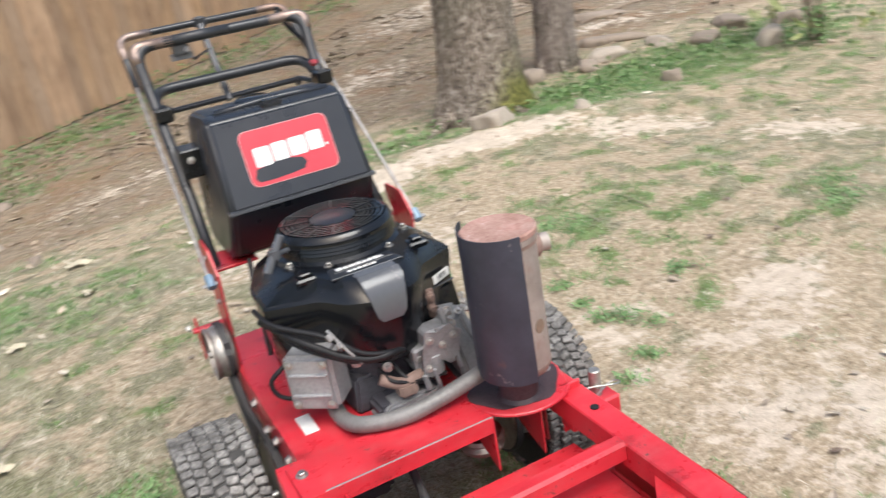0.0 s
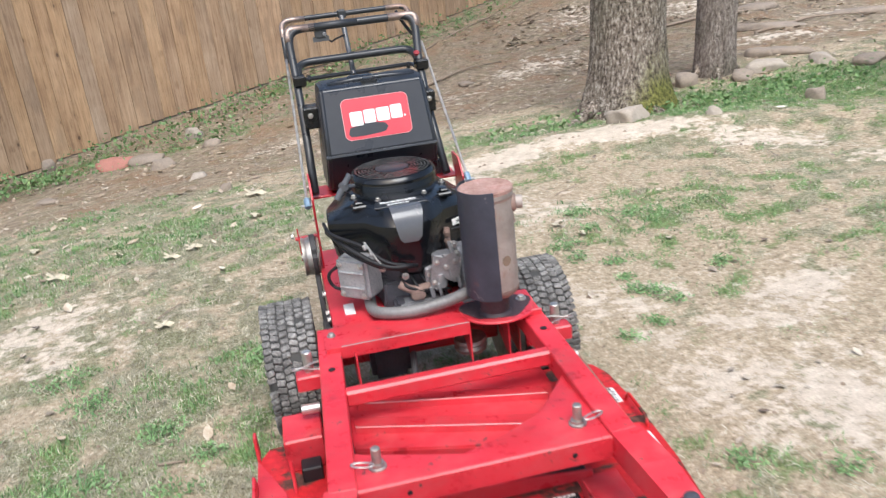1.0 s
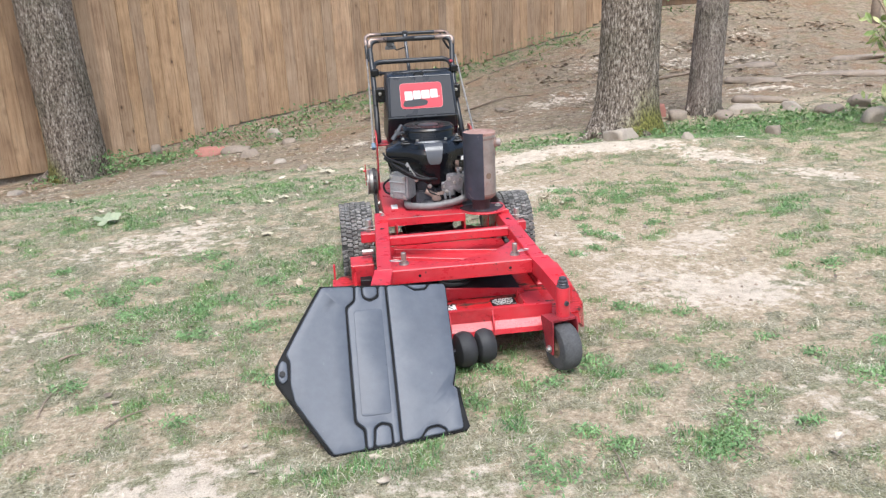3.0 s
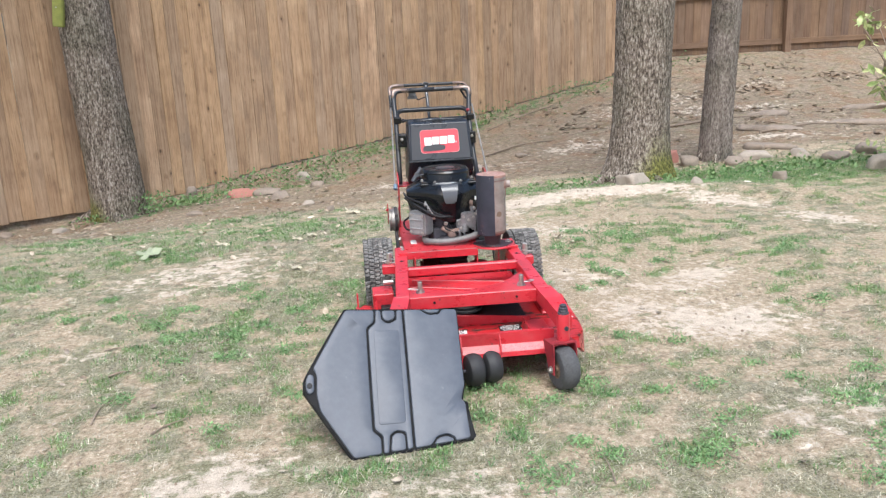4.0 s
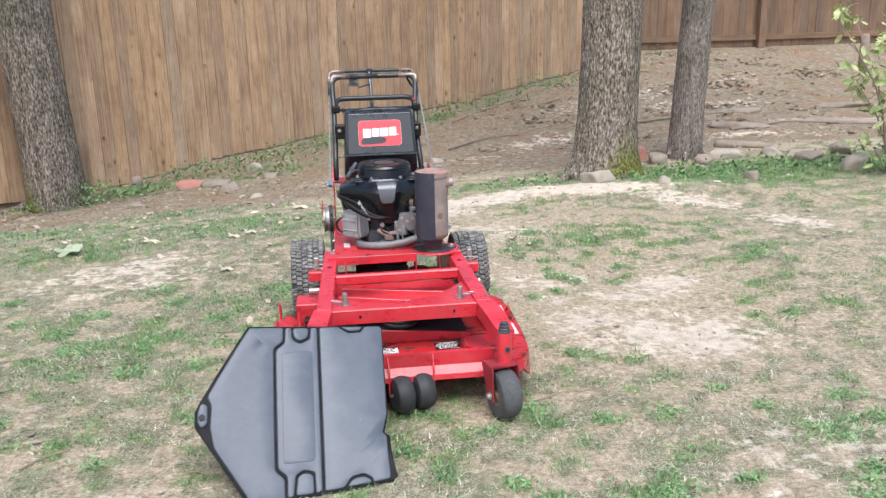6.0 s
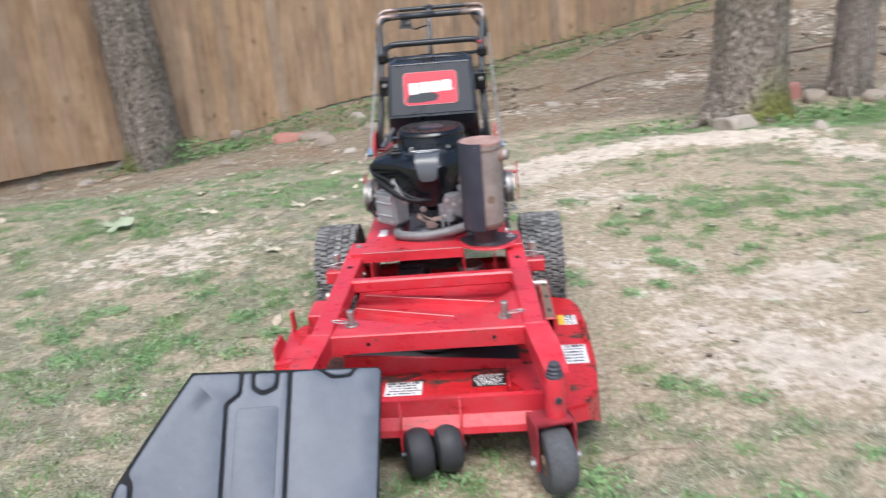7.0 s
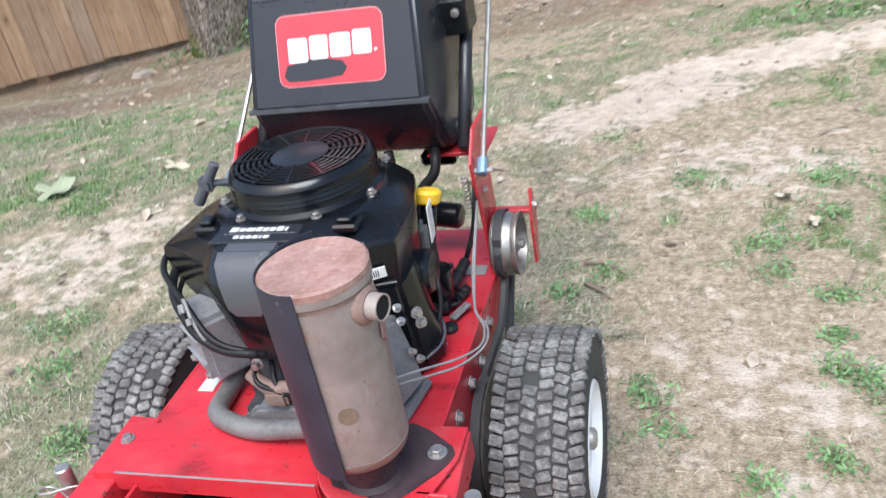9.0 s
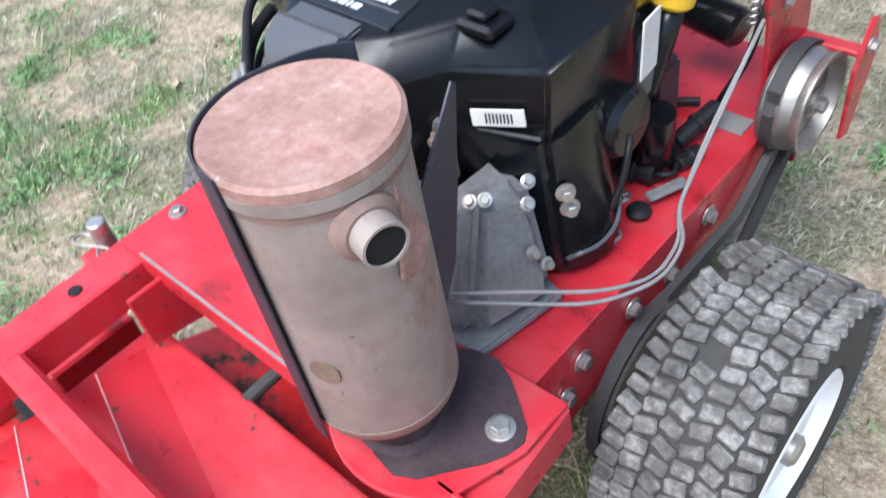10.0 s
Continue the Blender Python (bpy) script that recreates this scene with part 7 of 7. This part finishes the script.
branch([(0.44, -1.10, 0.006), (0.53, -1.06, 0.004), (0.60, -1.02, 0.006), (0.72, -1.03, 0.0), (0.86, -0.92, 0.006), (0.95, -0.90, 0.0)], 0.0022, "thin bent dry twig lying beside the caster wheel")
branch([(1.35, 7.2, 0.0), (1.9, 7.65, 0.03), (2.45, 8.0, 0.02), (3.0, 8.45, 0.0)], 0.012, "long dead branch lying on the bank")
branch([(3.4, 6.0, 0.0), (4.2, 6.1, 0.01), (5.1, 6.02, 0.0)], 0.018, "weathered dead branch lying on the bank")
branch([(4.2, 5.0, 0.0), (4.9, 5.15, 0.02), (5.6, 5.1, 0.0)], 0.017, "pale dead branch among the stones")
branch([(1.1, 5.8, 0.0), (1.6, 6.05, 0.02), (2.0, 6.1, 0.0)], 0.014, "short dead branch on bare soil")
branch([(0.33, 0.87, 0.0), (0.39, 0.855, 0.01), (0.455, 0.805, 0.0)], 0.006, "short dark twig on the lawn beside the tyre")
branch([(0.345, 0.765, 0.0), (0.39, 0.725, 0.008), (0.425, 0.69, 0.0)], 0.006, "short dark twig on the lawn beside the tyre")
branch([(-1.64, -0.69, 0.0), (-1.60, -0.665, 0.008), (-1.56, -0.645, 0.0)], 0.006, "short grey twig lying in the grass")
branch([(-0.83, -0.10, 0.0), (-0.79, -0.112, 0.006), (-0.745, -0.108, 0.0)], 0.005, "short dark twig beside the mower's deck")
branch([(-1.58, -1.17, 0.0), (-1.585, -1.04, 0.008), (-1.56, -0.92, 0.0)], 0.004, "thin crooked grey twig in the grass")


# stones
def stone(x, y, a, b, c, mat, label, seed, turn=0.0, sink=0.35):
    bm = bmesh.new()
    bmesh.ops.create_icosphere(bm, subdivisions=3, radius=1)
    rs = random.Random(seed * 13 + 5)
    cuts = [(Vector((rs.gauss(0, 1), rs.gauss(0, 1), rs.gauss(0.3, 0.8))).normalized(), rs.uniform(0.58, 0.80)) for _ in range(3 if c > 0.08 else 9)]
    for v in bm.verts:
        for nrm, far in cuts:
            over = v.co.dot(nrm) - far
            if over > 0:
                v.co -= nrm * over
    for v in bm.verts:
        d = 1.12 + 0.20 * noise.noise(v.co * 1.3 + Vector((seed * 7.1, 0, 0))) + 0.10 * noise.noise(v.co * 3.5 + Vector((0, seed * 3.3, 0)))
        v.co = Vector((v.co.x * a * d, v.co.y * b * d, max(-0.55, min(0.72, v.co.z)) * c * d * 1.3))
    ob = bm_object("stone", smooth(bm, 24), M[mat])
    ob.matrix_basis = pose(x, y, height(x, y) + c * (0.62 - sink), 0, 0, turn)
    return tagged(ob, label, "stone", "yard stones")


stone(1.97, 2.87, 0.15, 0.11, 0.075, "stone_pale", "low pale grey boulder at the oak's foot", 1, 20)
stone(-1.80, 5.42, 0.17, 0.12, 0.07, "stone_red", "flat reddish stone near the fence", 2, 10)
stone(-1.38, 5.05, 0.11, 0.09, 0.06, "stone", "brown field stone beside the worn path", 3, 40)
stone(-1.52, 5.35, 0.17, 0.10, 0.05, "stone", "flat grey stone near the fence", 4, 15)
stone(-1.13, 5.85, 0.08, 0.07, 0.08, "stone_pale", "small pale upright stone near the fence", 5)
stone(-2.48, 5.78, 0.07, 0.06, 0.09, "stone", "small brown stone against the fence boards", 6)
stone(-0.95, 5.50, 0.09, 0.06, 0.04, "stone", "half-buried brown stone near the fence", 7)
stone(2.72, 3.95, 0.12, 0.07, 0.10, "stone_red", "reddish stone between the two trunks", 8, 30)
stone(2.85, 3.75, 0.10, 0.08, 0.07, "stone", "grey stone beside the slim trunk", 9)
for i, (x, y, a, c) in enumerate(((3.55, 3.72, 0.17, 0.06), (3.25, 3.62, 0.12, 0.05), (4.20, 3.40, 0.16, 0.05), (4.32, 2.88, 0.15, 0.09), (4.62, 3.55, 0.20, 0.05), (3.30, 2.75, 0.09, 0.06), (3.95, 3.62, 0.12, 0.05), (3.78, 4.2, 0.14, 0.05), (4.9, 3.2, 0.15, 0.06),
                              (2.45, 2.60, 0.05, 0.04))):
    stone(x, y, a, a * 0.65, c, "stone_pale" if i % 3 == 0 else "stone", ("flat pale stone in the rough border" if i % 3 == 0 else "weathered brown stone in the rough border"), 20 + i, 17 * i)
for i, (x, y, a) in enumerate(((-2.2, 4.45, 0.10), (-1.0, 4.2, 0.09), (-0.75, 3.35, 0.06), (-3.6, 4.55, 0.13), (-4.2, 4.7, 0.12), (0.9, 5.2, 0.09), (1.5, 5.6, 0.08))):
    stone(x, y, a, a * 0.6, 0.035, "stone_pale" if i % 2 else "stone", "flat half-buried stone on bare soil", 50 + i, 31 * i, 0.5)

for i, (x, y, a, b, turn) in enumerate(((4.40, 5.20, 0.40, 0.13, -32), (5.52, 5.18, 0.46, 0.12, -26), (3.90, 4.17, 0.28, 0.09, -45), (4.9, 6.1, 0.3, 0.12, -10), (6.3, 6.2, 0.4, 0.12, 5))):
    stone(x, y, a, b, 0.040, "stone", "flat ledge of stone set in the bank", 80 + i, turn, 0.30)

# low leafy clumps in the dry lawn: x, y, half width
CLUMPS = ((0.94, 0.42, 0.05), (1.00, 0.38, 0.05), (0.84, 0.96, 0.07), (0.82, 0.81, 0.04), (0.97, 0.70, 0.04), (1.29, 1.22, 0.11), (1.03, 1.33, 0.07), (0.33, 1.14, 0.05), (0.63, 1.35, 0.05), (1.00, 1.10, 0.04), (0.53, 0.32, 0.05), (1.04, 0.29, 0.03),
          (-1.54, -0.04, 0.10), (-1.44, 0.19, 0.07), (-2.07, 0.15, 0.06), (-0.79, -1.05, 0.07), (-0.78, -0.26, 0.06), (-0.69, -0.10, 0.05))
CLUMPS += ((-1.13, -0.27, 0.05), (-1.02, -0.14, 0.07), (-1.52, -0.96, 0.06), (-1.08, -1.33, 0.04), (-1.38, -0.57, 0.05), (-1.10, 0.34, 0.09), (-1.76, 0.13, 0.07), (-1.13, -0.55, 0.08))
CLUMPS += ((0.45, -1.17, 0.07), (0.04, -1.14, 0.06), (0.25, -1.29, 0.05), (-0.05, -1.40, 0.05), (0.69, -1.29, 0.05), (0.90, -1.28, 0.05), (0.86, -1.58, 0.06), (1.43, -1.53, 0.11), (1.67, -1.44, 0.05), (0.66, -1.80, 0.13), (0.28, -1.66, 0.05), (0.37, -1.75, 0.06),
           (1.31, -1.93, 0.07), (1.34, -1.83, 0.04), (0.99, -1.76, 0.04), (1.28, -1.28, 0.04), (1.63, -1.25, 0.07), (0.98, -0.78, 0.04), (0.75, -0.67, 0.05), (1.19, -1.11, 0.03))
CLUMPS += ((0.08, -1.85, 0.12), (1.41, -1.76, 0.05), (1.18, -2.07, 0.08), (1.93, -0.36, 0.10), (2.18, 0.54, 0.11), (1.39, 0.53, 0.06), (0.28, 0.72, 0.035), (0.39, 0.82, 0.03), (0.56, 0.20, 0.03), (0.88, 0.15, 0.04), (0.94, 0.54, 0.03), (0.74, 0.06, 0.035),
           (-1.95, 0.47, 0.06), (-0.85, 0.06, 0.09), (-0.55, 0.46, 0.09), (-1.21, 0.55, 0.08), (-1.44, -0.26, 0.06), (-0.88, -0.51, 0.08), (2.32, 0.69, 0.09))
r = random.Random(61)
places = []
for x, y, a in CLUMPS:
    heads = [(r.gauss(0, 0.56 * a), r.gauss(0, 0.42 * a)) for _ in range(10 + int(200 * a))]
    for _ in range(int(3500 * a)):
        hx, hy = r.choice(heads)
        px, py = x + hx + r.gauss(0, 0.018), y + hy + r.gauss(0, 0.018)
        places.append((px, py, height(px, py) + r.uniform(0.002, 0.024)))
v, f = leaf_pieces(places, (0.010, 0.021), 62, 0.3, False, 0.32)
stuff_mesh("lawn_weeds", v, f, "clover", "low bright green weed clumps in the dry lawn", "weeds")


# the broad pale leaf on the lawn
lf = bmesh.new()
out = []
for k in range(40):
    a = 2 * math.pi * k / 40
    rad = 0.050 + 0.044 * abs(math.cos(2.5 * a)) ** 0.9 + 0.009 * math.cos(11 * a)
    out.append((rad * math.cos(a) * 1.15, rad * math.sin(a)))
c = lf.verts.new((0, 0, 0.012))
ring = [lf.verts.new((x, y, 0.010 + 0.018 * math.sin(3 * math.atan2(y, x)) + 1.2 * (x * x + y * y))) for x, y in out]
ring2 = [lf.verts.new((x * 0.5, y * 0.5, 0.013 + 0.006 * math.sin(3 * math.atan2(y, x)))) for x, y in out]
for k in range(40):
    lf.faces.new((c, ring2[k], ring2[(k + 1) % 40]))
    lf.faces.new((ring2[k], ring[k], ring[(k + 1) % 40], ring2[(k + 1) % 40]))
lo = bm_object("fallen_leaf", smooth(lf, 60), M["paleleaf"])
lo.matrix_basis = pose(-1.955, 1.51, height(-1.955, 1.51) + 0.02, 12, -6, 35)
lo.scale = (0.82, 0.82, 0.82)
tagged(lo, "broad pale green leaf lying on the lawn", "leaf", "single leaves")
dry = lo.data.copy()
dry.materials[0] = M["dryleaf"]
for x, y, s, rz in ((-1.75, 2.35, 0.5, 80), (-0.95, 1.75, 0.4, 10), (-2.5, 2.6, 0.45, 130), (0.95, 1.05, 0.35, 60), (1.50, -1.83, 0.55, 20), (1.71, -1.44, 0.5, 140),
                    (-1.49, 1.72, 0.5, 15), (-0.85, 1.84, 0.5, 40), (-1.23, 1.96, 0.4, 100), (-0.90, 0.86, 0.4, 30), (-0.54, 2.29, 0.5, 70), (-0.55, 2.92, 0.7, 20), (-1.83, 3.32, 0.4, 50), (0.89, 1.21, 0.4, 120)):
    o = copy_thing(lo, pose(x, y, height(x, y) + 0.012, 14, 16, rz))
    o.scale = (s, s * 0.7, s)
    o.data = dry
    tagged(o, "small pale dry leaf curled on the lawn")


# leafy weeds
def weeds(name, spots, seed, label):
    r = random.Random(seed)
    places = []
    for x, y, sx, sy, h, n in spots:
        for _ in range(n):
            px, py = x + r.gauss(0, sx), y + r.gauss(0, sy)
            if py < fence_line(px) - 0.03:
                places.append((px, py, height(px, py) + r.uniform(0.01, h)))
    v, f = leaf_pieces(places, (0.020, 0.050), seed + 1, 0.3, False, 0.58)
    return stuff_mesh(name, v, f, "weed", label, "weeds")


weeds("fence_weeds", [(-2.62, 5.45, 0.22, 0.12, 0.10, 150), (-1.75, 5.95, 0.25, 0.12, 0.12, 140), (-1.05, 6.35, 0.3, 0.15, 0.12, 140), (-0.35, 6.8, 0.3, 0.15, 0.12, 140), (0.6, 7.35, 0.3, 0.15, 0.14, 140), (-1.0, 5.75, 0.3, 0.12, 0.07, 100), (-0.2, 6.2, 0.35, 0.15, 0.07, 90),
                      (-2.85, 5.10, 0.18, 0.10, 0.22, 300), (-2.3, 5.15, 0.3, 0.10, 0.10, 130), (1.2, 7.6, 0.4, 0.15, 0.16, 150), (3.0, 8.8, 0.3, 0.2, 0.18, 120), (-2.45, 5.35, 0.25, 0.12, 0.10, 120), (-2.0, 5.85, 0.25, 0.15, 0.12, 110), (-1.3, 6.2, 0.3, 0.15, 0.10, 110), (-0.6, 6.55, 0.3, 0.2, 0.09, 100),
                      (0.2, 7.1, 0.35, 0.2, 0.10, 90), (1.7, 8.0, 0.35, 0.2, 0.16, 130), (2.5, 8.5, 0.3, 0.2, 0.16, 110), (-3.4, 4.85, 0.1, 0.08, 0.10, 60), (-3.72, 1.98, 0.06, 0.06, 0.10, 45), (-3.58, 2.35, 0.08, 0.08, 0.07, 35), (4.6, 9.3, 0.4, 0.3, 0.12, 90)], 61, "leafy green weeds along the fence foot")
weeds("border_weeds", [(2.75, 3.15, 0.22, 0.16, 0.06, 120), (3.3, 3.2, 0.35, 0.2, 0.06, 170), (3.95, 3.1, 0.35, 0.22, 0.06, 150), (4.6, 2.9, 0.3, 0.2, 0.09, 90), (4.46, 2.55, 0.09, 0.09, 0.28, 170), (1.45, 3.2, 0.25, 0.12, 0.07, 110), (2.35, 3.0, 0.15, 0.1, 0.08, 80)], 63, "leafy green weeds among the border stones")


# the shrub
def shrub(x, y):
    t = thing("shrub", (x, y, height(x, y)), "sparse shrub with yellow-green leaves on bare stems", "shrub")
    r = random.Random(71)
    tips = []
    for k in range(8):
        a = 2 * math.pi * k / 8 + r.uniform(-0.3, 0.3)
        h = r.uniform(0.75, 1.45)
        lean = r.uniform(0.22, 0.50)
        p = [Vector((0.04 * math.cos(a), 0.04 * math.sin(a), -0.03))]
        for j in range(1, 6):
            f = j / 5
            p.append(Vector((-0.16 * f ** 1.5 * h + math.cos(a) * lean * f ** 1.4 * h + r.uniform(-0.03, 0.03), math.sin(a) * lean * f ** 1.4 * h + r.uniform(-0.03, 0.03), h * f)))
        part("stem", tube(p, 0.011, 0, 6, 0.004), "twig", t)
        for j in range(2, 6):
            for _ in range(2):
                b = r.uniform(0, 2 * math.pi)
                q = p[j] + Vector((math.cos(b) * 0.16, math.sin(b) * 0.16, r.uniform(0.02, 0.12)))
                part("side_shoot", tube([p[j], (p[j] + q) / 2 + Vector((0, 0, 0.02)), q], 0.004, 0, 5, 0.002), "twig", t)
                tips += [(q, 4)]
        tips.append((p[-1], 7))
    tips += [(Vector((r.gauss(0, 0.16), r.gauss(0, 0.16), r.uniform(0.08, 0.35))), 7) for _ in range(5)]
    places = []
    for q, n in tips:
        for _ in range(n):
            places.append(tuple(q + Vector((r.gauss(0, 0.045), r.gauss(0, 0.045), r.gauss(0, 0.04)))))
    v, f = leaf_pieces(places, (0.06, 0.135), 72, 0.3, False, 0.38)
    me = bpy.data.meshes.new("foliage")
    me.from_pydata(v, [], f)
    me.materials.append(M["shrubleaf"])
    o = new("foliage", me)
    o.parent = t
    tagged(o, kind="stuff")


shrub(4.50, 2.62)

# the mossy block nailed to the tree
nb = thing("wooden_block", (-3.40, 4.93, 1.76), "mossy green wooden block nailed to the oak trunk", "wooden block", rz=-8)
part("board", box((-0.055, -0.03, -0.135), (0.055, 0.03, 0.135), pose(0, 0, 0, 0, 8, 0), 0.008, 2), "mosswood", nb)
part("nail", rod((0, -0.04, 0.06), (0, -0.025, 0.06), 0.006, 8), "steel", nb)
st = thing("old_post", (7.86, 8.23, height(7.86, 8.23)), "grey weathered stub of a post on the bank", "post")
part("stub", lathe([(0.075, -0.1), (0.070, 0.25), (0.062, 0.52), (0.040, 0.56), (0.0, 0.55)], None, 16), "twig", st)
